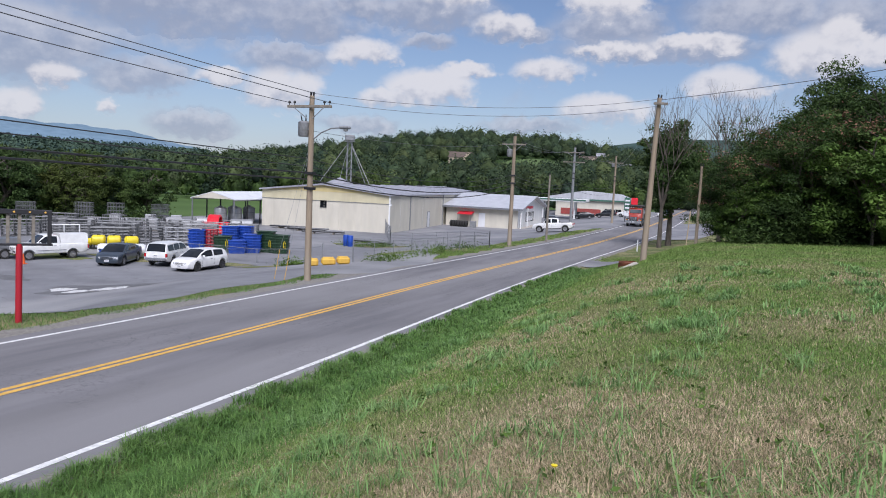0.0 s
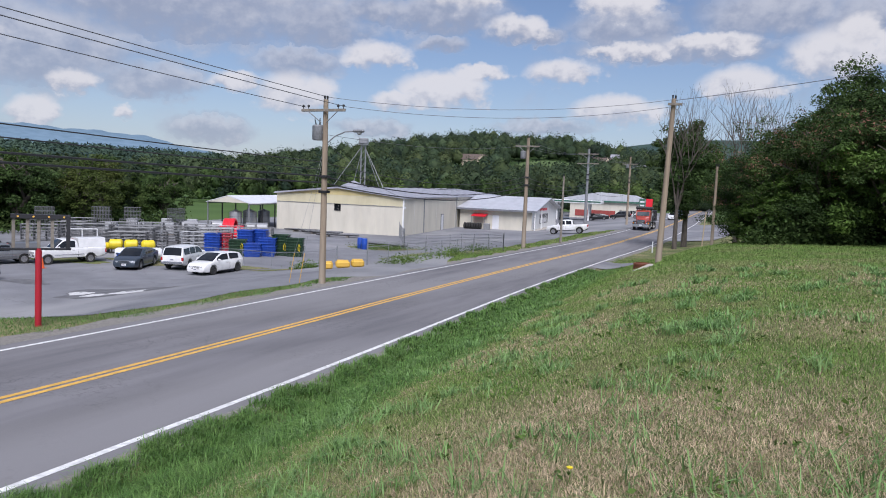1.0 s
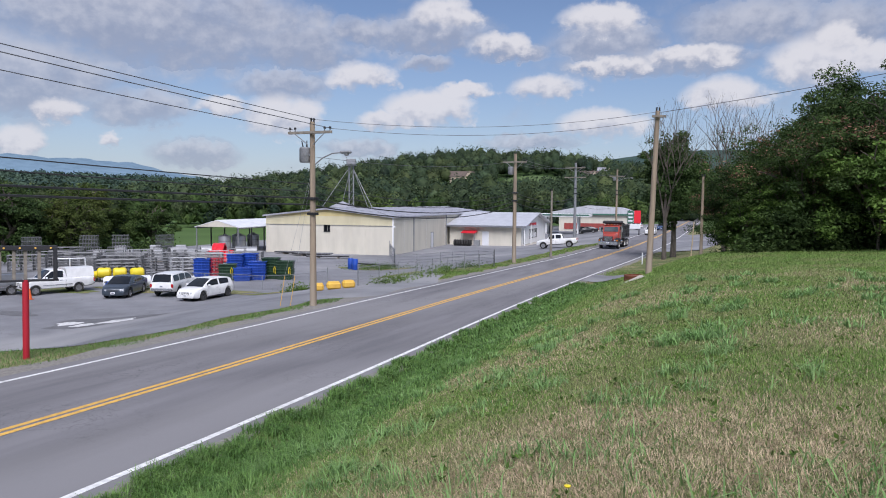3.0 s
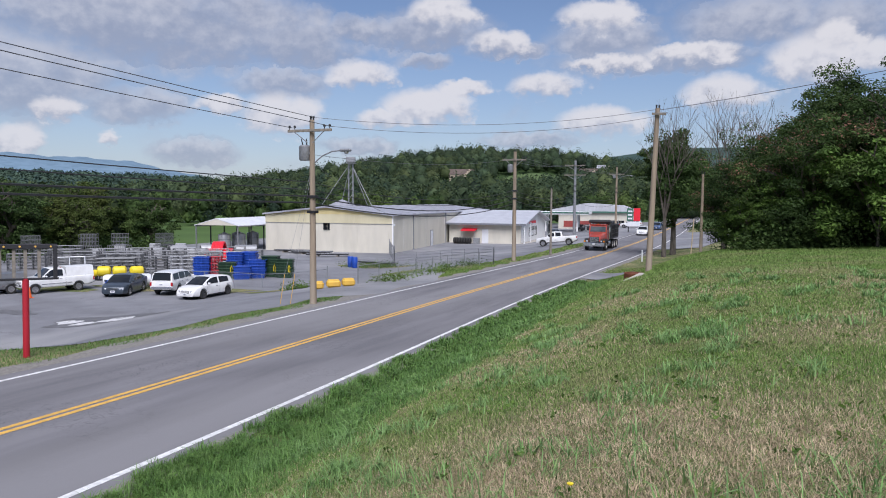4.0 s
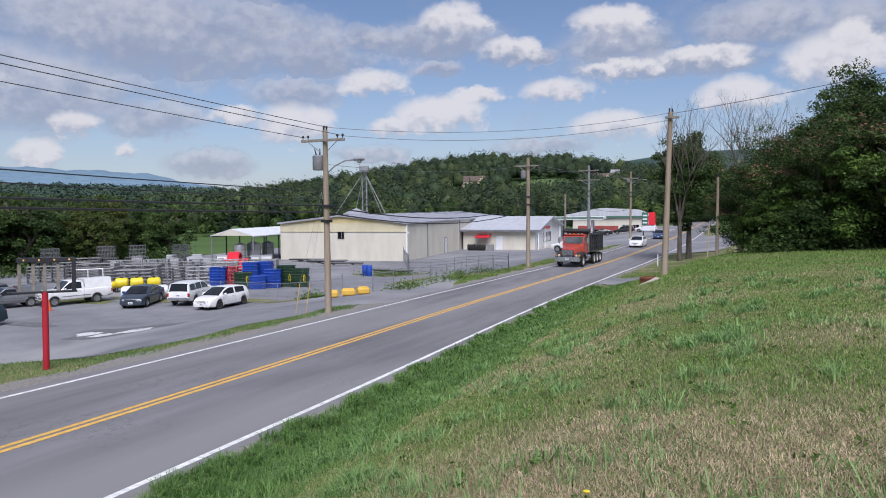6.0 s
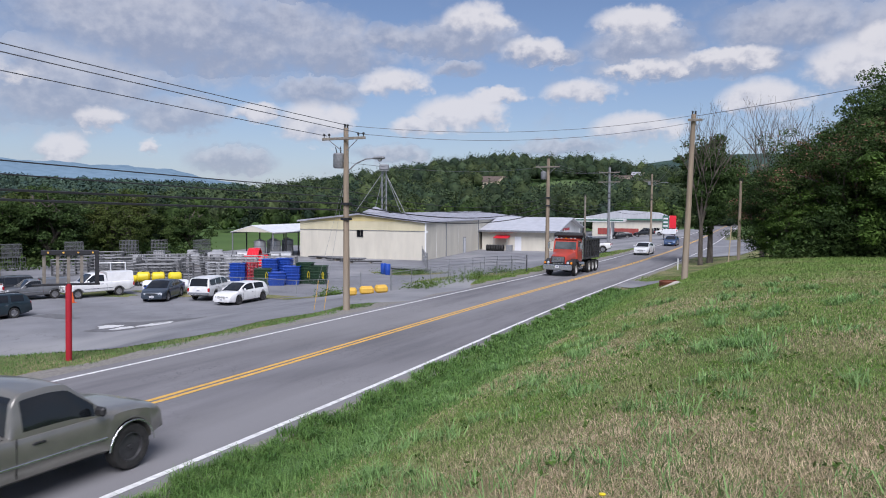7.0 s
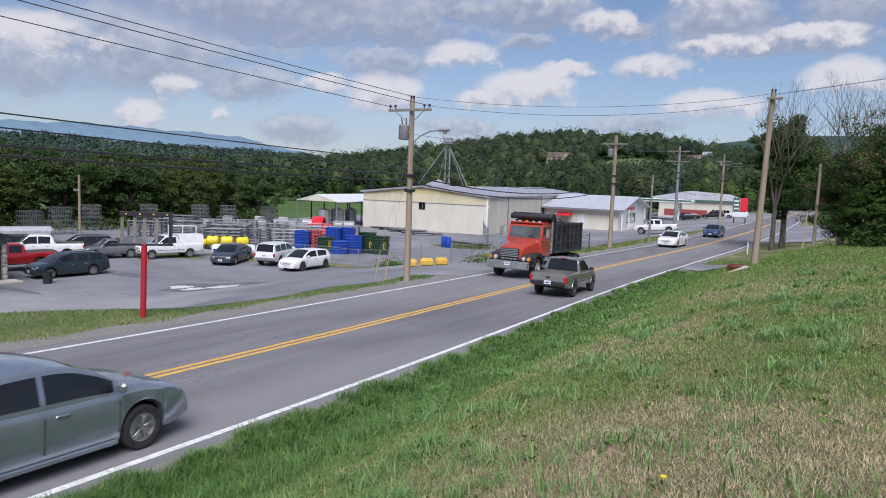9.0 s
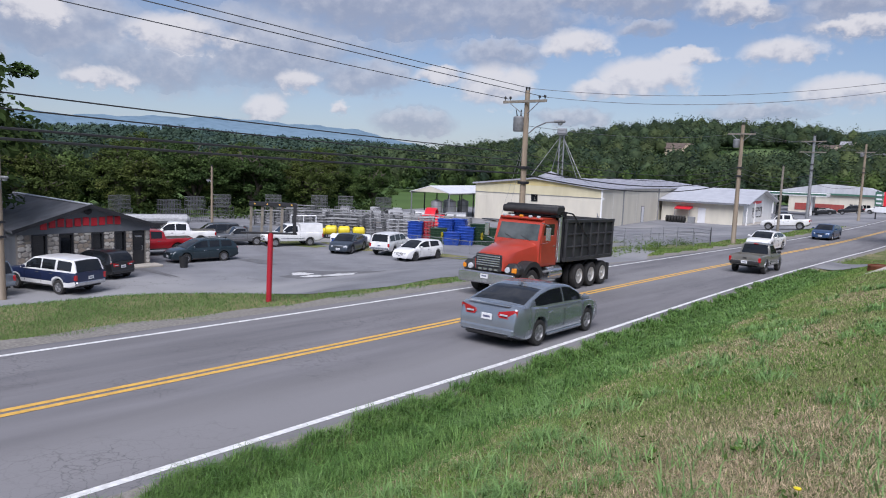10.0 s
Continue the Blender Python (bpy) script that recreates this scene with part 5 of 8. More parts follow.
    for s in (1, -1):
        bed.box((s * (w - 0.03), (b0 + b1) / 2, (zl + zt) / 2), (0.06, b1 - b0, zt - zl))
        bed.box((s * (w + 0.02), (b0 + b1) / 2, zt), (0.16, b1 - b0 + 0.06, 0.14), bev=0.02)
        bed.box((s * (w + 0.01), (b0 + b1) / 2, zl), (0.14, b1 - b0 + 0.04, 0.16), bev=0.02)
    bed.box((0, b1 - 0.03, (zl + zt) / 2 + 0.1), (w * 2, 0.06, zt - zl + 0.2)).box((0, (b0 + b1) / 2, zl + 0.02), (w * 2, b1 - b0, 0.08))
    body = P("dump_bed", bed, "p_bed", "black painted steel dump bed")
    part("tailgate", Geo().box((0, b0 - 0.03, (zl + zt) / 2), (w * 2 + 0.1, 0.07, zt - zl + 0.1), bev=0.01), M["p_bed"], body)
    for s in (1, -1):
        for i in range(7):
            y = b1 - 0.06 - i * (b1 - b0 - 0.12) / 6
            part("rib", Geo().box((s * (w + 0.03), y, (zl + zt) / 2), (0.12, 0.14, zt - zl), bev=0.03), M["p_bed"], body)
        for j in range(2):
            part("side_rail", Geo().box((s * (w + 0.02), (b0 + b1) / 2, zl + 0.5 + 0.5 * j), (0.09, b1 - b0 - 0.1, 0.09), bev=0.03), M["p_bed"], body)
    P("load", Geo().box((0, (b0 + b1) / 2, zt - 0.3), (w * 2 - 0.1, b1 - b0 - 0.1, 0.2), bev=0.08), "gravel", "gravel load inside the bed")
    # tarp roller over the cab
    P("cab_shield", Geo().box((0, -2.15, 2.98), (2.2, 0.75, 0.06), bev=0.02).box((0, -2.5, 2.9), (2.3, 0.06, 0.5)), "p_bed")
    P("tarp_roller", Geo().tube((-1.22, -1.72, 3.2), (1.22, -1.72, 3.2), 0.15, 0.15, 16).box((0, -2.0, 3.24), (2.42, 0.55, 0.36), bev=0.07), "trim", "rolled black tarp in its housing", 40)
    for s in (1, -1):
        P("tarp_arm", Geo().path([(s * 1.2, -1.9, 3.2), (s * 1.24, -2.9, 3.1), (s * 1.27, -4.4, 2.1), (s * 1.27, -4.6, 1.5)], 0.03), "trim")
    wh = []
    for s in (1, -1):
        wh.append((make_wheel(t, s * 1.03, 0, 0.53, 0.32, "white_rim", "dish", 0.6), 0.53))
        for y in (-4.1, -5.25, -6.4):
            wh.append((make_wheel(t, s * 1.02, y, 0.52, 0.26, "white_rim", "dish", 0.6), 0.52))
            wh.append((make_wheel(t, s * 0.72, y, 0.52, 0.26, "white_rim", "dish", 0.6), 0.52))
    return t


M["p_bed"] = surf("worn_black_bed_paint", (0.022, 0.023, 0.026), (0.04, 0.04, 0.042), 3.0, 0.5, 0.1, 0, None, None, 0.3)
truck = make_dump_truck()


# ---- buildings ----
for key, c, cb, rg, mt in (("cream_wall", (0.60, 0.565, 0.475), (0.55, 0.52, 0.44), 0.6, 0.0), ("yellow_band", (0.60, 0.50, 0.25), (0.55, 0.45, 0.21), 0.6, 0.0), ("cream_band", (0.58, 0.53, 0.36), (0.53, 0.48, 0.32), 0.6, 0.0), ("white_metal", (0.80, 0.80, 0.78), (0.74, 0.74, 0.73), 0.5, 0.0),
                           ("roof_metal", (0.42, 0.42, 0.46), (0.33, 0.33, 0.37), 0.45, 0.3), ("pale_roof", (0.50, 0.51, 0.54), (0.42, 0.43, 0.46), 0.45, 0.1), ("white_roof", (0.72, 0.73, 0.75), (0.62, 0.63, 0.65), 0.45, 0.1), ("grey_siding", (0.17, 0.18, 0.20), (0.14, 0.15, 0.165), 0.7, 0.0),
                           ("shingle", (0.14, 0.145, 0.16), (0.10, 0.105, 0.115), 0.9, 0.0), ("stone", (0.42, 0.38, 0.33), (0.26, 0.235, 0.205), 0.9, 0.0), ("mortar", (0.24, 0.22, 0.2), (0.18, 0.165, 0.15), 0.95, 0.0),
                           ("red_sign", (0.68, 0.02, 0.035), (0.58, 0.016, 0.03), 0.4, 0.0), ("dark_steel", (0.03, 0.03, 0.033), (0.05, 0.05, 0.055), 0.5, 0.5), ("red_paint", (0.42, 0.015, 0.03), (0.30, 0.012, 0.022), 0.45, 0.0),
                           ("blue_plastic", (0.015, 0.075, 0.42), (0.012, 0.055, 0.30), 0.4, 0.0), ("green_plastic", (0.010, 0.035, 0.016), (0.016, 0.05, 0.022), 0.45, 0.0), ("yellow_plastic", (0.75, 0.60, 0.02), (0.62, 0.48, 0.02), 0.45, 0.0),
                           ("amber_block", (0.72, 0.45, 0.06), (0.6, 0.36, 0.06), 0.7, 0.0), ("steel_tank", (0.46, 0.46, 0.46), (0.36, 0.36, 0.37), 0.4, 0.35), ("green_trim", (0.05, 0.14, 0.10), (0.04, 0.11, 0.08), 0.5, 0.0),
                           ("brick_red", (0.30, 0.055, 0.045), (0.22, 0.045, 0.04), 0.8, 0.0), ("concrete", (0.48, 0.44, 0.38), (0.36, 0.33, 0.29), 0.9, 0.0), ("rust", (0.20, 0.065, 0.03), (0.12, 0.04, 0.02), 0.9, 0.2),
                           ("tan_brick", (0.46, 0.38, 0.29), (0.40, 0.33, 0.25), 0.9, 0.0), ("brown_roof", (0.12, 0.09, 0.075), (0.09, 0.07, 0.06), 0.9, 0.0), ("orange_plastic", (0.75, 0.12, 0.02), (0.6, 0.09, 0.02), 0.5, 0.0)):
    M[key] = surf(key, c, cb, 1.2, rg, mt, 0.15, 12, None, 0.18 if key.endswith(("wall", "band", "metal")) else 0.0, stretch=(1, 1, 0.3))


SIZE = Matrix.Diagonal((1.085, 1.085, 1.085, 1.0))


def roof_slab(poly_y, th=0.12):
    """A bent slab from a polyline of (across, height), thick downwards."""
    return [*poly_y, *[(a, b - th) for a, b in reversed(poly_y)]]


def make_warehouse():
    b = thing("warehouse", "long cream metal warehouse with a yellow gable band and grey roof", "warehouse", pose(-38.6, 80.6, LOT, 0, 0, 5.0) @ SIZE)
    w, d, e, p = 17.0, 52.0, 4.6, 5.5
    front = Geo()
    wx0, wx1, wz0, wz1 = -9.0, -8.15, 2.7, 3.5
    y0, y1 = 0.0, 0.2
    for a, c, z0, z1 in ((-w, wx0, 0, 3.5), (wx1, 0, 0, 3.5), (wx0, wx1, 0, wz0), (wx0, wx1, wz1, 3.5)):
        front.box(((a + c) / 2, 0.1, (z0 + z1) / 2), (c - a, 0.2, z1 - z0))
    part("wall", front, M["cream_wall"], b, "cream metal front wall")
    part("upper_wall", Geo().box((-w / 2, 0.085, 3.5 + (e - 3.5) / 2), (w, 0.21, e - 3.5)), M["cream_band"], b, "stained cream upper panels")
    part("gable_band", Geo().prism([(-w, e), (0, e), (-w / 2, p)], -0.03, 0.18, "Y"), M["yellow_band"], b, "weathered yellow gable triangle")
    part("wall_rail", Geo().box((-w / 2, -0.03, 3.5), (w, 0.05, 0.06)), M["galv"], b)
    part("gable_trim", Geo().prism(roof_slab([(-w - 0.26, e + 0.03), (-w / 2, p + 0.07), (0.26, e + 0.03)], 0.16), -0.36, -0.3, "Y"), M["roof_metal"], b)
    part("wall", Geo().box((-0.1, d / 2 + 0.1, e / 2), (0.2, d - 0.2, e)), M["cream_wall"], b, "cream metal side wall")
    part("wall", Geo().box((-w + 0.1, d / 2 + 0.1, e / 2), (0.2, d - 0.2, e)), M["white_metal"], b)
    part("wall", Geo().prism([(-w, 0), (0, 0), (0, e), (-w / 2, p), (-w, e)], d - 0.2, d, "Y"), M["white_metal"], b)
    part("roof", Geo().prism(roof_slab([(-w - 0.25, e + 0.02), (-w / 2, p + 0.06), (0.25, e + 0.02)]), -0.3, d + 0.3, "Y"), M["roof_metal"], b, "grey ribbed metal roof")
    for i in range(12):
        part("roof_rib", Geo().prism(roof_slab([(-w - 0.24, e + 0.075), (-w / 2, p + 0.115), (0.24, e + 0.075)], 0.04), i * 4.0 - 0.2, i * 4.0 - 0.1, "Y"), M["roof_metal"], b)
    win = part("window", Geo().box(((wx0 + wx1) / 2, 0.08, 3.1), (0.8, 0.03, 0.76)), M["glass"], b)
    part("frame", Geo().box((wx0 + 0.03, 0.0, 3.1), (0.07, 0.12, 0.86)).box((wx1 - 0.03, 0.0, 3.1), (0.07, 0.12, 0.86)).box((-8.575, 0.0, 3.5), (0.85, 0.12, 0.07)).box((-8.575, 0.0, 2.7), (0.85, 0.14, 0.07)), M["trim"], win)
    part("trim_board", Geo().box((0.03, 0.03, e / 2), (0.16, 0.16, e)), M["white_metal"], b)
    for y in (7.6, 22.6):
        part("downpipe", Geo().box((0.06, y, e / 2), (0.12, 0.14, e)), M["galv"], b, "grey downpipe")
    part("gutter", Geo().box((0.22, d / 2, e - 0.05), (0.16, d, 0.14)), M["roof_metal"], b)
    dr = part("door", Geo().box((0.02, 15.6, 1.06), (0.07, 1.0, 2.1), bev=0.01), M["white_roof"], b, "white steel door")
    part("frame", Geo().box((0.02, 15.05, 1.1), (0.1, 0.09, 2.2)).box((0.02, 16.15, 1.1), (0.1, 0.09, 2.2)).box((0.02, 15.6, 2.18), (0.1, 1.15, 0.09)), M["galv"], dr)
    part("wall_lamp", Geo().box((0.16, 0.2, 3.4), (0.16, 0.16, 0.2), bev=0.03), M["white_roof"], b)
    for i in range(17):
        part("panel_seam", Geo().box((-w + 0.5 + i * 1.0, -0.008, 1.75), (0.014, 0.018, 3.5)), M["cream_wall"], b)
    for i in range(5):
        part("panel_seam", Geo().box((0.008, 4.0 + i * 9.0, e / 2), (0.018, 0.014, e)), M["white_metal"], b)


make_warehouse()


def make_store():
    b = thing("farm_store", "white store building with a low gable roof and red lettering bars", "store", pose(-40.4, 105.9, LOT, 0, 0, 3.0) @ SIZE)
    w, d, e, p = 11.0, 20.0, 3.1, 4.75
    part("wall", Geo().box((w / 2, 0.1, e / 2), (w, 0.2, e)), M["cream_wall"], b, "cream painted front wall")
    part("wall", Geo().prism([(0.2, 0), (d, 0), (d, e), (d / 2, p), (0.2, e)], w - 0.2, w, "X"), M["white_metal"], b, "white gable wall")
    part("wall", Geo().prism([(0.2, 0), (d, 0), (d, e), (d / 2, p), (0.2, e)], 0, 0.2, "X"), M["white_metal"], b)
    part("roof", Geo().prism(roof_slab([(-0.9, e - 0.1), (d / 2, p + 0.1), (d + 0.7, e - 0.05)], 0.16), -0.4, w + 0.9, "X"), M["pale_roof"], b, "pale metal roof")
    part("fascia", Geo().box((w / 2 + 0.25, -0.92, e - 0.2), (w + 1.3, 0.06, 0.26)), M["grey_siding"], b, "dark eave board")
    win = part("window", Geo().box((w + 0.02, 9.0, 1.6), (0.06, 6.4, 1.5)), M["glass"], b, "wide shop window with white goods behind")
    for i in range(7):
        part("mullion", Geo().box((w + 0.06, 5.85 + i * 1.05, 1.6), (0.05, 0.07, 1.55)), M["white_metal"], win)
    for i in range(5):
        part("poster", Geo().box((w + 0.07, 6.5 + i * 1.05, 1.35), (0.02, 0.6, 0.7)), M["white_roof"], win)
    sg = part("sign", Geo().box((w + 0.03, 8.6, 3.05), (0.05, 6.2, 0.75)), M["white_roof"], b)
    for i in range(9):
        part("letter_bar", Geo().box((w + 0.07, 6.0 + i * 0.62, 3.05), (0.03, 0.42, 0.4)), M["red_sign"], sg)
    part("door", Geo().box((w + 0.02, 2.2, 1.05), (0.06, 1.0, 2.1), bev=0.01), M["grey_siding"], b, "dark door")
    part("post", Geo().tube((w + 0.6, -0.5, 0), (w + 0.6, -0.5, 2.9), 0.09), M["white_metal"], b)
    part("post", Geo().tube((w + 0.6, 4.3, 0), (w + 0.6, 4.3, 3.1), 0.09), M["white_metal"], b)
    part("door", Geo().box((5.6, -0.01, 1.05), (1.0, 0.06, 2.1), bev=0.01), M["white_roof"], b)
    lean = part("awning", Geo().prism([(0.0, 2.25), (-1.5, 1.95), (-1.5, 1.85), (0.0, 2.1)], 2.2, 4.4, "X"), M["red_sign"], b, "small red awning roof")
    for x in (2.3, 4.3):
        part("post", Geo().tube((x, -1.4, 0), (x, -1.4, 1.9), 0.05), M["galv"], lean)
    for z in (0.0,):
        part("step", Geo().box((w + 1.0, d / 2, 0.08), (1.9, d, 0.16), bev=0.02), M["concrete"], b)


make_store()


def make_station():
    b = thing("filling_station", "white filling station with a red brick band and a green-edged canopy", "filling station", pose(-22.5, 172.0, LOT, 0, 0, 4) @ Matrix.Diagonal((0.88, 0.88, 0.88, 1.0)))
    part("wall", Geo().box((-5, 0.1, 2.3), (21, 0.3, 4.6)), M["cream_wall"], b)
    part("wall", Geo().box((5.4, 6, 2.3), (0.3, 11.8, 4.6)), M["cream_wall"], b)
    part("brick_band", Geo().box((-8.5, -0.12, 1.4), (11.0, 0.14, 1.7)), M["brick_red"], b, "red painted lower wall")
    part("roof", Geo().prism([(-17.5, 4.6), (6.2, 4.6), (6.2, 5.0), (2, 6.6), (-8, 7.2), (-17.5, 5.4)], -0.6, 12, "Y"), M["pale_roof"], b, "pale hipped roof")
    part("fascia", Geo().box((-5.6, -0.7, 4.75), (24, 0.12, 0.45)), M["green_trim"], b, "green roof edge")
    c = part("canopy", Geo().box((-16, -18, 4.75), (22, 9, 0.7), bev=0.06), M["white_metal"], b, "flat white canopy")
    part("canopy_edge", Geo().box((-16, -22.56, 4.9), (22.1, 0.1, 0.35)), M["green_trim"], c)
    for x in (-24, -16, -8):
        for y in (-20, -16):
            part("column", Geo().box((x, y, 2.2), (0.45, 0.45, 4.4), bev=0.04), M["white_metal"], c)
        part("fuel_pump", Geo().box((x + 0.9, -18, 0.95), (0.8, 1.1, 1.9), bev=0.08), M["dark_steel"], c)
    for i in range(5):
        part("window", Geo().box((1.5 + i * 0.9 - 3, -0.08, 1.7), (0.8, 0.06, 1.6)), M["glass"], b)
    s = thing("price_sign", "tall roadside sign with red and dark green panels", "sign", pose(-13.6, 129.5, LOT + 0.5, 0, 0, 8))
    part("post", Geo().tube((-0.9, 0, 0), (-0.9, 0, 5.3), 0.1).tube((0.9, 0, 0), (0.9, 0, 5.3), 0.1), M["dark_steel"], s)
    part("panel", Geo().box((0.55, -0.02, 4.0), (1.15, 0.3, 2.3), bev=0.04), M["red_sign"], s, "plain red panel")
    pn = part("panel", Geo().box((-0.65, -0.02, 4.0), (1.1, 0.3, 2.3), bev=0.04), M["green_trim"], s, "dark green price panel")
    for i in range(3):
        part("price_bar", Geo().box((-0.65, -0.18, 3.3 + i * 0.65), (0.75, 0.03, 0.28)), M["white_roof"], pn)
    part("panel", Geo().box((0, -0.02, 2.3), (2.2, 0.25, 0.9), bev=0.03), M["white_roof"], s)


make_station()


def make_diner():
    """Stone-fronted gabled building at the lot's edge."""
    b = thing("roadside_shop", "grey gabled shop with fieldstone front and red sign bars", "shop", pose(-42.4, 23.0, LOT, 0, 0, -4) @ SIZE)
    w, d, e, p = 7.0, 12.0, 2.5, 3.6
    front = [(-w, 0.0), (0.0, 0.0)]
    wins = [(-6.34, -5.58), (-4.98, -4.25), (-3.32, -2.65), (-2.05, -1.42)]
    door = (-1.02, -0.28)
    g = Geo()
    segs, x = [], -w
    for a, c in wins + [door]:
        segs.append((x, a))
        x = c
    segs.append((x, 0.0))
    for a, c in segs:
        g.box((-0.15, (a + c) / 2, 1.05), (0.3, c - a, 2.1))
    for a, c in wins:
        g.box((-0.15, (a + c) / 2, 0.2), (0.3, c - a, 0.4))
    wall = part("wall", g, M["mortar"], b, "fieldstone front wall")
    part("gable", Geo().prism([(-w, 2.1), (0, 2.1), (0, e), (-w / 2, p), (-w, e)], -0.3, 0.02, "X"), M["grey_siding"], b, "dark grey painted gable")
    part("wall", Geo().box((-d / 2, -w + 0.1, e / 2), (d - 0.6, 0.2, e)).box((-d / 2, -0.1, e / 2), (d - 0.6, 0.2, e)).box((-d + 0.1, -w / 2, e / 2), (0.2, w, e)), M["grey_siding"], b)
    rp = roof_slab([(-w - 0.35, e - 0.1), (-w / 2, p + 0.08), (0.35, e - 0.1)], 0.14)
    part("roof", Geo().prism(rp, -d - 0.3, 0.55, "X"), M["shingle"], b, "grey shingle roof")
    part("bargeboard", Geo().prism(roof_slab([(-w - 0.37, e - 0.08), (-w / 2, p + 0.1), (0.37, e - 0.08)], 0.2), 0.55, 0.6, "X"), M["dark_steel"], b)
    for a, c in wins:
        wn = part("window", Geo().box((-0.16, (a + c) / 2, 1.25), (0.04, c - a, 1.7)), M["glass"], b)
        part("frame", Geo().box((-0.04, a + 0.04, 1.25), (0.12, 0.08, 1.7)).box((-0.04, c - 0.04, 1.25), (0.12, 0.08, 1.7)).box((-0.04, (a + c) / 2, 2.06), (0.12, c - a, 0.08)).box((-0.02, (a + c) / 2, 0.42), (0.2, c - a, 0.08)), M["dark_steel"], wn)
    dr = part("door", Geo().box((-0.14, (door[0] + door[1]) / 2, 1.03), (0.06, door[1] - door[0], 2.06), bev=0.01), M["dark_steel"], b, "dark framed glass door")
    part("pane", Geo().box((-0.1, (door[0] + door[1]) / 2, 1.45), (0.02, 0.6, 1.0)), M["glass"], dr)
    part("handle", Geo().tube((-0.05, door[1] - 0.16, 0.9), (-0.05, door[1] - 0.16, 1.2), 0.02), M["galv"], dr)
    part("notice_bar", Geo().box((-0.08, (door[0] + door[1]) / 2, 1.75), (0.012, 0.4, 0.1)), M["galv"], dr)
    sg = part("sign", Geo().box((0.03, -3.8, 2.7), (0.02, 4.5, 0.02)), M["grey_siding"], b)
    for i in range(10):
        part("letter_bar", Geo().box((0.055, -5.75 + i * 0.43, 2.62 + 0.02 * ((i * 7) % 3) + 0.012 * i), (0.05, 0.33, 0.46 if i else 0.56), bev=0.03), M["red_sign"], sg)
    part("lamp", Geo().lathe([(0.01, 0.0), (0.2, 0.02), (0.2, 0.1), (0.01, 0.16)], 14, "X", (0.03, -w / 2, 3.3)), M["dark_steel"], b)
    part("ridge_cap", Geo().box((-d / 2, -w / 2, p + 0.09), (d + 0.8, 0.3, 0.05), bev=0.015), M["pale_roof"], b, "pale ridge flashing")
    part("step", Geo().box((0.55, -0.9, 0.06), (1.1, 2.4, 0.12), bev=0.02), M["concrete"], b)
    rnd = random.Random(5)
    for a, c in segs:
        # uneven fieldstone: courses that wander, each stone a rough many-sided block
        z = 0.0
        while z < 2.04:
            h = min(rnd.uniform(0.14, 0.30), 2.1 - z)
            y = a + 0.01
            while y < c - 0.06:
                l = min(rnd.uniform(0.14, 0.46), c - y - 0.01)
                n = 8
                k0, dz = rnd.uniform(0, 6.28), rnd.uniform(-0.035, 0.035)
                rim = []
                for q in range(n):
                    t = 2 * math.pi * q / n + 0.39
                    f = rnd.uniform(0.9, 1.08)
                    cy, cz = math.cos(t), math.sin(t)
                    k = f / max(abs(cy), abs(cz)) ** 0.75
                    rim.append((y + l / 2 + cy * k * (l / 2 - 0.008), min(max(z + h / 2 + dz + cz * k * (h / 2 - 0.008), 0.01), 2.095)))
                t0 = rnd.uniform(0.02, 0.06)
                my, mz = y + l / 2, z + h / 2 + dz
                vs = [(-0.02, p, q) for p, q in rim] + [(t0 * 0.7, p, q) for p, q in rim] + [(t0, my + (p - my) * 0.72, mz + (q - mz) * 0.72) for p, q in rim]
                fs = [(r * n + i, r * n + (i + 1) % n, (r + 1) * n + (i + 1) % n, (r + 1) * n + i) for r in (0, 1) for i in range(n)] + [tuple(range(2 * n, 3 * n))]
                part("stone", Geo().add(vs, fs), M[("stone", "stone_pale", "stone_pale", "stone_tan")[rnd.randrange(4)]], wall)
                y += l
            z += h
    return b


M["stone_pale"] = surf("pale_fieldstone", (0.52, 0.49, 0.44), (0.40, 0.37, 0.33), 5.0, 0.9, 0, 0.5, 20)
M["stone_tan"] = surf("tan_fieldstone", (0.34, 0.28, 0.22), (0.25, 0.21, 0.17), 5.0, 0.9, 0, 0.5, 20)
make_diner()


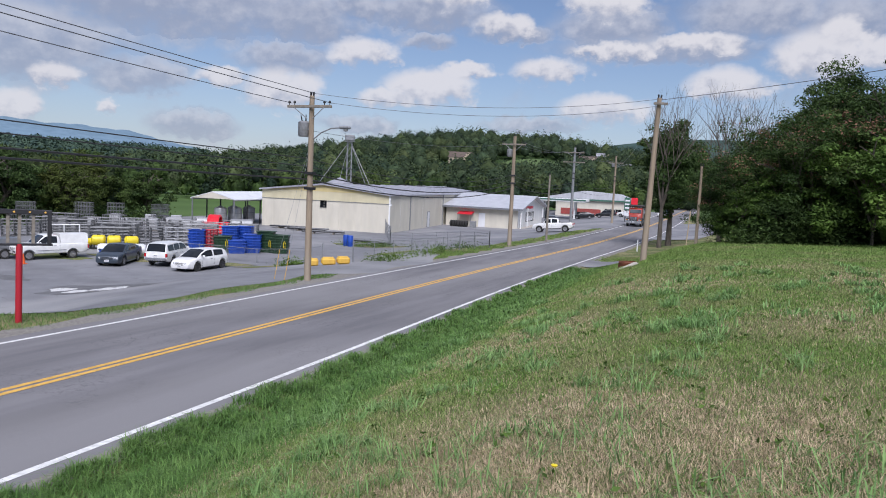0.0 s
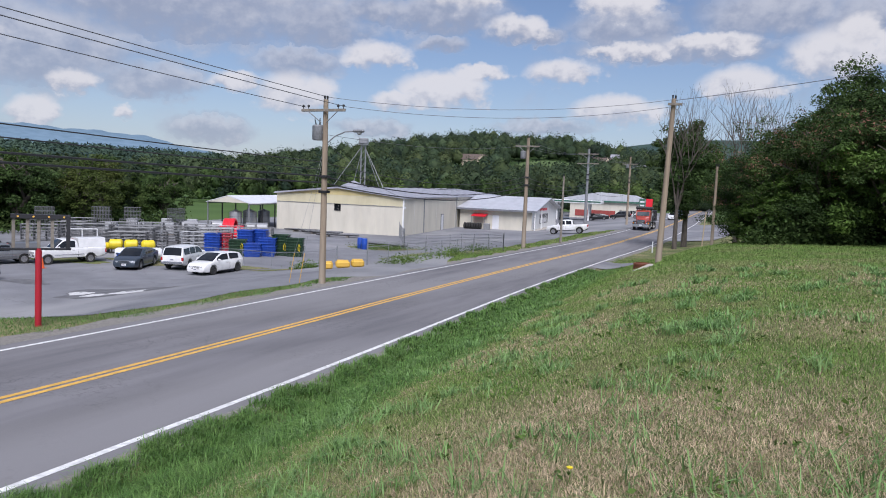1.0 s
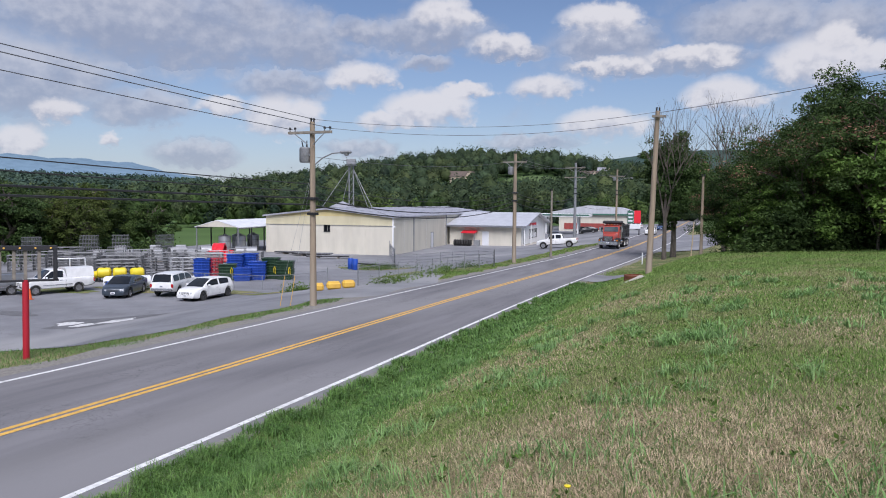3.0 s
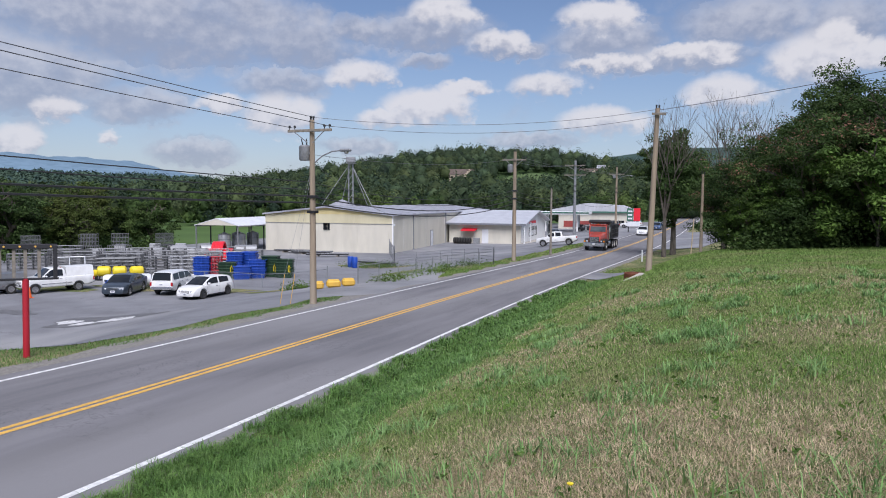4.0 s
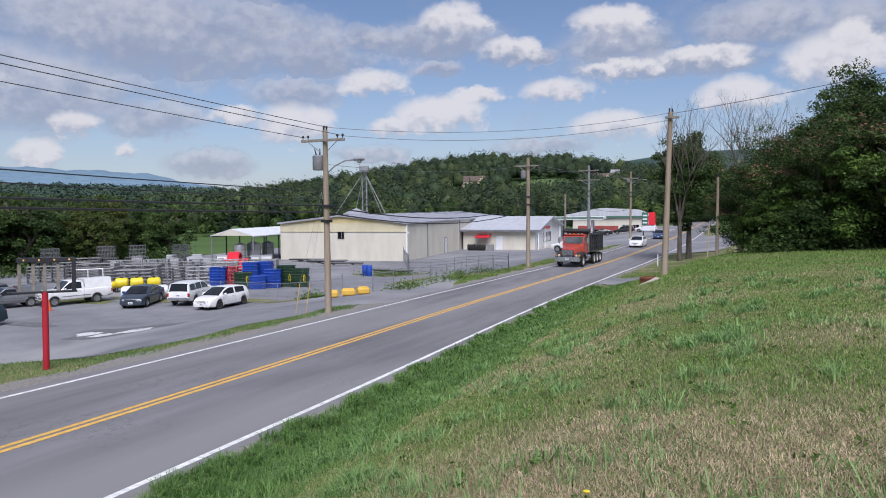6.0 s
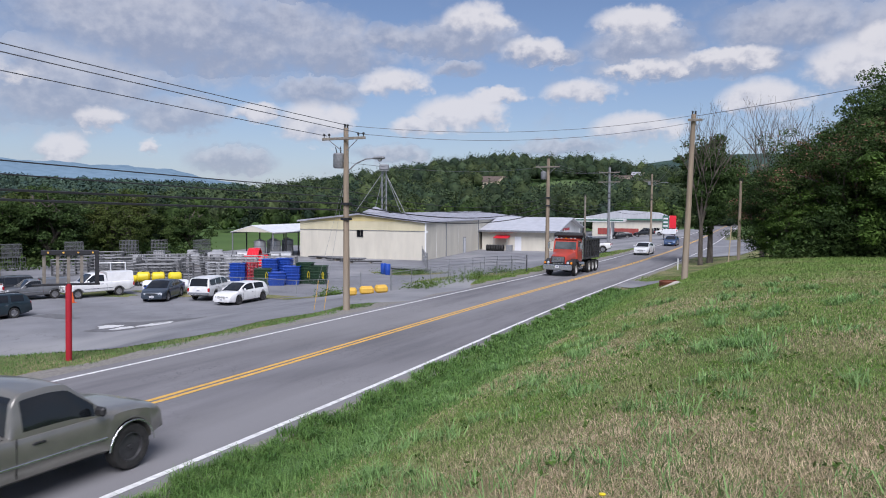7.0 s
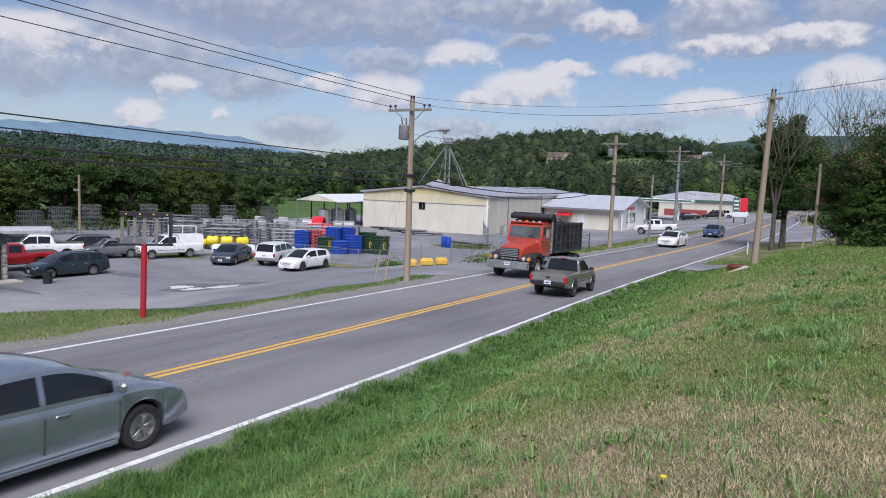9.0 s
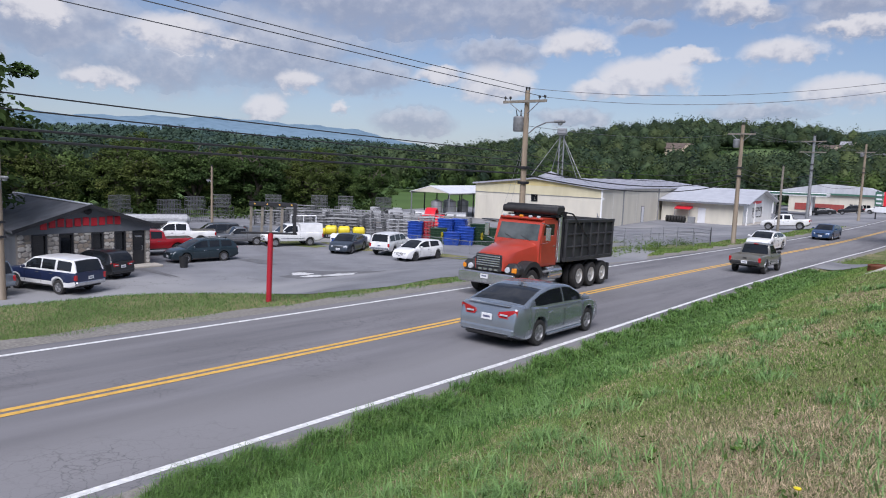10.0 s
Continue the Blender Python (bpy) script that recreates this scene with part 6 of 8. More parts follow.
def make_shed():
    a = 95.0
    b = thing("open_shed", "open-sided metal canopy shed with a white gable roof", "shed", pose(-60.7, 73.4, LOT, 0, 0, a) @ SIZE)
    L, w, e, p = 12.0, 2.9, 3.2, 4.05
    part("roof", Geo().prism(roof_slab([(-w - 0.2, e), (0, p), (w + 0.2, e)], 0.08), 0, L, "X"), M["white_roof"], b, "white metal roof")
    part("gable", Geo().prism([(-w - 0.1, e), (w + 0.1, e), (0, p - 0.08)], 0.02, 0.08, "X"), M["cream_wall"], b, "pale gable panel")
    for i in range(5):
        for s in (1, -1):
            part("post", Geo().box((0.15 + i * (L - 0.3) / 4, s * w, e / 2), (0.12, 0.12, e)), M["galv" if i == 0 else "dark_steel"], b)
    part("beam", Geo().box((L / 2, w, e - 0.1), (L, 0.08, 0.2)).box((L / 2, -w, e - 0.1), (L, 0.08, 0.2)), M["galv"], b)
    for i, (x, y) in enumerate(((2.0, 0.2), (3.6, -0.9), (5.2, 0.4), (6.8, -0.8))):
        t = thing("steel_tank", "upright stainless steel tank under the shed", "tank", b.matrix_basis @ pose(x, y, 0.02), "tanks under the shed")
        part("shell", Geo().lathe([(0.001, 2.2), (0.3, 2.15), (0.72, 1.98), (0.75, 1.9), (0.75, 0.12), (0.7, 0.0), (0.001, 0.0)], 24), M["steel_tank"], t, "", 35)
        part("band", Geo().lathe([(0.765, 0.65), (0.765, 0.72)], 24).lathe([(0.765, 1.35), (0.765, 1.42)], 24), M["galv"], t)
        part("lid", Geo().lathe([(0.001, 2.28), (0.2, 2.26), (0.22, 2.15)], 16), M["galv"], t)


make_shed()


def make_grain_leg():
    b = thing("grain_elevator_leg", "grey steel grain elevator tower with sloping spouts", "tower", pose(-60.5, 109.2, LOT, 0, 0, 20) @ SIZE)
    h = 12.6
    for x in (-0.35, 0.35):
        for y in (-0.35, 0.35):
            part("post", Geo().tube((x, y, 0), (x, y, h), 0.06, None, 5), M["galv"], b)
    for i in range(12):
        z = i * h / 12
        part("brace", Geo().path([(-0.35, -0.35, z), (0.35, -0.35, z + h / 12)], 0.03, 4).path([(0.35, -0.35, z), (0.35, 0.35, z + h / 12)], 0.03, 4), M["galv"], b)
    part("head", Geo().box((0, 0, h + 0.3), (1.5, 0.9, 0.9), bev=0.1).box((0, 0, h - 0.3), (1.7, 1.7, 0.06)), M["galv"], b, "grey head housing")
    for x, y in ((-4.6, -1.0), (3.6, -1.6), (2.4, 2.5), (-2.0, 2.2)):
        part("spout", Geo().path([(0, 0, h - 0.2), (x, y, 5.5)], 0.06, 8), M["galv"], b)
    part("hopper_roof", Geo().lathe([(0.05, 6.4), (2.2, 5.5), (2.2, 0.0)], 16, "Z", (-1.6, 1.0, 0)), M["roof_metal"], b, "low round bin beneath the tower")


make_grain_leg()


def make_house(x, y, z, rz, w, d, wall, roof, label):
    b = thing("house", label, "house", pose(x, y, z, 0, 0, rz))
    part("wall", Geo().box((0, 0, 0.0), (w, d, 10)), M[wall], b)
    part("roof", Geo().prism([(-d / 2 - 0.5, 4.9), (d / 2 + 0.5, 4.9), (0, 8.6)], -w / 2 - 0.4, w / 2 + 0.4, "X"), M[roof], b)
    gb = part("gable_wing", Geo().prism([(w * 0.12, -2), (w * 0.5, -2), (w * 0.5, 5.2), (w * 0.31, 8.4), (w * 0.12, 5.2)], -d / 2 - 2.2, 0, "Y"), M[wall], b)
    for i in range(3):
        part("window", Geo().box((-w * 0.38 + i * w * 0.17, -d / 2 - 0.02, 3.2), (1.1, 0.08, 1.5)), M["glass"], b)
    part("window", Geo().box((w * 0.31, -d / 2 - 2.22, 3.3), (1.6, 0.08, 1.8)), M["glass"], gb)


for a in ((-155, 428, 15.4, 20, 16, 9, "tan_brick", "brown_roof", "tan brick house with steep gables on the hillside"), (-82, 486, 17.5, 10, 12, 8, "tan_brick", "brown_roof", "brown-roofed house on the hillside"),
          (-77, 530, 22, 0, 12, 8, "tan_brick", "roof_metal", "white house on the hillside"), (-68, 565, 24.5, -10, 12, 8, "white_metal", "roof_metal", "white house high on the hillside")):
    make_house(*a)
for x, y, r1, r2, sl in ((-110, 440, 23, 42, 0),):
    g = np.array([(x + r1 * math.cos(a) * q, y + r2 * math.sin(a) * q) for q in (0.02, 0.5, 1.0) for a in np.linspace(0, 2 * math.pi, 24, endpoint=False)])
    V = np.column_stack([g, hill_z(g[:, 0], g[:, 1]) + 0.6])
    F = [(q * 24 + i, q * 24 + (i + 1) % 24, q * 24 + 24 + (i + 1) % 24, q * 24 + 24 + i) for q in range(2) for i in range(24)]
    tagged(new("hill_pasture", raw_mesh("hill_pasture", V, F, M["pasture"])), "light green pasture clearing on the hillside", "pasture", kind="structure")


# ---- poles and lines ----
def make_pole(x, y, h, r, label, arms=(), transformer=False, lamp=0.0, lean=0.0, group="utility poles", mat="polewood", pins=True, z=None):
    z = gz(x, y) if z is None else z
    b = thing("utility_pole", label, "utility pole", pose(x, y, z, 0, lean, 0), group)
    part("post", Geo().tube((0, 0, -0.3), (0, 0, h), r, r * 0.68, 14), M[mat], b, "", 40)
    part("top_pin", Geo().tube((-0.06, 0, h), (-0.06, 0, h + 0.18), 0.035, 0.05, 8).tube((0.08, 0, h - 0.05), (0.08, 0, h + 0.16), 0.035, 0.05, 8), M["trim"], b)
    for dz, ln, off in arms:
        a = part("crossarm", Geo().box((off, -r - 0.05, h - dz), (ln, 0.1, 0.12), bev=0.01), M["armwood"], b)
        for s in (1, -1):
            part("brace", Geo().tube((off + s * ln * 0.34, -r - 0.09, h - dz - 0.05), (s * r * 0.8, -r, h - dz - 0.55), 0.022, None, 6), M["galv"], a)
            if pins:
                for q in (0.46, 0.34):
                    part("insulator", Geo().lathe([(0.02, 0), (0.02, 0.08), (0.055, 0.09), (0.06, 0.15), (0.03, 0.19), (0.001, 0.2)], 8, "Z", (off + s * ln * q, -r - 0.05, h - dz + 0.06)), M["trim"], a)
    if transformer:
        t = part("transformer", Geo().lathe([(0.001, 0.72), (0.2, 0.7), (0.26, 0.64), (0.26, 0.05), (0.22, 0.0), (0.001, 0.0)], 18, "Z", (-r - 0.2, -0.05, h - 1.85)), M["galv"], b, "grey transformer can", 40)
        for q in (-0.1, 0.1):
            part("bushing", Geo().tube((-r - 0.2 + q, -0.05, h - 1.15), (-r - 0.24 + q * 1.4, -0.05, h - 0.85), 0.035, 0.02, 6), M["trim"], t)
        part("bracket", Geo().box((-r * 0.5 - 0.03, -0.05, h - 1.5), (0.2, 0.1, 0.08)), M["galv"], t)
    if lamp:
        s = 1 if lamp > 0 else -1
        L = abs(lamp)
        a = part("lamp_arm", Geo().path([(s * r * 0.8, 0, h - 1.95), (s * L * 0.35, 0, h - 1.65), (s * L * 0.7, 0, h - 1.45), (s * L, 0, h - 1.42)], 0.03, 8), M["galv"], b)
        part("lamp_head", Geo().box((s * (L + 0.24), 0, h - 1.41), (0.55, 0.22, 0.13), bev=0.05).lathe([(0.001, -0.17), (0.09, -0.14), (0.11, -0.05)], 12, "Z", (s * (L + 0.28), 0, h - 1.42)), M["galv"], a)
    for dz in (3.5, 4.2):
        if h > 7 and lean == 0:
            part("cable_bracket", Geo().box((0, 0, h - dz), (r * 2 + 0.06, r * 2 + 0.06, 0.12), bev=0.01), M["dark_steel"], b)
    return b


P1, P2, P3, P4, LEAN = (-17.29, 27.57), (-16.9, 60.8), (-18.1, 96.2), (-15.6, 120.3), (-3.13, 37.5)
make_pole(*P1, 8.48, 0.165, "weathered wooden utility pole with crossarm, transformer and street lamp", [(0.5, 2.3, 0)], True, 1.5)
make_pole(*P2, 9.9, 0.2, "weathered wooden utility pole with a crossarm and transformer beside the road", [(0.75, 2.2, 0)], True, 0)
make_pole(*P3, 11.3, 0.22, "tall pale utility pole with two crossarms and insulators", [(0.7, 2.8, 0), (2.0, 3.0, 0)], False, 0, mat="galv")
make_pole(*P4, 11.4, 0.2, "utility pole with crossarm, transformers and street lamp by the filling station", [(1.2, 2.6, 0)], True, 2.2)
make_pole(-15.45, 69.5, 6.8, 0.13, "short dark service pole beside the road", [], False, 0, mat="armwood")
make_pole(*LEAN, 8.4, 0.17, "leaning weathered utility pole on the grass bank", [(0.3, 0.7, 0.1)], False, 0, lean=1.6, pins=False)
make_pole(-0.75, 47.0, 5.0, 0.11, "short plain service pole in front of the thicket", [], False, 0)
make_pole(-61.0, 39.7, 6.2, 0.14, "wooden yard pole with a small lamp", [], False, -0.35)
make_pole(-36.2, 12.3, 7.2, 0.15, "wooden pole with a lamp beside the lot", [], False, 0.45)
make_pole(-17.7, -26.0, 8.8, 0.19, "weathered wooden utility pole with a crossarm", [(0.5, 2.3, 0)])
make_pole(24.0, 16.5, 8.5, 0.19, "weathered wooden utility pole on the hillside", [(0.5, 2.3, 0)])


def wire(a, b, sag, r, mat, name="power_line", label="thin overhead line between the poles"):
    a, b = Vector(a), Vector(b)
    pts = [a.lerp(b, t) - Vector((0, 0, 4 * sag * t * (1 - t))) for t in np.linspace(0, 1, 15)]
    ob = part(name, Geo().path(pts, r, 5), M[mat], None)
    tagged(ob, label, "overhead line", "overhead lines")


def at_pole(p, h, dx=0.0):
    return (p[0] + dx, p[1], gz(*p) + h)


PB = (-17.7, -26.0)
for dx, h1, h0 in ((-1.05, 8.15, 8.5), (0.0, 8.62, 8.95), (1.05, 8.15, 8.5)):
    wire(at_pole(P1, h1, dx), at_pole(PB, h0, dx), 0.35, 0.015, "wirefar")
for dx, h1, h2 in ((0.0, 8.6, 8.35), (1.05, 8.15, 8.0)):
    wire(at_pole(P1, h1, dx), (LEAN[0] + 0.22, LEAN[1], gz(*LEAN) + h2), 0.55, 0.011, "wirefar")
wire((LEAN[0] + 0.23, LEAN[1], gz(*LEAN) + 8.3), (24.0, 16.5, gz(24, 16.5) + 8.2), 0.5, 0.014, "wirefar")
wire((LEAN[0] + 0.23, LEAN[1], gz(*LEAN) + 7.6), at_pole(P4, 9.5), 0.7, 0.012, "wirefar")
for h1, h0, h2, r in ((5.65, 5.85, 6.4, 0.019), (5.3, 5.5, 6.0, 0.019), (5.0, 4.85, 5.6, 0.034), (4.7, 4.7, 5.2, 0.036)):
    wire(at_pole(P1, h1, -0.2), at_pole(PB, h0, -0.2), 0.25, r, "wire", "service_cable", "thick black communication cable between the poles")
    wire(at_pole(P1, h1, -0.2), at_pole(P2, h2, -0.2), 0.85, r * 0.9, "wire", "service_cable", "thick black communication cable between the poles")
for h1, h2, r in ((6.4, 6.6, 0.02), (6.0, 6.2, 0.02), (5.5, 5.6, 0.022)):
    wire(at_pole(P2, h1), at_pole(P3, h2), 0.7, r, "wire", "service_cable", "black cable between the poles")
    wire(at_pole(P3, h2), at_pole(P4, h2 - 0.4), 0.6, r, "wire", "service_cable", "black cable between the poles")
for dx in (-1.0, 0, 1.0):
    wire(at_pole(P2, 9.3, dx), at_pole(P3, 10.8, dx * 1.2), 0.5, 0.012, "wirefar")
    wire(at_pole(P3, 10.8, dx * 1.2), at_pole(P4, 10.4, dx), 0.4, 0.012, "wirefar")
wire(at_pole(P1, 6.9), at_pole(P2, 9.3), 0.5, 0.01, "wirefar")
wire(at_pole(P1, 6.5, 0.1), (-40.0, 87.0, LOT + 5.0), 0.9, 0.012, "wire", "service_cable", "service drop cable to the warehouse")


# ---- parked vehicles ----
LOTCARS = "vehicles parked on the lot"
for kind, nm, lb, cat, col, kw, x, y, hd in (
    ("hatch", "hatchback", "white two-door hatchback with black wheels parked on the lot", "car", "p_white", dict(rim="steelwheel"), -33.6, 39.5, 180),
    ("suv", "suv", "white older sport utility vehicle parked on the lot", "suv", "p_white", dict(dark_bumper=False, chrome=True), -37.3, 40.6, 17),
    ("sedan", "sedan", "dark slate blue sedan parked on the lot", "car", "p_slate", dict(scale=(0.96, 0.97, 0.98)), -40.1, 38.4, 206),
    ("pickup", "pickup_truck", "white pickup with a utility cap parked beside the yard", "pickup", "p_white", dict(scale=(1.1, 1.08, 1.12), cap=True, chrome=True), -45.8, 37.1, 160),
    ("pickup", "pickup_truck", "grey small pickup parked on the lot", "pickup", "p_grey", dict(cap=True, chrome=True, scale=(1, 0.95, 0.92)), -48.4, 33.9, 160),
    ("wagon", "station_wagon", "dark green-black station wagon with roof rails parked on the lot", "car", "p_green", dict(rails=True), -42.2, 26.5, 172),
    ("crew", "pickup_truck", "bright red pickup parked behind the stone shop", "pickup", "p_red", dict(chrome=True, scale=(1, 1, 0.95)), -46.9, 25.3, 166),
    ("crew", "pickup_truck", "white crew-cab pickup parked on the lot", "pickup", "p_white", dict(chrome=True), -50.6, 29.7, 150),
    ("suv", "suv", "dark sport utility vehicle parked on the lot", "suv", "p_black", dict(scale=(1, 0.95, 0.95)), -51.0, 33.2, 152),
    ("sedan", "sedan", "maroon sedan parked in the rear row", "car", "p_maroon", {}, -54.2, 28.6, 150),
    ("crew", "pickup_truck", "white pickup parked in the rear row", "pickup", "p_white", dict(chrome=True), -54.9, 23.3, 150),
    ("suv", "suv", "navy and white full-size sport utility vehicle parked nose to the shop", "suv", "p_navy", dict(scale=(1.08, 1.12, 1.06), lower="p_white", upper="p_white", chrome=True), -37.6, 15.1, 106),
    ("hatch", "crossover", "black compact crossover parked nose to the shop", "car", "p_black", dict(scale=(0.98, 0.95, 1.06)), -40.1, 18.7, 103),
    ("suv", "suv", "silver sport utility vehicle parked nose to the shop", "suv", "p_silver", dict(lower="p_navy"), -39.1, 11.8, 103),
    ("crew", "pickup_truck", "white crew-cab pickup parked by the farm store", "pickup", "p_white", dict(scale=(0.98, 0.92, 0.95), chrome=True), -18.9, 88.6, 96),
    ("sedan", "sedan", "black sedan parked at the filling station", "car", "p_black", {}, -26.6, 156.0, 100),
    ("suv", "suv", "dark sport utility vehicle parked at the filling station", "suv", "p_black", {}, -22.0, 158.5, 95),
    ("suv", "suv", "white sport utility vehicle parked at the filling station", "suv", "p_white", {}, -17.2, 158.0, 85),
    ("sedan", "sedan", "silver sedan parked by the farm store", "car", "p_grey", {}, -28.5, 131.0, 20),
):
    put_car(make_car(kind, nm, lb, cat, col, group=LOTCARS, **kw), x, y, hd)

# ---- lot details ----
def blot(name, x, y, rx, ry, mat, lift, label, seed, cat="stain", turn=0.0):
    rnd = random.Random(seed)
    ph = [rnd.uniform(0, 6.28) for _ in range(4)]
    pts = [(x, y)]
    n = 28
    for q in (0.55, 1.0):
        for i in range(n):
            a = 2 * math.pi * i / n
            k = q * (1 + 0.12 * math.sin(3 * a + ph[0]) + 0.1 * math.sin(5 * a + ph[1]) + 0.06 * math.sin(9 * a + ph[2]))
            u, v = rx * k * math.cos(a), ry * k * math.sin(a)
            pts.append((x + u * math.cos(turn) - v * math.sin(turn), y + u * math.sin(turn) + v * math.cos(turn)))
    V = np.array([(a, b, gz(a, b) + lift) for a, b in pts])
    F = [(0, 1 + i, 1 + (i + 1) % n) for i in range(n)]
    F += [t for i in range(n) for t in ((1 + i, 1 + n + i, 1 + n + (i + 1) % n), (1 + i, 1 + n + (i + 1) % n, 1 + (i + 1) % n))]
    return tagged(new(name, raw_mesh(name, V, F, mat)), label, cat, kind="structure")


blot("damp_patch", -31.82, 28.95, 3.0, 1.9, M["damp"], 0.024, "damp dark patch on the lot's asphalt", 3, turn=0.8)
blot("pale_patch", -33.4, 28.04, 0.68, 0.62, M["patch"], 0.03, "pale rounded patch on the lot", 4, turn=0.8)
blot("pale_patch", -31.97, 27.68, 0.62, 0.6, M["patch"], 0.03, "pale rounded patch on the lot", 5, turn=0.8)
blot("pale_patch", -30.76, 28.9, 0.95, 1.0, M["patch"], 0.03, "pale rounded patch on the lot", 6, turn=0.8)
blot("damp_patch", -39.5, 29.3, 1.68, 0.73, M["damp"], 0.022, "small damp patch on the lot", 7)
blot("damp_patch", -39.7, 21.7, 2.52, 0.32, M["damp"], 0.022, "dark seam stain on the lot", 8)
for i, (x, y, rx, ry) in enumerate(((-41.7, 40.8, 3.6, 1.5), (-47.3, 38.2, 4.0, 1.4), (-34.3, 42.7, 2.6, 1.0), (-29.3, 41.4, 2.6, 0.8), (-32.0, 63.5, 4.2, 1.6), (-23.4, 50.0, 1.4, 3.6), (-19.0, 52.0, 1.0, 4.0))):
    blot("grass_patch", x, y, rx, ry, M["lawn"], 0.03, "weedy grass patch at the edge of the yard", 20 + i, "grass")

# red post with an empty sign frame
rp = thing("sign_frame", "red steel post carrying an empty dark sign frame with wooden slats", "sign", pose(-17.64, 13.39, gz(-17.64, 13.39), 0, 1.2, 54))
part("post", Geo().tube((0, 0, -0.2), (0, 0, 2.2), 0.085, 0.085, 16), M["red_paint"], rp, "red painted steel post", 40)
fr = part("frame", Geo().box((0.05, 0, 3.08), (1.45, 0.12, 0.13), bev=0.01).box((-0.05, 0, 2.18), (1.7, 0.14, 0.06), bev=0.01).box((0.72, 0, 2.63), (0.1, 0.14, 0.95), bev=0.01), M["dark_steel"], rp, "dark steel frame")
for i in range(4):
    part("slat", Geo().box((-0.6 + i * 0.3 + 0.03 * (i % 2), 0.03, 2.62), (0.085, 0.05, 0.86), bev=0.006), M["armwood"], fr)
for i in range(4):
    part("bolt", Geo().tube((-0.5 + i * 0.37, -0.06, 3.08), (-0.5 + i * 0.37, -0.075, 3.08), 0.028, 0.025, 8), M["yellow_line"], fr)
cone = thing("traffic_cone", "orange traffic cone beside the white pickup", "cone", pose(-44.1, 33.9, gz(-44.1, 33.9) + 0.012))
part("base", Geo().box((0, 0, 0.02), (0.38, 0.38, 0.04), bev=0.01), M["orange_plastic"], cone)
part("body", Geo().lathe([(0.15, 0.04), (0.03, 0.75), (0.001, 0.75)], 16), M["orange_plastic"], cone)
bin_ = thing("waste_bin", "grey plastic waste bin on the lot", "bin", pose(-40.1, 24.0, gz(-40.1, 24.0) + 0.012))
part("body", Geo().lathe([(0.001, 0), (0.24, 0), (0.29, 0.7), (0.31, 0.72), (0.27, 0.72), (0.22, 0.05)], 18), M["trim"], bin_)

# concrete headwall and grate in the ditch bank
hw = thing("drain_headwall", "sloping concrete drain headwall with a rusty grate in the bank", "drain", pose(-3.55, 34.5, gz(-3.55, 34.5), 0, 0, 24))
part("apron", Geo().prism([(-0.95, -0.42), (0.35, 0.2), (0.35, 0.05), (-0.95, -0.62)], -0.3, 0.3, "Y"), M["concrete"], hw, "pale concrete apron")
part("kerb", Geo().box((0.42, 0.0, 0.06), (0.16, 0.7, 0.3), bev=0.02), M["concrete"], hw)
dr = thing("drain_cover", "round rusty red drain cover on the bank", "drain", pose(-3.75, 37.0, gz(-3.75, 37.0)))
part("ring", Geo().lathe([(0.001, 0.1), (0.5, 0.1), (0.56, 0.07), (0.58, -0.3)], 24), M["rust"], dr, "", 35)
part("rim", Geo().lathe([(0.46, 0.105), (0.46, 0.14), (0.55, 0.14), (0.575, 0.08)], 24), M["rust"], dr)
for i, (dx, dy) in enumerate(((-18.6, 26.8), (-18.15, 26.95))):
    gw = thing("guy_guard", "yellow plastic guy-wire guard beside the pole", "guy wire", pose(dx, dy, gz(dx, dy)), "guy-wire guards")
    part("guard", Geo().tube((0, 0, -0.1), (0.2, 0.11, 1.4), 0.014, None, 8), M["yellow_line"], gw)
    part("wire", Geo().tube((0.2, 0.11, 1.4), (P1[0] - dx, P1[1] - dy, 6.4), 0.008, None, 4), M["galv"], gw)
mk = thing("marker_post", "thin yellow marker post before the thicket", "post", pose(-1.3, 45.6, gz(-1.3, 45.6)))
part("post", Geo().tube((0, 0, -0.1), (0.12, 0, 2.2), 0.035, None, 8), M["straw"], mk)
dl = thing("delineator", "white roadside delineator post", "post", pose(-6.1, 66.0, gz(-6.1, 66.0)))
part("post", Geo().box((0, 0, 0.5), (0.1, 0.03, 1.1), bev=0.005), M["white_roof"], dl)

# yellow blocks by the fence
for i, (x, y, l) in enumerate(((-22.2, 36.0, 0.62), (-21.45, 36.5, 0.85), (-20.65, 36.9, 0.75))):
    k = thing("yellow_block", "yellow plastic feed tub lying by the fence", "tub", pose(x, y, gz(x, y) + 0.012, 0, 0, 30 + i * 7), "yellow tubs")
    part("body", Geo().box((0, 0, 0.22), (l, 0.6, 0.42), bev=0.1).box((0, 0, 0.43), (l * 0.8, 0.42, 0.08), bev=0.03), M["amber_block"], k)


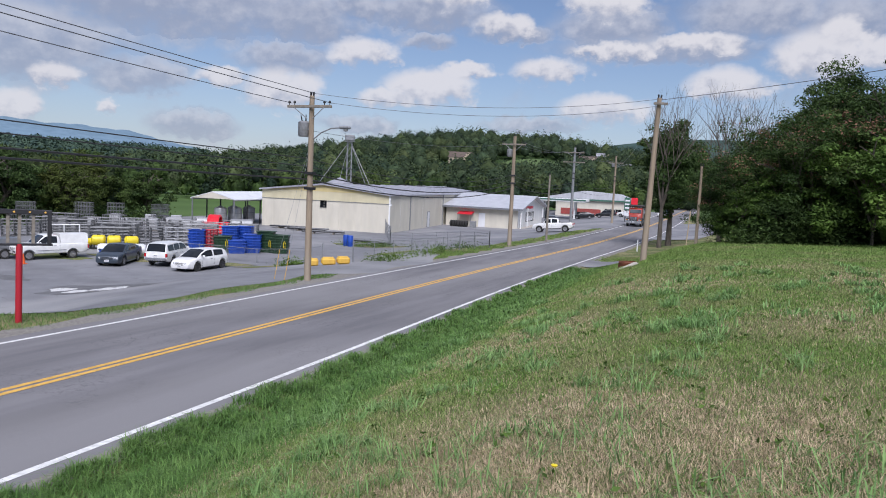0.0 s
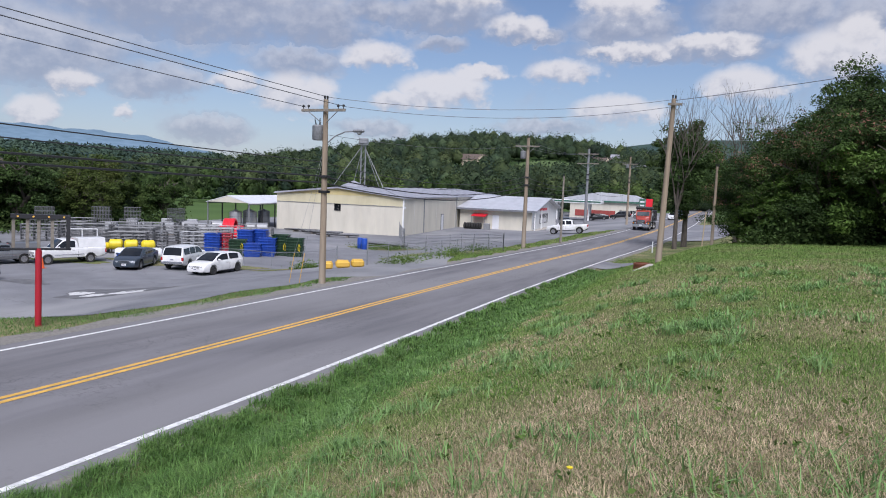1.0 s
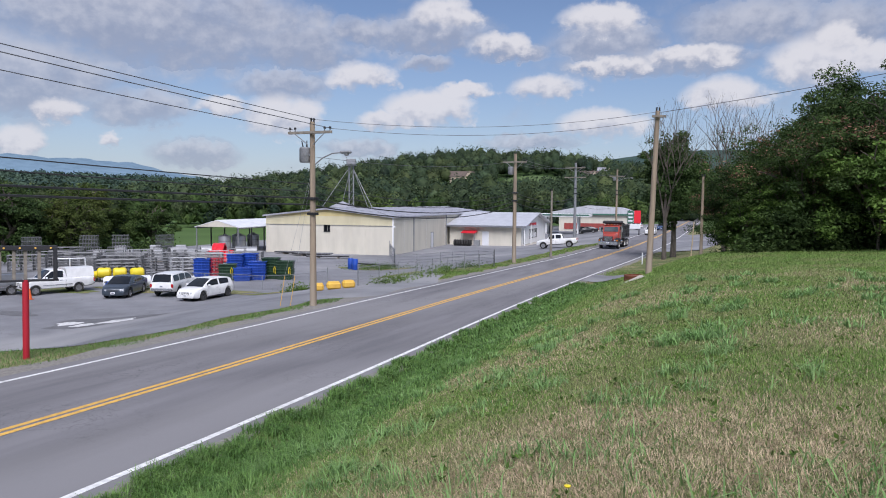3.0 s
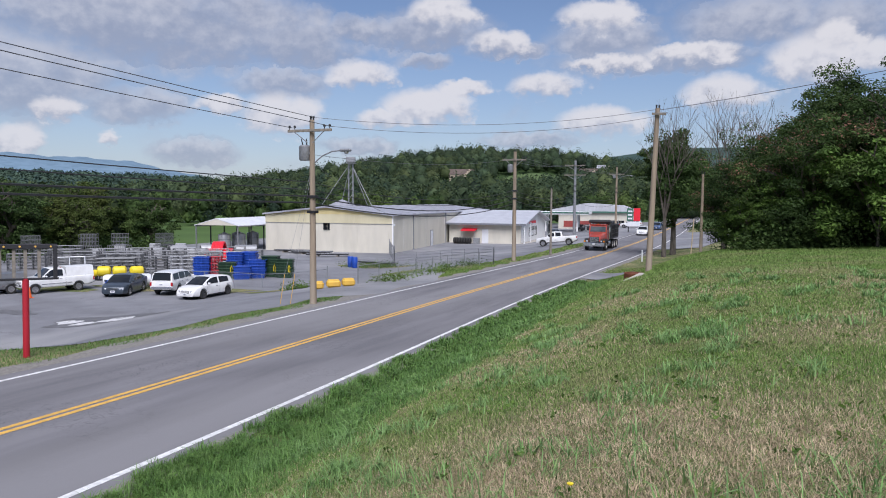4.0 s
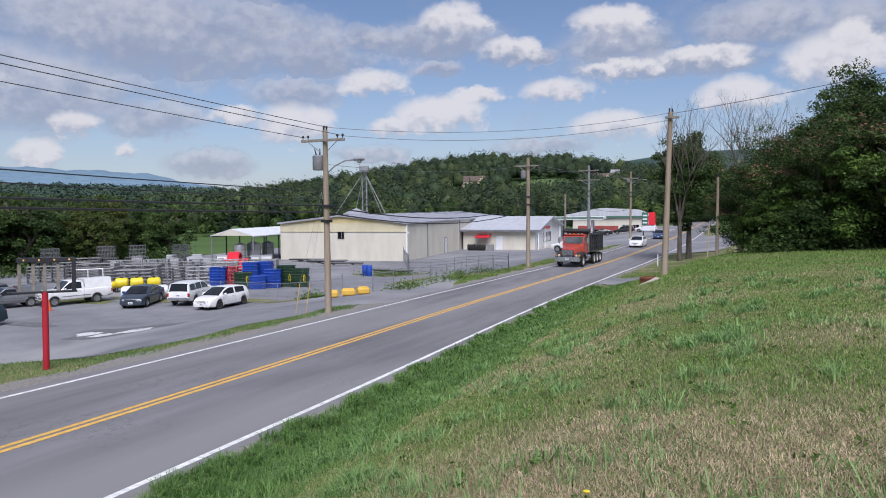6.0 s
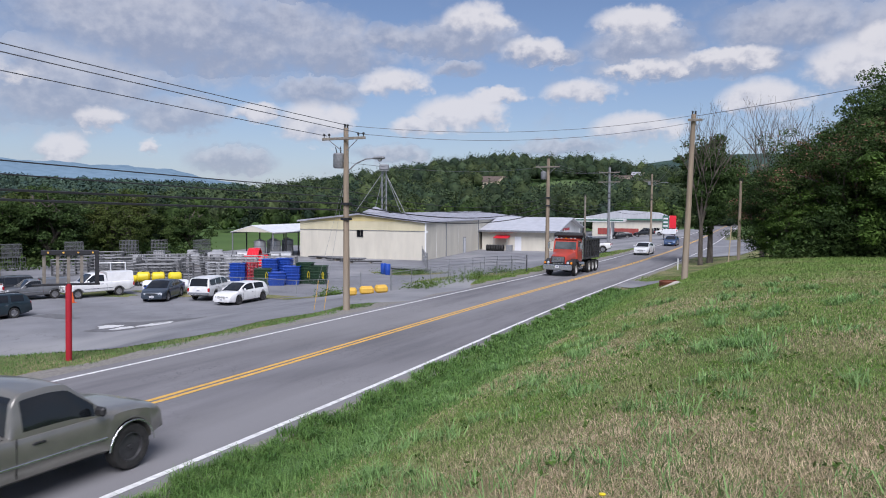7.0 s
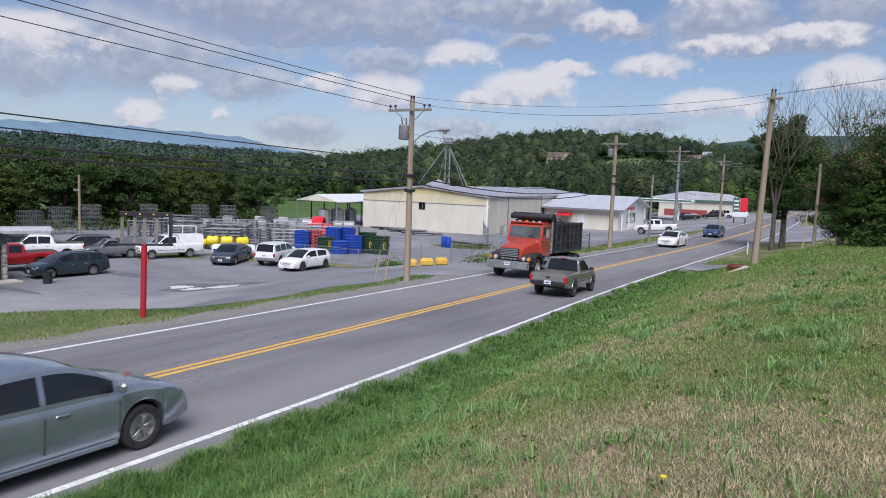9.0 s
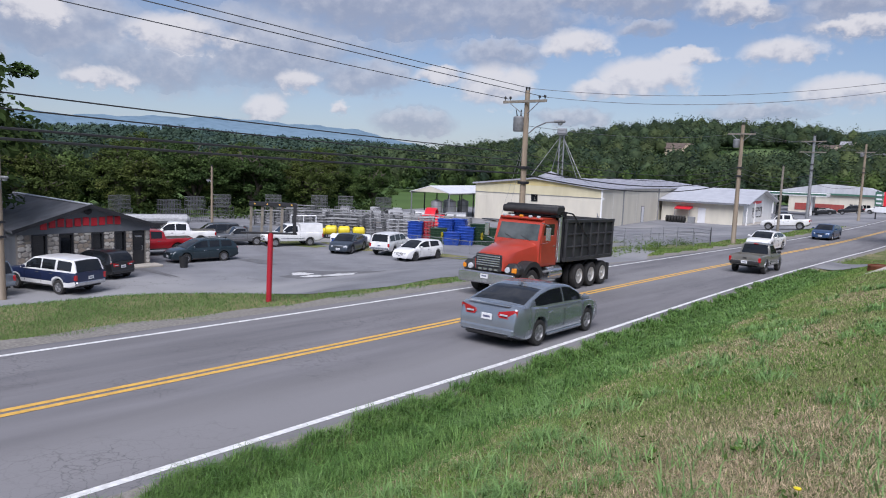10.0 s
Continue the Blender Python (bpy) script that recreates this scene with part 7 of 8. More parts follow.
def make_fence(pts, h, gap, label, mesh=True, rails=1):
    f = thing("chain_link_fence", label, "fence")
    tot = []
    for (x0, y0), (x1, y1) in zip(pts, pts[1:]):
        L = math.hypot(x1 - x0, y1 - y0)
        n = max(1, round(L / gap))
        for i in range(n):
            tot.append((x0 + (x1 - x0) * i / n, y0 + (y1 - y0) * i / n))
    tot.append(pts[-1])
    fab = Geo()
    for i, (x, y) in enumerate(tot):
        z = gz(x, y)
        big_ = i in (0, len(tot) - 1)
        part("post", Geo().tube((x, y, z - 0.2), (x, y, z + h + (0.25 if big_ else 0.05)), 0.045 if big_ else 0.028, None, 8), M["galv"], f)
        if i + 1 < len(tot):
            x2, y2 = tot[i + 1]
            z2 = gz(x2, y2)
            for r in range(rails):
                q = h * (1 - r / max(rails, 1) * 0.9)
                part("rail", Geo().tube((x, y, z + q), (x2, y2, z2 + q), 0.02, None, 6), M["galv"], f)
            if mesh:
                L = math.hypot(x2 - x, y2 - y)
                k = int(L / 0.22)
                P = lambda s, q: (x + (x2 - x) * s, y + (y2 - y) * s, z + (z2 - z) * s + 0.03 + q * (h - 0.04))
                w = h / L
                for j in range(-int(k * w) - 1, k + 1):
                    for sg in (0, 1):
                        s0, s1 = j / k, j / k + w
                        a, b = max(s0, 0), min(s1, 1)
                        if b - a < 0.01:
                            continue
                        qa, qb = (a - s0) / w, (b - s0) / w
                        if sg:
                            qa, qb = 1 - qa, 1 - qb
                        fab.tube(P(a, qa), P(b, qb), 0.0035, None, 3, False)
    if mesh:
        part("wire_fabric", fab.mesh("wire_fabric", M["galv"], False, False), None, f, "galvanised chain-link mesh")
    return f


make_fence([(-17.4, 56.3), (-19.2, 50.0), (-20.4, 43.5), (-20.9, 38.6)], 1.15, 2.6, "low galvanised chain-link fence along the yard's front edge")
make_fence([(-17.4, 56.3), (-26.0, 65.6), (-32.5, 68.4)], 1.25, 3.0, "galvanised pipe fence across the yard", False, 4)
make_fence([(-32.5, 68.4), (-38.6, 79.7)], 1.7, 3.2, "tall chain-link fence beside the warehouse")
make_fence([(-26.3, 43.9), (-35.8, 45.1), (-42.9, 43.8)], 1.1, 2.8, "weathered chain-link fence in front of the stacked goods")


# ---- yard stock ----
def tube_panel(w, h, bars, r=0.022, verts=2):
    g = Geo()
    for i in range(bars):
        z = 0.08 + i * (h - 0.1) / (bars - 1)
        g.tube((-w / 2, 0, z), (w / 2, 0, z), r, None, 5)
    for i in range(verts + 2):
        x = -w / 2 + i * w / (verts + 1)
        g.tube((x, 0, 0.0), (x, 0, h), r * 1.15, None, 5)
    return g


def panel_stack(x, y, rz, n, w, h, bars, mat, label, gap=0.11, lean=3, cat="gate stack", name="gate_stack"):
    s = thing(name, label, cat, pose(x, y, gz(x, y) + 0.012, 0, 0, rz), "stacked livestock panels")
    me = tube_panel(w, h, bars).mesh("panel", M[mat], False, False)
    rnd = random.Random(int(x * 7 + y * 3))
    for i in range(n):
        part("panel", me, None, s, m=pose(rnd.uniform(-0.12, 0.12), i * gap, 0, lean + rnd.uniform(-2, 2), 0, rnd.uniform(-1.5, 1.5)))
    return s


M["gate_steel"] = surf("dull_galvanised_tube", (0.17, 0.175, 0.18), (0.11, 0.113, 0.118), 5.0, 0.55, 0.3)
M["gate_grey"] = surf("chalky_gate_paint", (0.40, 0.41, 0.42), (0.28, 0.285, 0.295), 5.0, 0.6)
rnd = random.Random(9)
GREY = "leaning stack of grey galvanised livestock panels in the yard"
for x, y, rz, n, w, h, b in ((-49.5, 46.4, 38, 10, 3.2, 1.6, 6), (-52.1, 49.5, 30, 12, 3.6, 1.7, 6), (-47.7, 50.1, 55, 10, 3.0, 1.6, 7), (-54.8, 52.7, 25, 12, 3.6, 1.6, 6), (-50.8, 54.5, 40, 10, 3.4, 1.7, 7), (-57.9, 49.9, 35, 12, 3.4, 1.7, 6),
                            (-54.9, 46.9, 48, 10, 3.2, 1.5, 6), (-59.9, 54.9, 30, 12, 3.6, 1.6, 6), (-47.5, 55.6, 35, 12, 3.4, 1.7, 7), (-44.9, 52.3, 50, 10, 3.0, 1.6, 6), (-57.1, 57.7, 40, 10, 3.4, 1.6, 6), (-52.5, 59.2, 30, 10, 3.4, 1.6, 6),
                            (-62.9, 51.2, 35, 10, 3.4, 1.6, 6), (-61.2, 46.7, 40, 10, 3.2, 1.6, 6), (-66.2, 55.3, 38, 10, 3.2, 1.7, 6), (-50.3, 62.9, 30, 8, 3.4, 1.6, 6), (-45.8, 59.9, 30, 8, 3.4, 1.6, 6)):
    panel_stack(x, y, rz, n, w, h, b, "gate_steel", GREY)
for x, y, rz in ((-46.2, 54.2, 40), (-44.1, 56.2, 44), (-44.5, 49.9, 40), (-48.4, 57.9, 36)):
    panel_stack(x, y, rz, 6, 3.0, 1.75, 6, "gate_grey", "stack of white painted livestock gates in the yard")
def tub_stack(x, y, rz, n, mat, colour, strap=True):
    """Moulded feed tubs nested into one another, rims proud, with ribs down the outermost."""
    t = thing("tub_stack", "stack of nested %s plastic feed bunks in the yard" % colour, "feed tubs", pose(x, y, gz(x, y) + 0.012, 0, 0, rz), "stacked feed bunks")
    for i in range(n):
        g = Geo()
        z, w, d = i * 0.24, 0.62, 0.42
        g.add([(-w, -d, z), (w, -d, z), (w, d, z), (-w, d, z), (-w - 0.1, -d - 0.1, z + 0.42), (w + 0.1, -d - 0.1, z + 0.42), (w + 0.1, d + 0.1, z + 0.42), (-w - 0.1, d + 0.1, z + 0.42)],
              [(0, 1, 5, 4), (1, 2, 6, 5), (2, 3, 7, 6), (3, 0, 4, 7), (3, 2, 1, 0)])
        for sx, sy, lx, ly in ((0, -d - 0.11, 2 * w + 0.3, 0.07), (0, d + 0.11, 2 * w + 0.3, 0.07), (-w - 0.11, 0, 0.07, 2 * d + 0.2), (w + 0.11, 0, 0.07, 2 * d + 0.2)):
            g.box((sx, sy, z + 0.41), (lx, ly, 0.06), bev=0.015)
        for q in (-0.4, 0.0, 0.4):
            g.box((q, -d - 0.075, z + 0.2), (0.07, 0.05, 0.36), bev=0.015)
        part("tub", g, M[mat], t, m=pose(0.02 * ((i * 7) % 3 - 1), 0.015 * ((i * 5) % 3 - 1), 0, 0, 0, ((i * 11) % 5 - 2) * 0.8))
    if strap:
        part("strap", Geo().path([(0.5, -0.6, 0.5), (0.52, -0.62, 0.95), (0.44, -0.62, 1.15), (0.36, -0.62, 0.95), (0.38, -0.6, 0.55)], 0.035, 6), M["yellow_plastic"], t, "yellow strap loop")
    return t


for x, y, rz, n, mt, lb in ((-43.5, 50.7, 24, 6, "blue_plastic", "blue"),
                            (-39.6, 49.3, 28, 5, "green_plastic", "dark green"),
                            (-38.1, 49.4, 34, 4, "blue_plastic", "blue"),
                            (-37.4, 50.6, 30, 6, "blue_plastic", "blue"),
                            (-42.2, 53.7, 26, 7, "blue_plastic", "blue"),
                            (-41.6, 55.1, 22, 7, "blue_plastic", "blue"),
                            (-36.8, 51.8, 20, 7, "green_plastic", "dark green"),
                            (-35.4, 51.9, 24, 6, "green_plastic", "dark green")):
    tub_stack(x, y, rz, n, mt, lb, lb != "blue")
panel_stack(-42.3, 51.0, 26, 5, 0.9, 1.7, 6, "red_paint", "stack of red painted gates in the yard", 0.16, 2, "feeder stack", "feeder_stack")
for i, (x, y) in enumerate(((-48.0, 43.8), (-46.9, 44.4), (-45.6, 45.0), (-48.8, 43.3))):
    t = thing("spray_tank", "yellow plastic sprayer tank on a small skid", "tank", pose(x, y, gz(x, y) + 0.012, 0, 0, 40 + i * 9), "yellow sprayer tanks")
    sc = 0.75 if i == 3 else 1.0
    part("tank", Geo().lathe([(0.001, -0.55 * sc), (0.3 * sc, -0.53 * sc), (0.42 * sc, -0.42 * sc), (0.44 * sc, 0), (0.42 * sc, 0.42 * sc), (0.3 * sc, 0.53 * sc), (0.001, 0.55 * sc)], 20, "X", (0, 0, 0.78 * sc)), M["yellow_plastic"], t, "", 40)
    part("skid", Geo().box((-0.35, 0, 0.18), (0.06, 0.6, 0.34)).box((0.35, 0, 0.18), (0.06, 0.6, 0.34)).box((0, 0.28, 0.06), (1.0, 0.06, 0.08)).box((0, -0.28, 0.06), (1.0, 0.06, 0.08)), M["dark_steel"], t)
    part("lid", Geo().tube((0, 0, 1.2 * sc), (0, 0, 1.3 * sc), 0.12, None, 12), M["dark_steel"], t)
for i, (x, y, z) in enumerate(((-51.3, 61.3, 0), (-50.0, 62.2, 0), (-50.7, 61.7, 0.9))):
    t = thing("ring_feeder", "bundle of red curved hay ring feeder sections", "feeder", pose(x, y, LOT + 0.012 + z, 0, 0, 118), "red ring feeders")
    for j in range(7):
        ring = [(1.15 * math.cos(a), -0.55 + j * 0.17, 0.3 + 1.15 * math.sin(a) * (0.95 if z == 0 else 0.85)) for a in np.linspace(0.0, math.pi, 11)]
        part("hoop", Geo().path(ring, 0.12, 7), M["red_sign"], t)
    part("cross_bar", Geo().tube((-1.15, -0.6, 0.1), (-1.15, 0.6, 0.1), 0.06).tube((1.15, -0.6, 0.1), (1.15, 0.6, 0.1), 0.06).box((-1.15, 0, 0.06), (0.2, 1.2, 0.12)).box((1.15, 0, 0.06), (0.2, 1.2, 0.12)), M["red_sign"], t)
for i, (x, y, l, mt) in enumerate(((-53.8, 70.5, 2.6, "galv"), (-57.9, 68.8, 2.2, "steel_tank"), (-60.8, 66.4, 2.0, "steel_tank"))):
    t = thing("culvert_pipe", "round corrugated metal culvert lying in the yard", "pipe", pose(x, y, LOT + 0.012, 0, 0, 35 + 14 * i), "culverts")
    prof = [(0.62 + 0.03 * (j % 2), -l / 2 + j * l / 16) for j in range(17)]
    part("shell", Geo().lathe(prof, 20, "X", (0, 0, 0.65)), M[mt], t, "", 30)
    part("end_ring", Geo().lathe([(0.5, -l / 2), (0.66, -l / 2), (0.66, -l / 2 + 0.06)], 20, "X", (0, 0, 0.65)), M[mt], t)
CAGE = "tall stack of galvanised wire cages at the yard's back edge"
for i, (x, y) in enumerate(((-67.8, 59.7), (-65.5, 62.1), (-69.9, 54.0), (-71.4, 47.7), (-68.4, 42.3), (-63.6, 36.5), (-61.4, 64.9), (-72.0, 35.8))):
    t = thing("cage_stack", CAGE, "cage", pose(x, y, LOT + 0.012, 0, 0, 35 + i * 11), "wire cage stacks")
    for lv in range(2):
        g = Geo()
        w, h = 2.6 - 0.8 * lv, 1.35
        for k in range(12):
            q = -w / 2 + w * k / 11
            g.tube((q, -0.6, 0), (q, -0.6, h), 0.022, None, 4).tube((q, 0.6, 0), (q, 0.6, h), 0.022, None, 4)
        for z in (0.02, 0.45, 0.9, h):
            g.path([(-w / 2, -0.6, z), (w / 2, -0.6, z), (w / 2, 0.6, z), (-w / 2, 0.6, z), (-w / 2, -0.6, z)], 0.03, 4)
        part("cage", g.mesh("cage", M["gate_steel"], False, False), None, t, m=pose(0.1 * lv, 0, lv * 1.4))
for i, (x, y, mt) in enumerate(((-34.7, 62.5, "blue_plastic"), (-34.0, 62.1, "blue_plastic"))):
    t = thing("plastic_barrel", "blue plastic barrel standing in the yard", "barrel", pose(x, y, LOT + 0.012), "blue barrels")
    part("body", Geo().lathe([(0.001, 0), (0.28, 0.0), (0.31, 0.12), (0.31, 0.45), (0.325, 0.5), (0.31, 0.55), (0.31, 1.0), (0.27, 1.12), (0.001, 1.12)], 18), M[mt], t, "", 35)
for x, y, rz, n in ((-51.0, 76.6, 0, 5), (-47.3, 75.3, 8, 6), (-43.8, 73.3, 20, 4), (-33.2, 65.8, -10, 3)):
    t = thing("pipe_pile", "low pile of grey pipes and dark channel on bearers", "pipes", pose(x, y, LOT + 0.012, 0, 0, rz), "pipe piles")
    part("bearer", Geo().box((-1.2, 0, 0.1), (0.15, 1.2, 0.2)).box((1.2, 0, 0.1), (0.15, 1.2, 0.2)), M["armwood"], t)
    for i in range(n):
        part("pipe", Geo().tube((-2.6, -0.5 + i * 0.2, 0.28), (2.6, -0.5 + i * 0.2, 0.28 + 0.02 * i), 0.085, None, 8), M["galv" if i % 2 else "dark_steel"], t)
for x, y, rz, l in ((-36.5, 103.5, 3, 4.0),):
    t = thing("tyre_row", "row of dark tyres and crates against the store wall", "tyres", pose(x, y, LOT + 0.012, 0, 0, rz))
    for i in range(7):
        part("tyre", Geo().lathe([(0.3, -0.13), (0.48, -0.14), (0.52, 0), (0.48, 0.14), (0.3, 0.13)], 16, "X", (-2.0 + i * 0.42, 0, 0.52)), M["tyre"], t)
    part("crate", Geo().box((1.6, 0, 0.5), (0.9, 0.8, 1.0), bev=0.02), M["galv"], t)
tr = thing("water_tank", "long white and blue tank lying behind the parked cars", "tank", pose(-42.1, 40.6, gz(-42.1, 40.6) + 0.012, 0, 0, 42))
part("shell", Geo().lathe([(0.001, -1.7), (0.4, -1.68), (0.5, -1.5), (0.5, 1.5), (0.4, 1.68), (0.001, 1.7)], 20, "X", (0, 0, 0.62)), M["white_roof"], tr, "", 40)
part("cradle", Geo().box((-1.0, 0, 0.15), (0.12, 0.9, 0.3)).box((1.0, 0, 0.15), (0.12, 0.9, 0.3)), M["dark_steel"], tr)
part("side_box", Geo().box((-0.9, -0.65, 0.4), (1.2, 0.5, 0.75), bev=0.04), M["blue_plastic"], tr, "blue plastic box")
bt = thing("box_trailer", "long white enclosed trailer behind the parked pickups", "trailer", pose(-62.9, 34.7, LOT + 0.012, 0, 0, 60))
part("body", Geo().box((0, 0, 1.0), (6.4, 1.8, 0.85), bev=0.3), M["gate_grey"], bt)
for s in (-0.45, 0.45):
    for q in (1, -1):
        make_wheel(bt, q * 0.95, s, 0.33, 0.2, "steelwheel", "steel")
part("axle", Geo().box((0, 0, 0.5), (4.0, 1.4, 0.25)), M["dark_steel"], bt)
ht = thing("stock_rack", "white tubular stock rack standing in the yard", "rack", pose(-48.4, 40.8, gz(-48.4, 40.8) + 0.012, 0, 0, 50))
part("frame", tube_panel(2.2, 2.2, 3, 0.045, 1), M["white_roof"], ht)
for x, y in ((-65.1, 67.3), (-62.5, 68.9), (-67.8, 64.4), (-56.4, 63.6), (-58.6, 60.8), (-54.7, 62.1), (-61.8, 59.7), (-64.4, 58.2)):
    t = thing("pallet_crate", "pale crate of boxed stock in the yard", "crate", pose(x, y, LOT + 0.012, 0, 0, 35), "pallet crates")
    part("crate", Geo().box((0, 0, 0.75), (1.2, 1.0, 1.1), bev=0.05), M["gate_grey"], t)
    part("pallet", Geo().box((0, 0, 0.08), (1.25, 1.05, 0.16)), M["armwood"], t)


# ---- grass ----
def blades(name, n, region, hmin, hmax, wid, mat, seed, label, dens=None, bend=0.5, tuft=None, power=1.7):
    """Grass blades: bent ones of three triangles in tufts, single slim triangles in the mown lawn. region: x0, x1, y0, y1."""
    rnd = np.random.RandomState(seed)
    x0, x1, y0, y1 = region

    def spots(k):
        """Thinning out with distance; x0 and x1 may follow the road or widen with y."""
        v = y0 * (y1 / y0) ** rnd.uniform(0, 1, k) if power is None else y0 + (y1 - y0) * rnd.uniform(0, 1, k) ** power
        a, b = (q(v) if callable(q) else q for q in (x0, x1))
        return a + (b - a) * rnd.uniform(0, 1, k), v

    x, y = spots(n)
    if tuft:
        k = max(1, n // tuft)
        cx, cy = spots(k)
        i = rnd.randint(0, k, n)
        s = rnd.uniform(0.05, 0.16, k)[i]
        x, y = cx[i] + rnd.normal(size=n) * s, cy[i] + rnd.normal(size=n) * s
    if dens is not None:
        keep = rnd.uniform(size=n) < dens(x, y)
        x, y = x[keep], y[keep]
    n = len(x)
    z = ground_z(x, y)
    h = rnd.uniform(hmin, hmax, n)
    a = rnd.uniform(0, 2 * math.pi, n)
    d = np.column_stack([np.cos(a), np.sin(a), np.zeros(n)])
    s = np.column_stack([-np.sin(a), np.cos(a), np.zeros(n)])
    # sparse distant grass stands in wider blades
    w = wid * rnd.uniform(0.7, 1.3, n) * (1 + np.clip((y - 6) / 7, 0, 4))
    p = np.column_stack([x, y, z - 0.02])
    b = rnd.uniform(0.15, bend, n)
    up = np.array([0, 0, 1])
    tip = p + up * (h * (1 - 0.35 * b))[:, None] + d * (h * b)[:, None]
    if tuft:
        mid = p + up * (h * 0.6)[:, None] + d * (h * b * 0.35)[:, None]
        V = np.stack([p - s * w[:, None], p + s * w[:, None], mid + s * (w * 0.7)[:, None], mid - s * (w * 0.7)[:, None], tip], 1).reshape(-1, 3)
        o = (np.arange(n) * 5)[:, None]
        F = np.concatenate([o + np.array([[0, 1, 2]]), o + np.array([[0, 2, 3]]), o + np.array([[3, 2, 4]])])
    else:
        V = np.stack([p - s * w[:, None], p + s * w[:, None], tip], 1).reshape(-1, 3)
        F = np.arange(n * 3).reshape(n, 3)
    tagged(new(name, raw_mesh(name, V, F, mat)), label, "grass", kind="stuff")


def right_of(y):
    return road_x(y) + 3.6


def patchy(x, y, s=0.55, seed=0.0):
    return 0.5 + 0.25 * np.sin(x * s * 2.1 + 1.3 * np.sin(y * s + seed) + seed) + 0.25 * np.sin(y * s * 1.7 + 1.1 * np.sin(x * s * 1.3 + seed))


verge = lambda y: right_of(y) + 0.42 + 0.1 * np.sin(y * 2.1) + 0.08 * np.sin(y * 5.3)
on_bank = lambda x, y: (x > verge(y)) * 1.0
crest = lambda x, y: np.exp(-(((x - right_of(y) - 3.0 - 0.3 * np.sin(y * 0.7)) / 0.5) ** 2))
dry = lambda x, y: np.clip(1.25 - np.hypot((x - 0.5) / 2.5, (y - 4.9) / 3.6), 0, 1) + np.clip(0.95 - 1.4 * patchy(x, y, 0.5, 1.0), 0.12, 0.6) + 0.4 * crest(x, y) * patchy(x, y, 1.3, 4.0)
east = lambda y: 0.3 * y + 1.5
blades("lawn_grass", 620000, (verge, east, 2.4, 30), 0.03, 0.085, 0.0032, M["blade"], 51, "short mown green lawn grass on the bank", lambda x, y: on_bank(x, y) * np.clip(1.1 - 0.95 * dry(x, y), 0.16, 1), 1.1, None, None)
blades("dry_grass", 520000, (lambda y: verge(y) + 1.2, east, 2.4, 30), 0.02, 0.07, 0.003, M["straw"], 52, "dry straw-coloured grass patches in the lawn", lambda x, y: np.clip(1.15 * dry(x, y), 0.2, 1), 1.4, None, None)
blades("ditch_grass", 90000, (verge, lambda y: verge(y) + 2.4, 2.5, 46), 0.09, 0.27, 0.005, M["blade_lush"], 53, "green grass clumps along the ditch", lambda x, y: on_bank(x, y) * np.clip(1.5 - (x - verge(y)) / 1.6, 0, 1), 1.7, 40, None)
blades("ditch_low_grass", 120000, (verge, lambda y: verge(y) + 2.8, 2.5, 46), 0.04, 0.12, 0.005, M["blade_lush"], 58, "short green grass along the ditch", on_bank, 1.1, None, None)
blades("weed_tufts", 26000, (lambda y: verge(y) + 1.0, east, 2.6, 26), 0.09, 0.27, 0.006, M["blade_bright"], 54, "scattered bright tufts of coarse crabgrass in the lawn", lambda x, y: (patchy(x, y, 0.9, 2.0) > 0.42) * np.clip(1.1 - 0.6 * dry(x, y), 0.2, 1), 2.2, 46, None)
blades("far_lawn_grass", 190000, (verge, lambda y: 0.3 * y + 8, 26, 58), 0.04, 0.12, 0.0036, M["blade"], 55, "lawn grass running up to the thicket", lambda x, y: on_bank(x, y) * (np.abs(y - 50) > 2.9), 1.0, None, 1.0)
left_verge = lambda x, y: ((x < road_x(y) - 4.75 + 0.2 * np.sin(y * 2.0)) & (x > lot_edge(y) + 0.1)) * 1.0
blades("verge_grass", 160000, (-30, -16, 5, 32), 0.04, 0.13, 0.005, M["blade_lush"], 56, "uneven green grass on the verge beside the lot", lambda x, y: left_verge(x, y), 0.8)
blades("verge_grass_far", 60000, (-20, -12, 42, 103), 0.06, 0.2, 0.005, M["blade"], 57, "green grass strip between road and yard", lambda x, y: left_verge(x, y), 0.8)


def weeds(name, spots, mat, seed, label, h=0.6, n=40, size=0.07):
    rnd = np.random.RandomState(seed)
    P, Nn = [], []
    for x, y, r in spots:
        k = n
        q = rnd.normal(size=(k, 3)) * np.array([r, r, h * 0.4])
        q[:, 2] = np.abs(q[:, 2])
        P.append(q + np.array([x, y, gz(x, y)]))
        Nn.append(np.tile([0, 0, 1.0], (k, 1)))
    V, F = leaf_tris(rnd, np.concatenate(P), np.concatenate(Nn), size, 0.9)
    tagged(new(name, raw_mesh(name, V, F, mat)), label, "weeds", kind="stuff")


rnd = random.Random(3)
weeds("fence_weeds", [(-19.6 + rnd.uniform(-1.2, 1.2), rnd.uniform(39, 56), 0.35) for _ in range(60)], M["leaf_bright"], 61, "tangled green weeds along the fence")
weeds("yard_weeds", [(-32.0 + rnd.gauss(0, 2.2), 63.5 + rnd.gauss(0, 0.8), 0.4) for _ in range(45)] + [(-27.0 + rnd.gauss(0, 0.4), 41.0 + rnd.gauss(0, 0.3), 0.3) for _ in range(16)], M["leaf_bright"], 62, "green weeds growing in the yard")
weeds("thicket_undergrowth", [(rnd.uniform(1.6, 22), rnd.uniform(43.0, 48.5), 0.5) for _ in range(240)], M["leaf"], 63, "dense undergrowth at the foot of the thicket", 1.6, 90, 0.11)
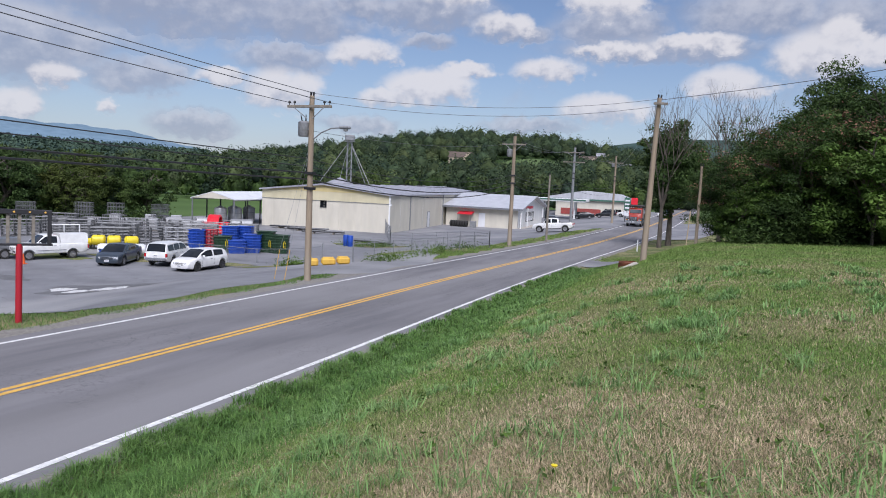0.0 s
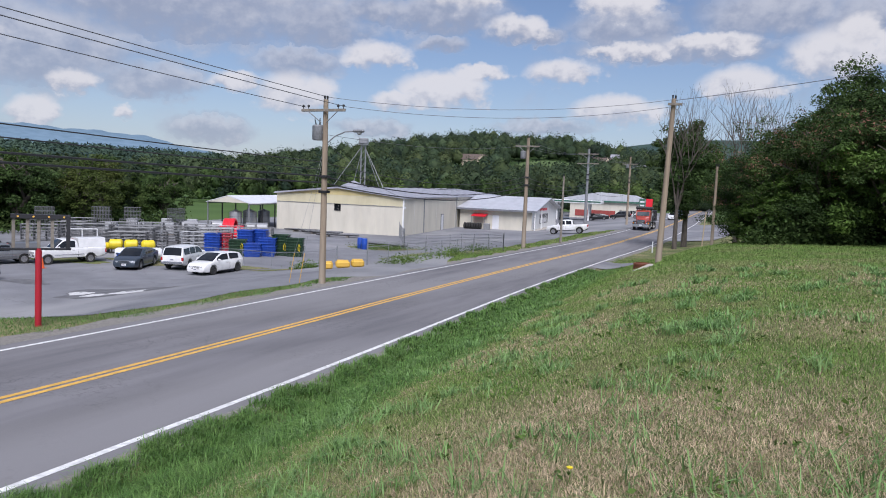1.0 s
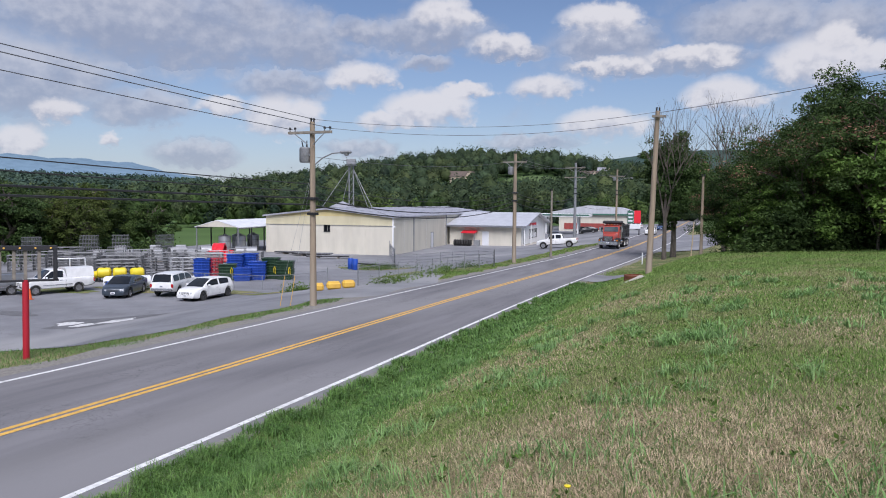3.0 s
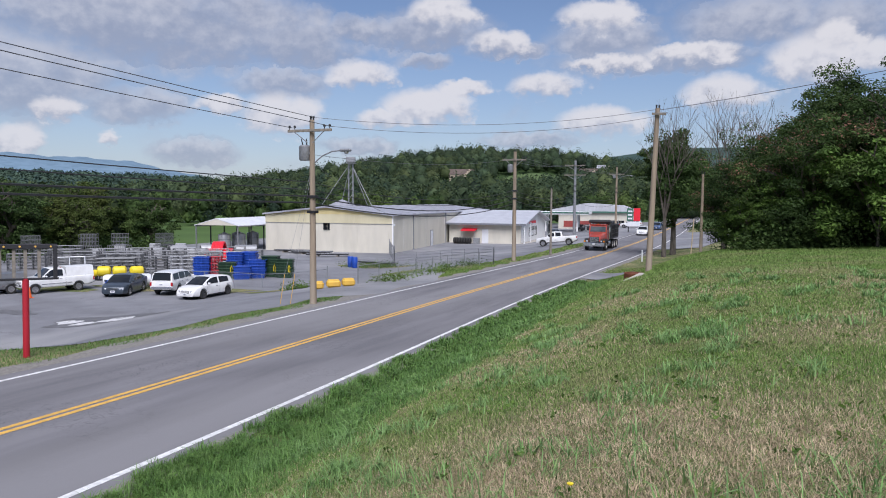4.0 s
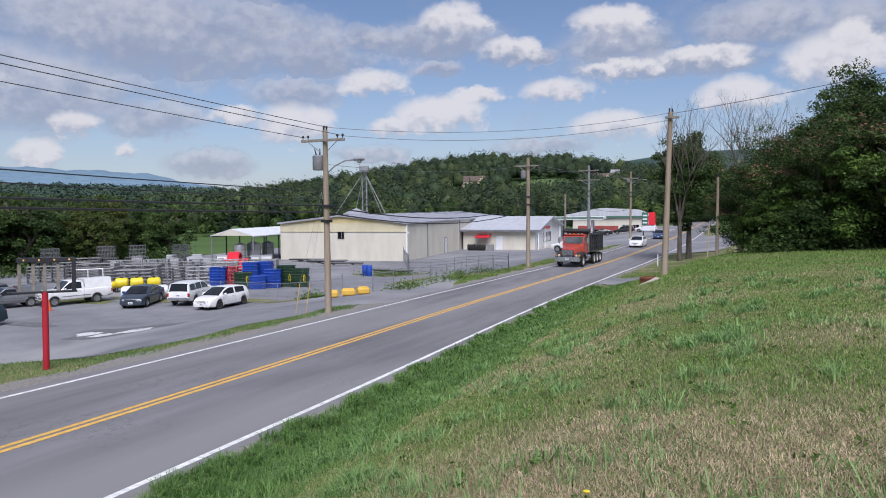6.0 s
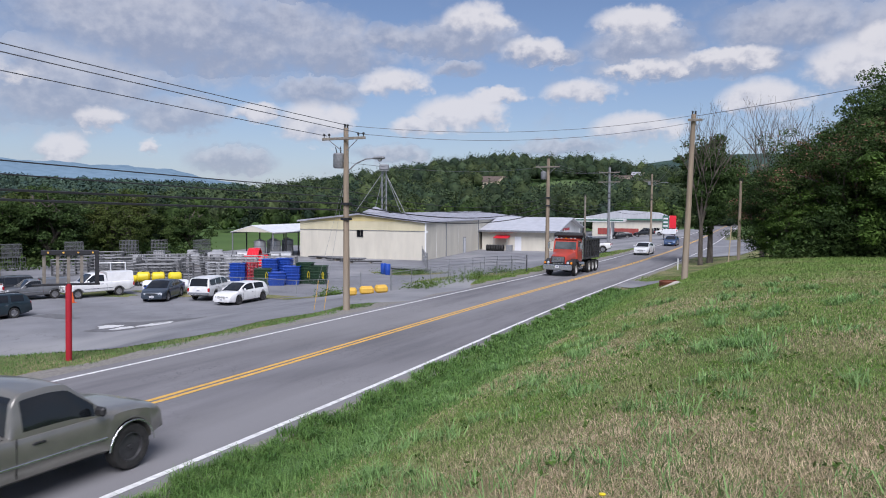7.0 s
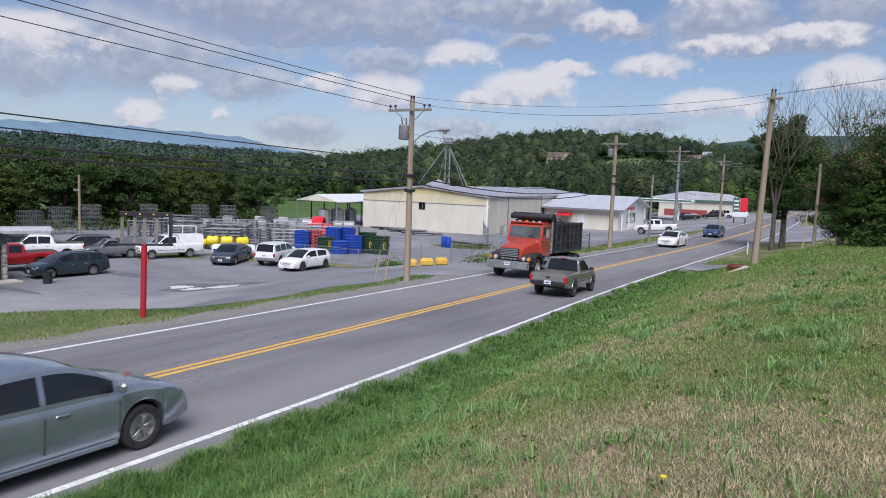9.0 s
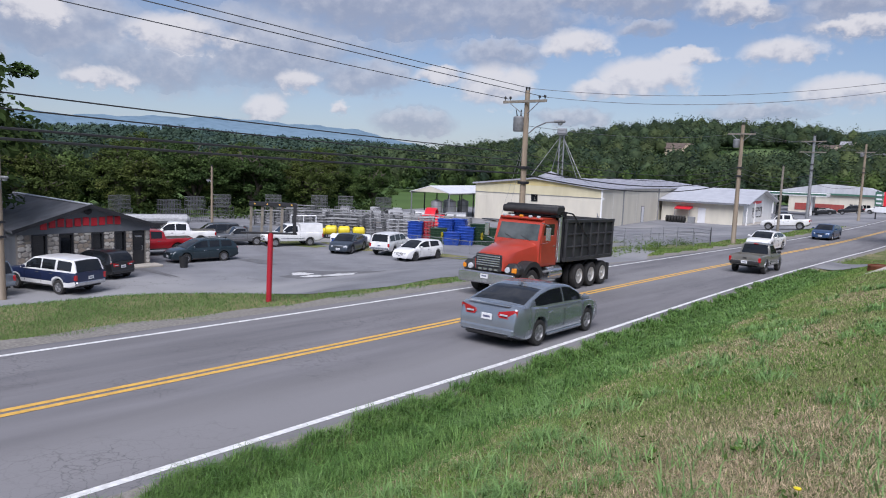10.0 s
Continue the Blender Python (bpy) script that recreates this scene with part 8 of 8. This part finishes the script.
weeds("yard_edge_undergrowth", [(-78 + rnd.gauss(0, 3.5), rnd.uniform(0, 78), 1.0) for _ in range(170)], M["leaf"], 64, "undergrowth at the foot of the trees behind the yard", 2.2, 70, 0.2)
weeds("lawn_weeds", [(rnd.uniform(-4.5, 6), rnd.uniform(3.5, 16), 0.08) for _ in range(120)], M["leaf_bright"], 65, "small broad-leaved weeds in the lawn", 0.05, 14, 0.03)
fl = thing("dandelion", "single yellow dandelion flower in the lawn", "flower", pose(-0.9, 4.75, gz(-0.9, 4.75)))
part("stem", Geo().tube((0, 0, 0), (0.01, 0, 0.1), 0.003, None, 5), M["blade"], fl)
part("head", Geo().lathe([(0.001, 0.1), (0.02, 0.102), (0.025, 0.112), (0.001, 0.12)], 12), M["yellow_plastic"], fl)


# ---- motion along the road ----
def on_road(y, off, flip):
    """The pose of a vehicle on the road at y, that far from the centre line; flip: it comes towards -y."""
    x, d = float(road_x(y)), 0.5
    h = math.degrees(math.atan2(-(float(road_x(y + d)) - float(road_x(y - d))), 2 * d))
    p = math.degrees(math.atan2(float(road_z(y + d)) - float(road_z(y - d)), 2 * d))
    m = pose(x + off, y, float(road_z(y)) + 0.008, 0, 0, h) @ pose(0, 0, 0, p, 0, 0)
    return m @ pose(0, 0, 0, 0, 0, 180) if flip else m


def drive(ob, ts, ys, off, flip):
    tg = np.arange(0, 10.01, 0.05)
    raw = np.interp(tg, ts, ys)
    k = np.exp(-0.5 * (np.arange(-10, 11) / 5.0) ** 2)
    pad = np.concatenate([raw[0] + (raw[0] - raw[1:11])[::-1], raw, raw[-1] + (raw[-1] - raw[-11:-1])[::-1]])
    sm = np.convolve(pad, k / k.sum(), "valid")
    g = lambda t: float(np.interp(t, tg, sm))
    walk(ob, [(t, on_road(g(t), off, flip)) for t in np.arange(0, 10.01, 0.25)])
    for w in ob.children:
        if not w.name.startswith("wheel"):
            continue
        base = w.matrix_basis.copy()
        r = base.translation.z
        side = 1 if base.translation.x > 0 else -1
        rows = []
        for i in range(301 if r < 0.45 else 151):
            t = i / (30.0 if r < 0.45 else 15.0)
            a = math.degrees(abs(g(t) - g(0)) / r)
            rows.append((t, base @ pose(0, 0, 0, -a * side, 0, 0)))
        walk(w, rows)


def motions():
    ts = np.arange(0, 10.01, 0.5)
    drive(truck, ts, [113.5, 109.2, 104.8, 100.2, 95.9, 91.5, 87.4, 83.5, 79.5, 75.4, 71.2, 67.0, 62.9, 58.8, 54.7, 50.2, 45.2, 40.0, 34.2, 28.0, 21.6], -1.92, True)
    drive(white_car, [0, 4.5, 5.0, 5.5, 7, 7.5, 8, 8.5, 9, 9.5, 10], [168, 114.0, 108.1, 102.0, 86.8, 82.4, 77.8, 73.2, 68.6, 63.5, 58.0], -1.85, True)
    drive(blue_car, [0, 7, 7.5, 8, 8.5, 9, 9.5, 10], [192, 110.4, 104.0, 98.4, 93.3, 88.0, 82.2, 76.3], -1.85, True)
    drive(s10, [0, 7, 7.5, 8, 8.5, 9, 9.5, 10], [-77.0, 6.55, 12.42, 18.35, 24.25, 30.2, 36.05, 41.95], 2.15, False)
    drive(accord, [0, 9, 9.5, 10], [-98.0, 5.2, 10.85, 16.55], 2.35, False)


motions()
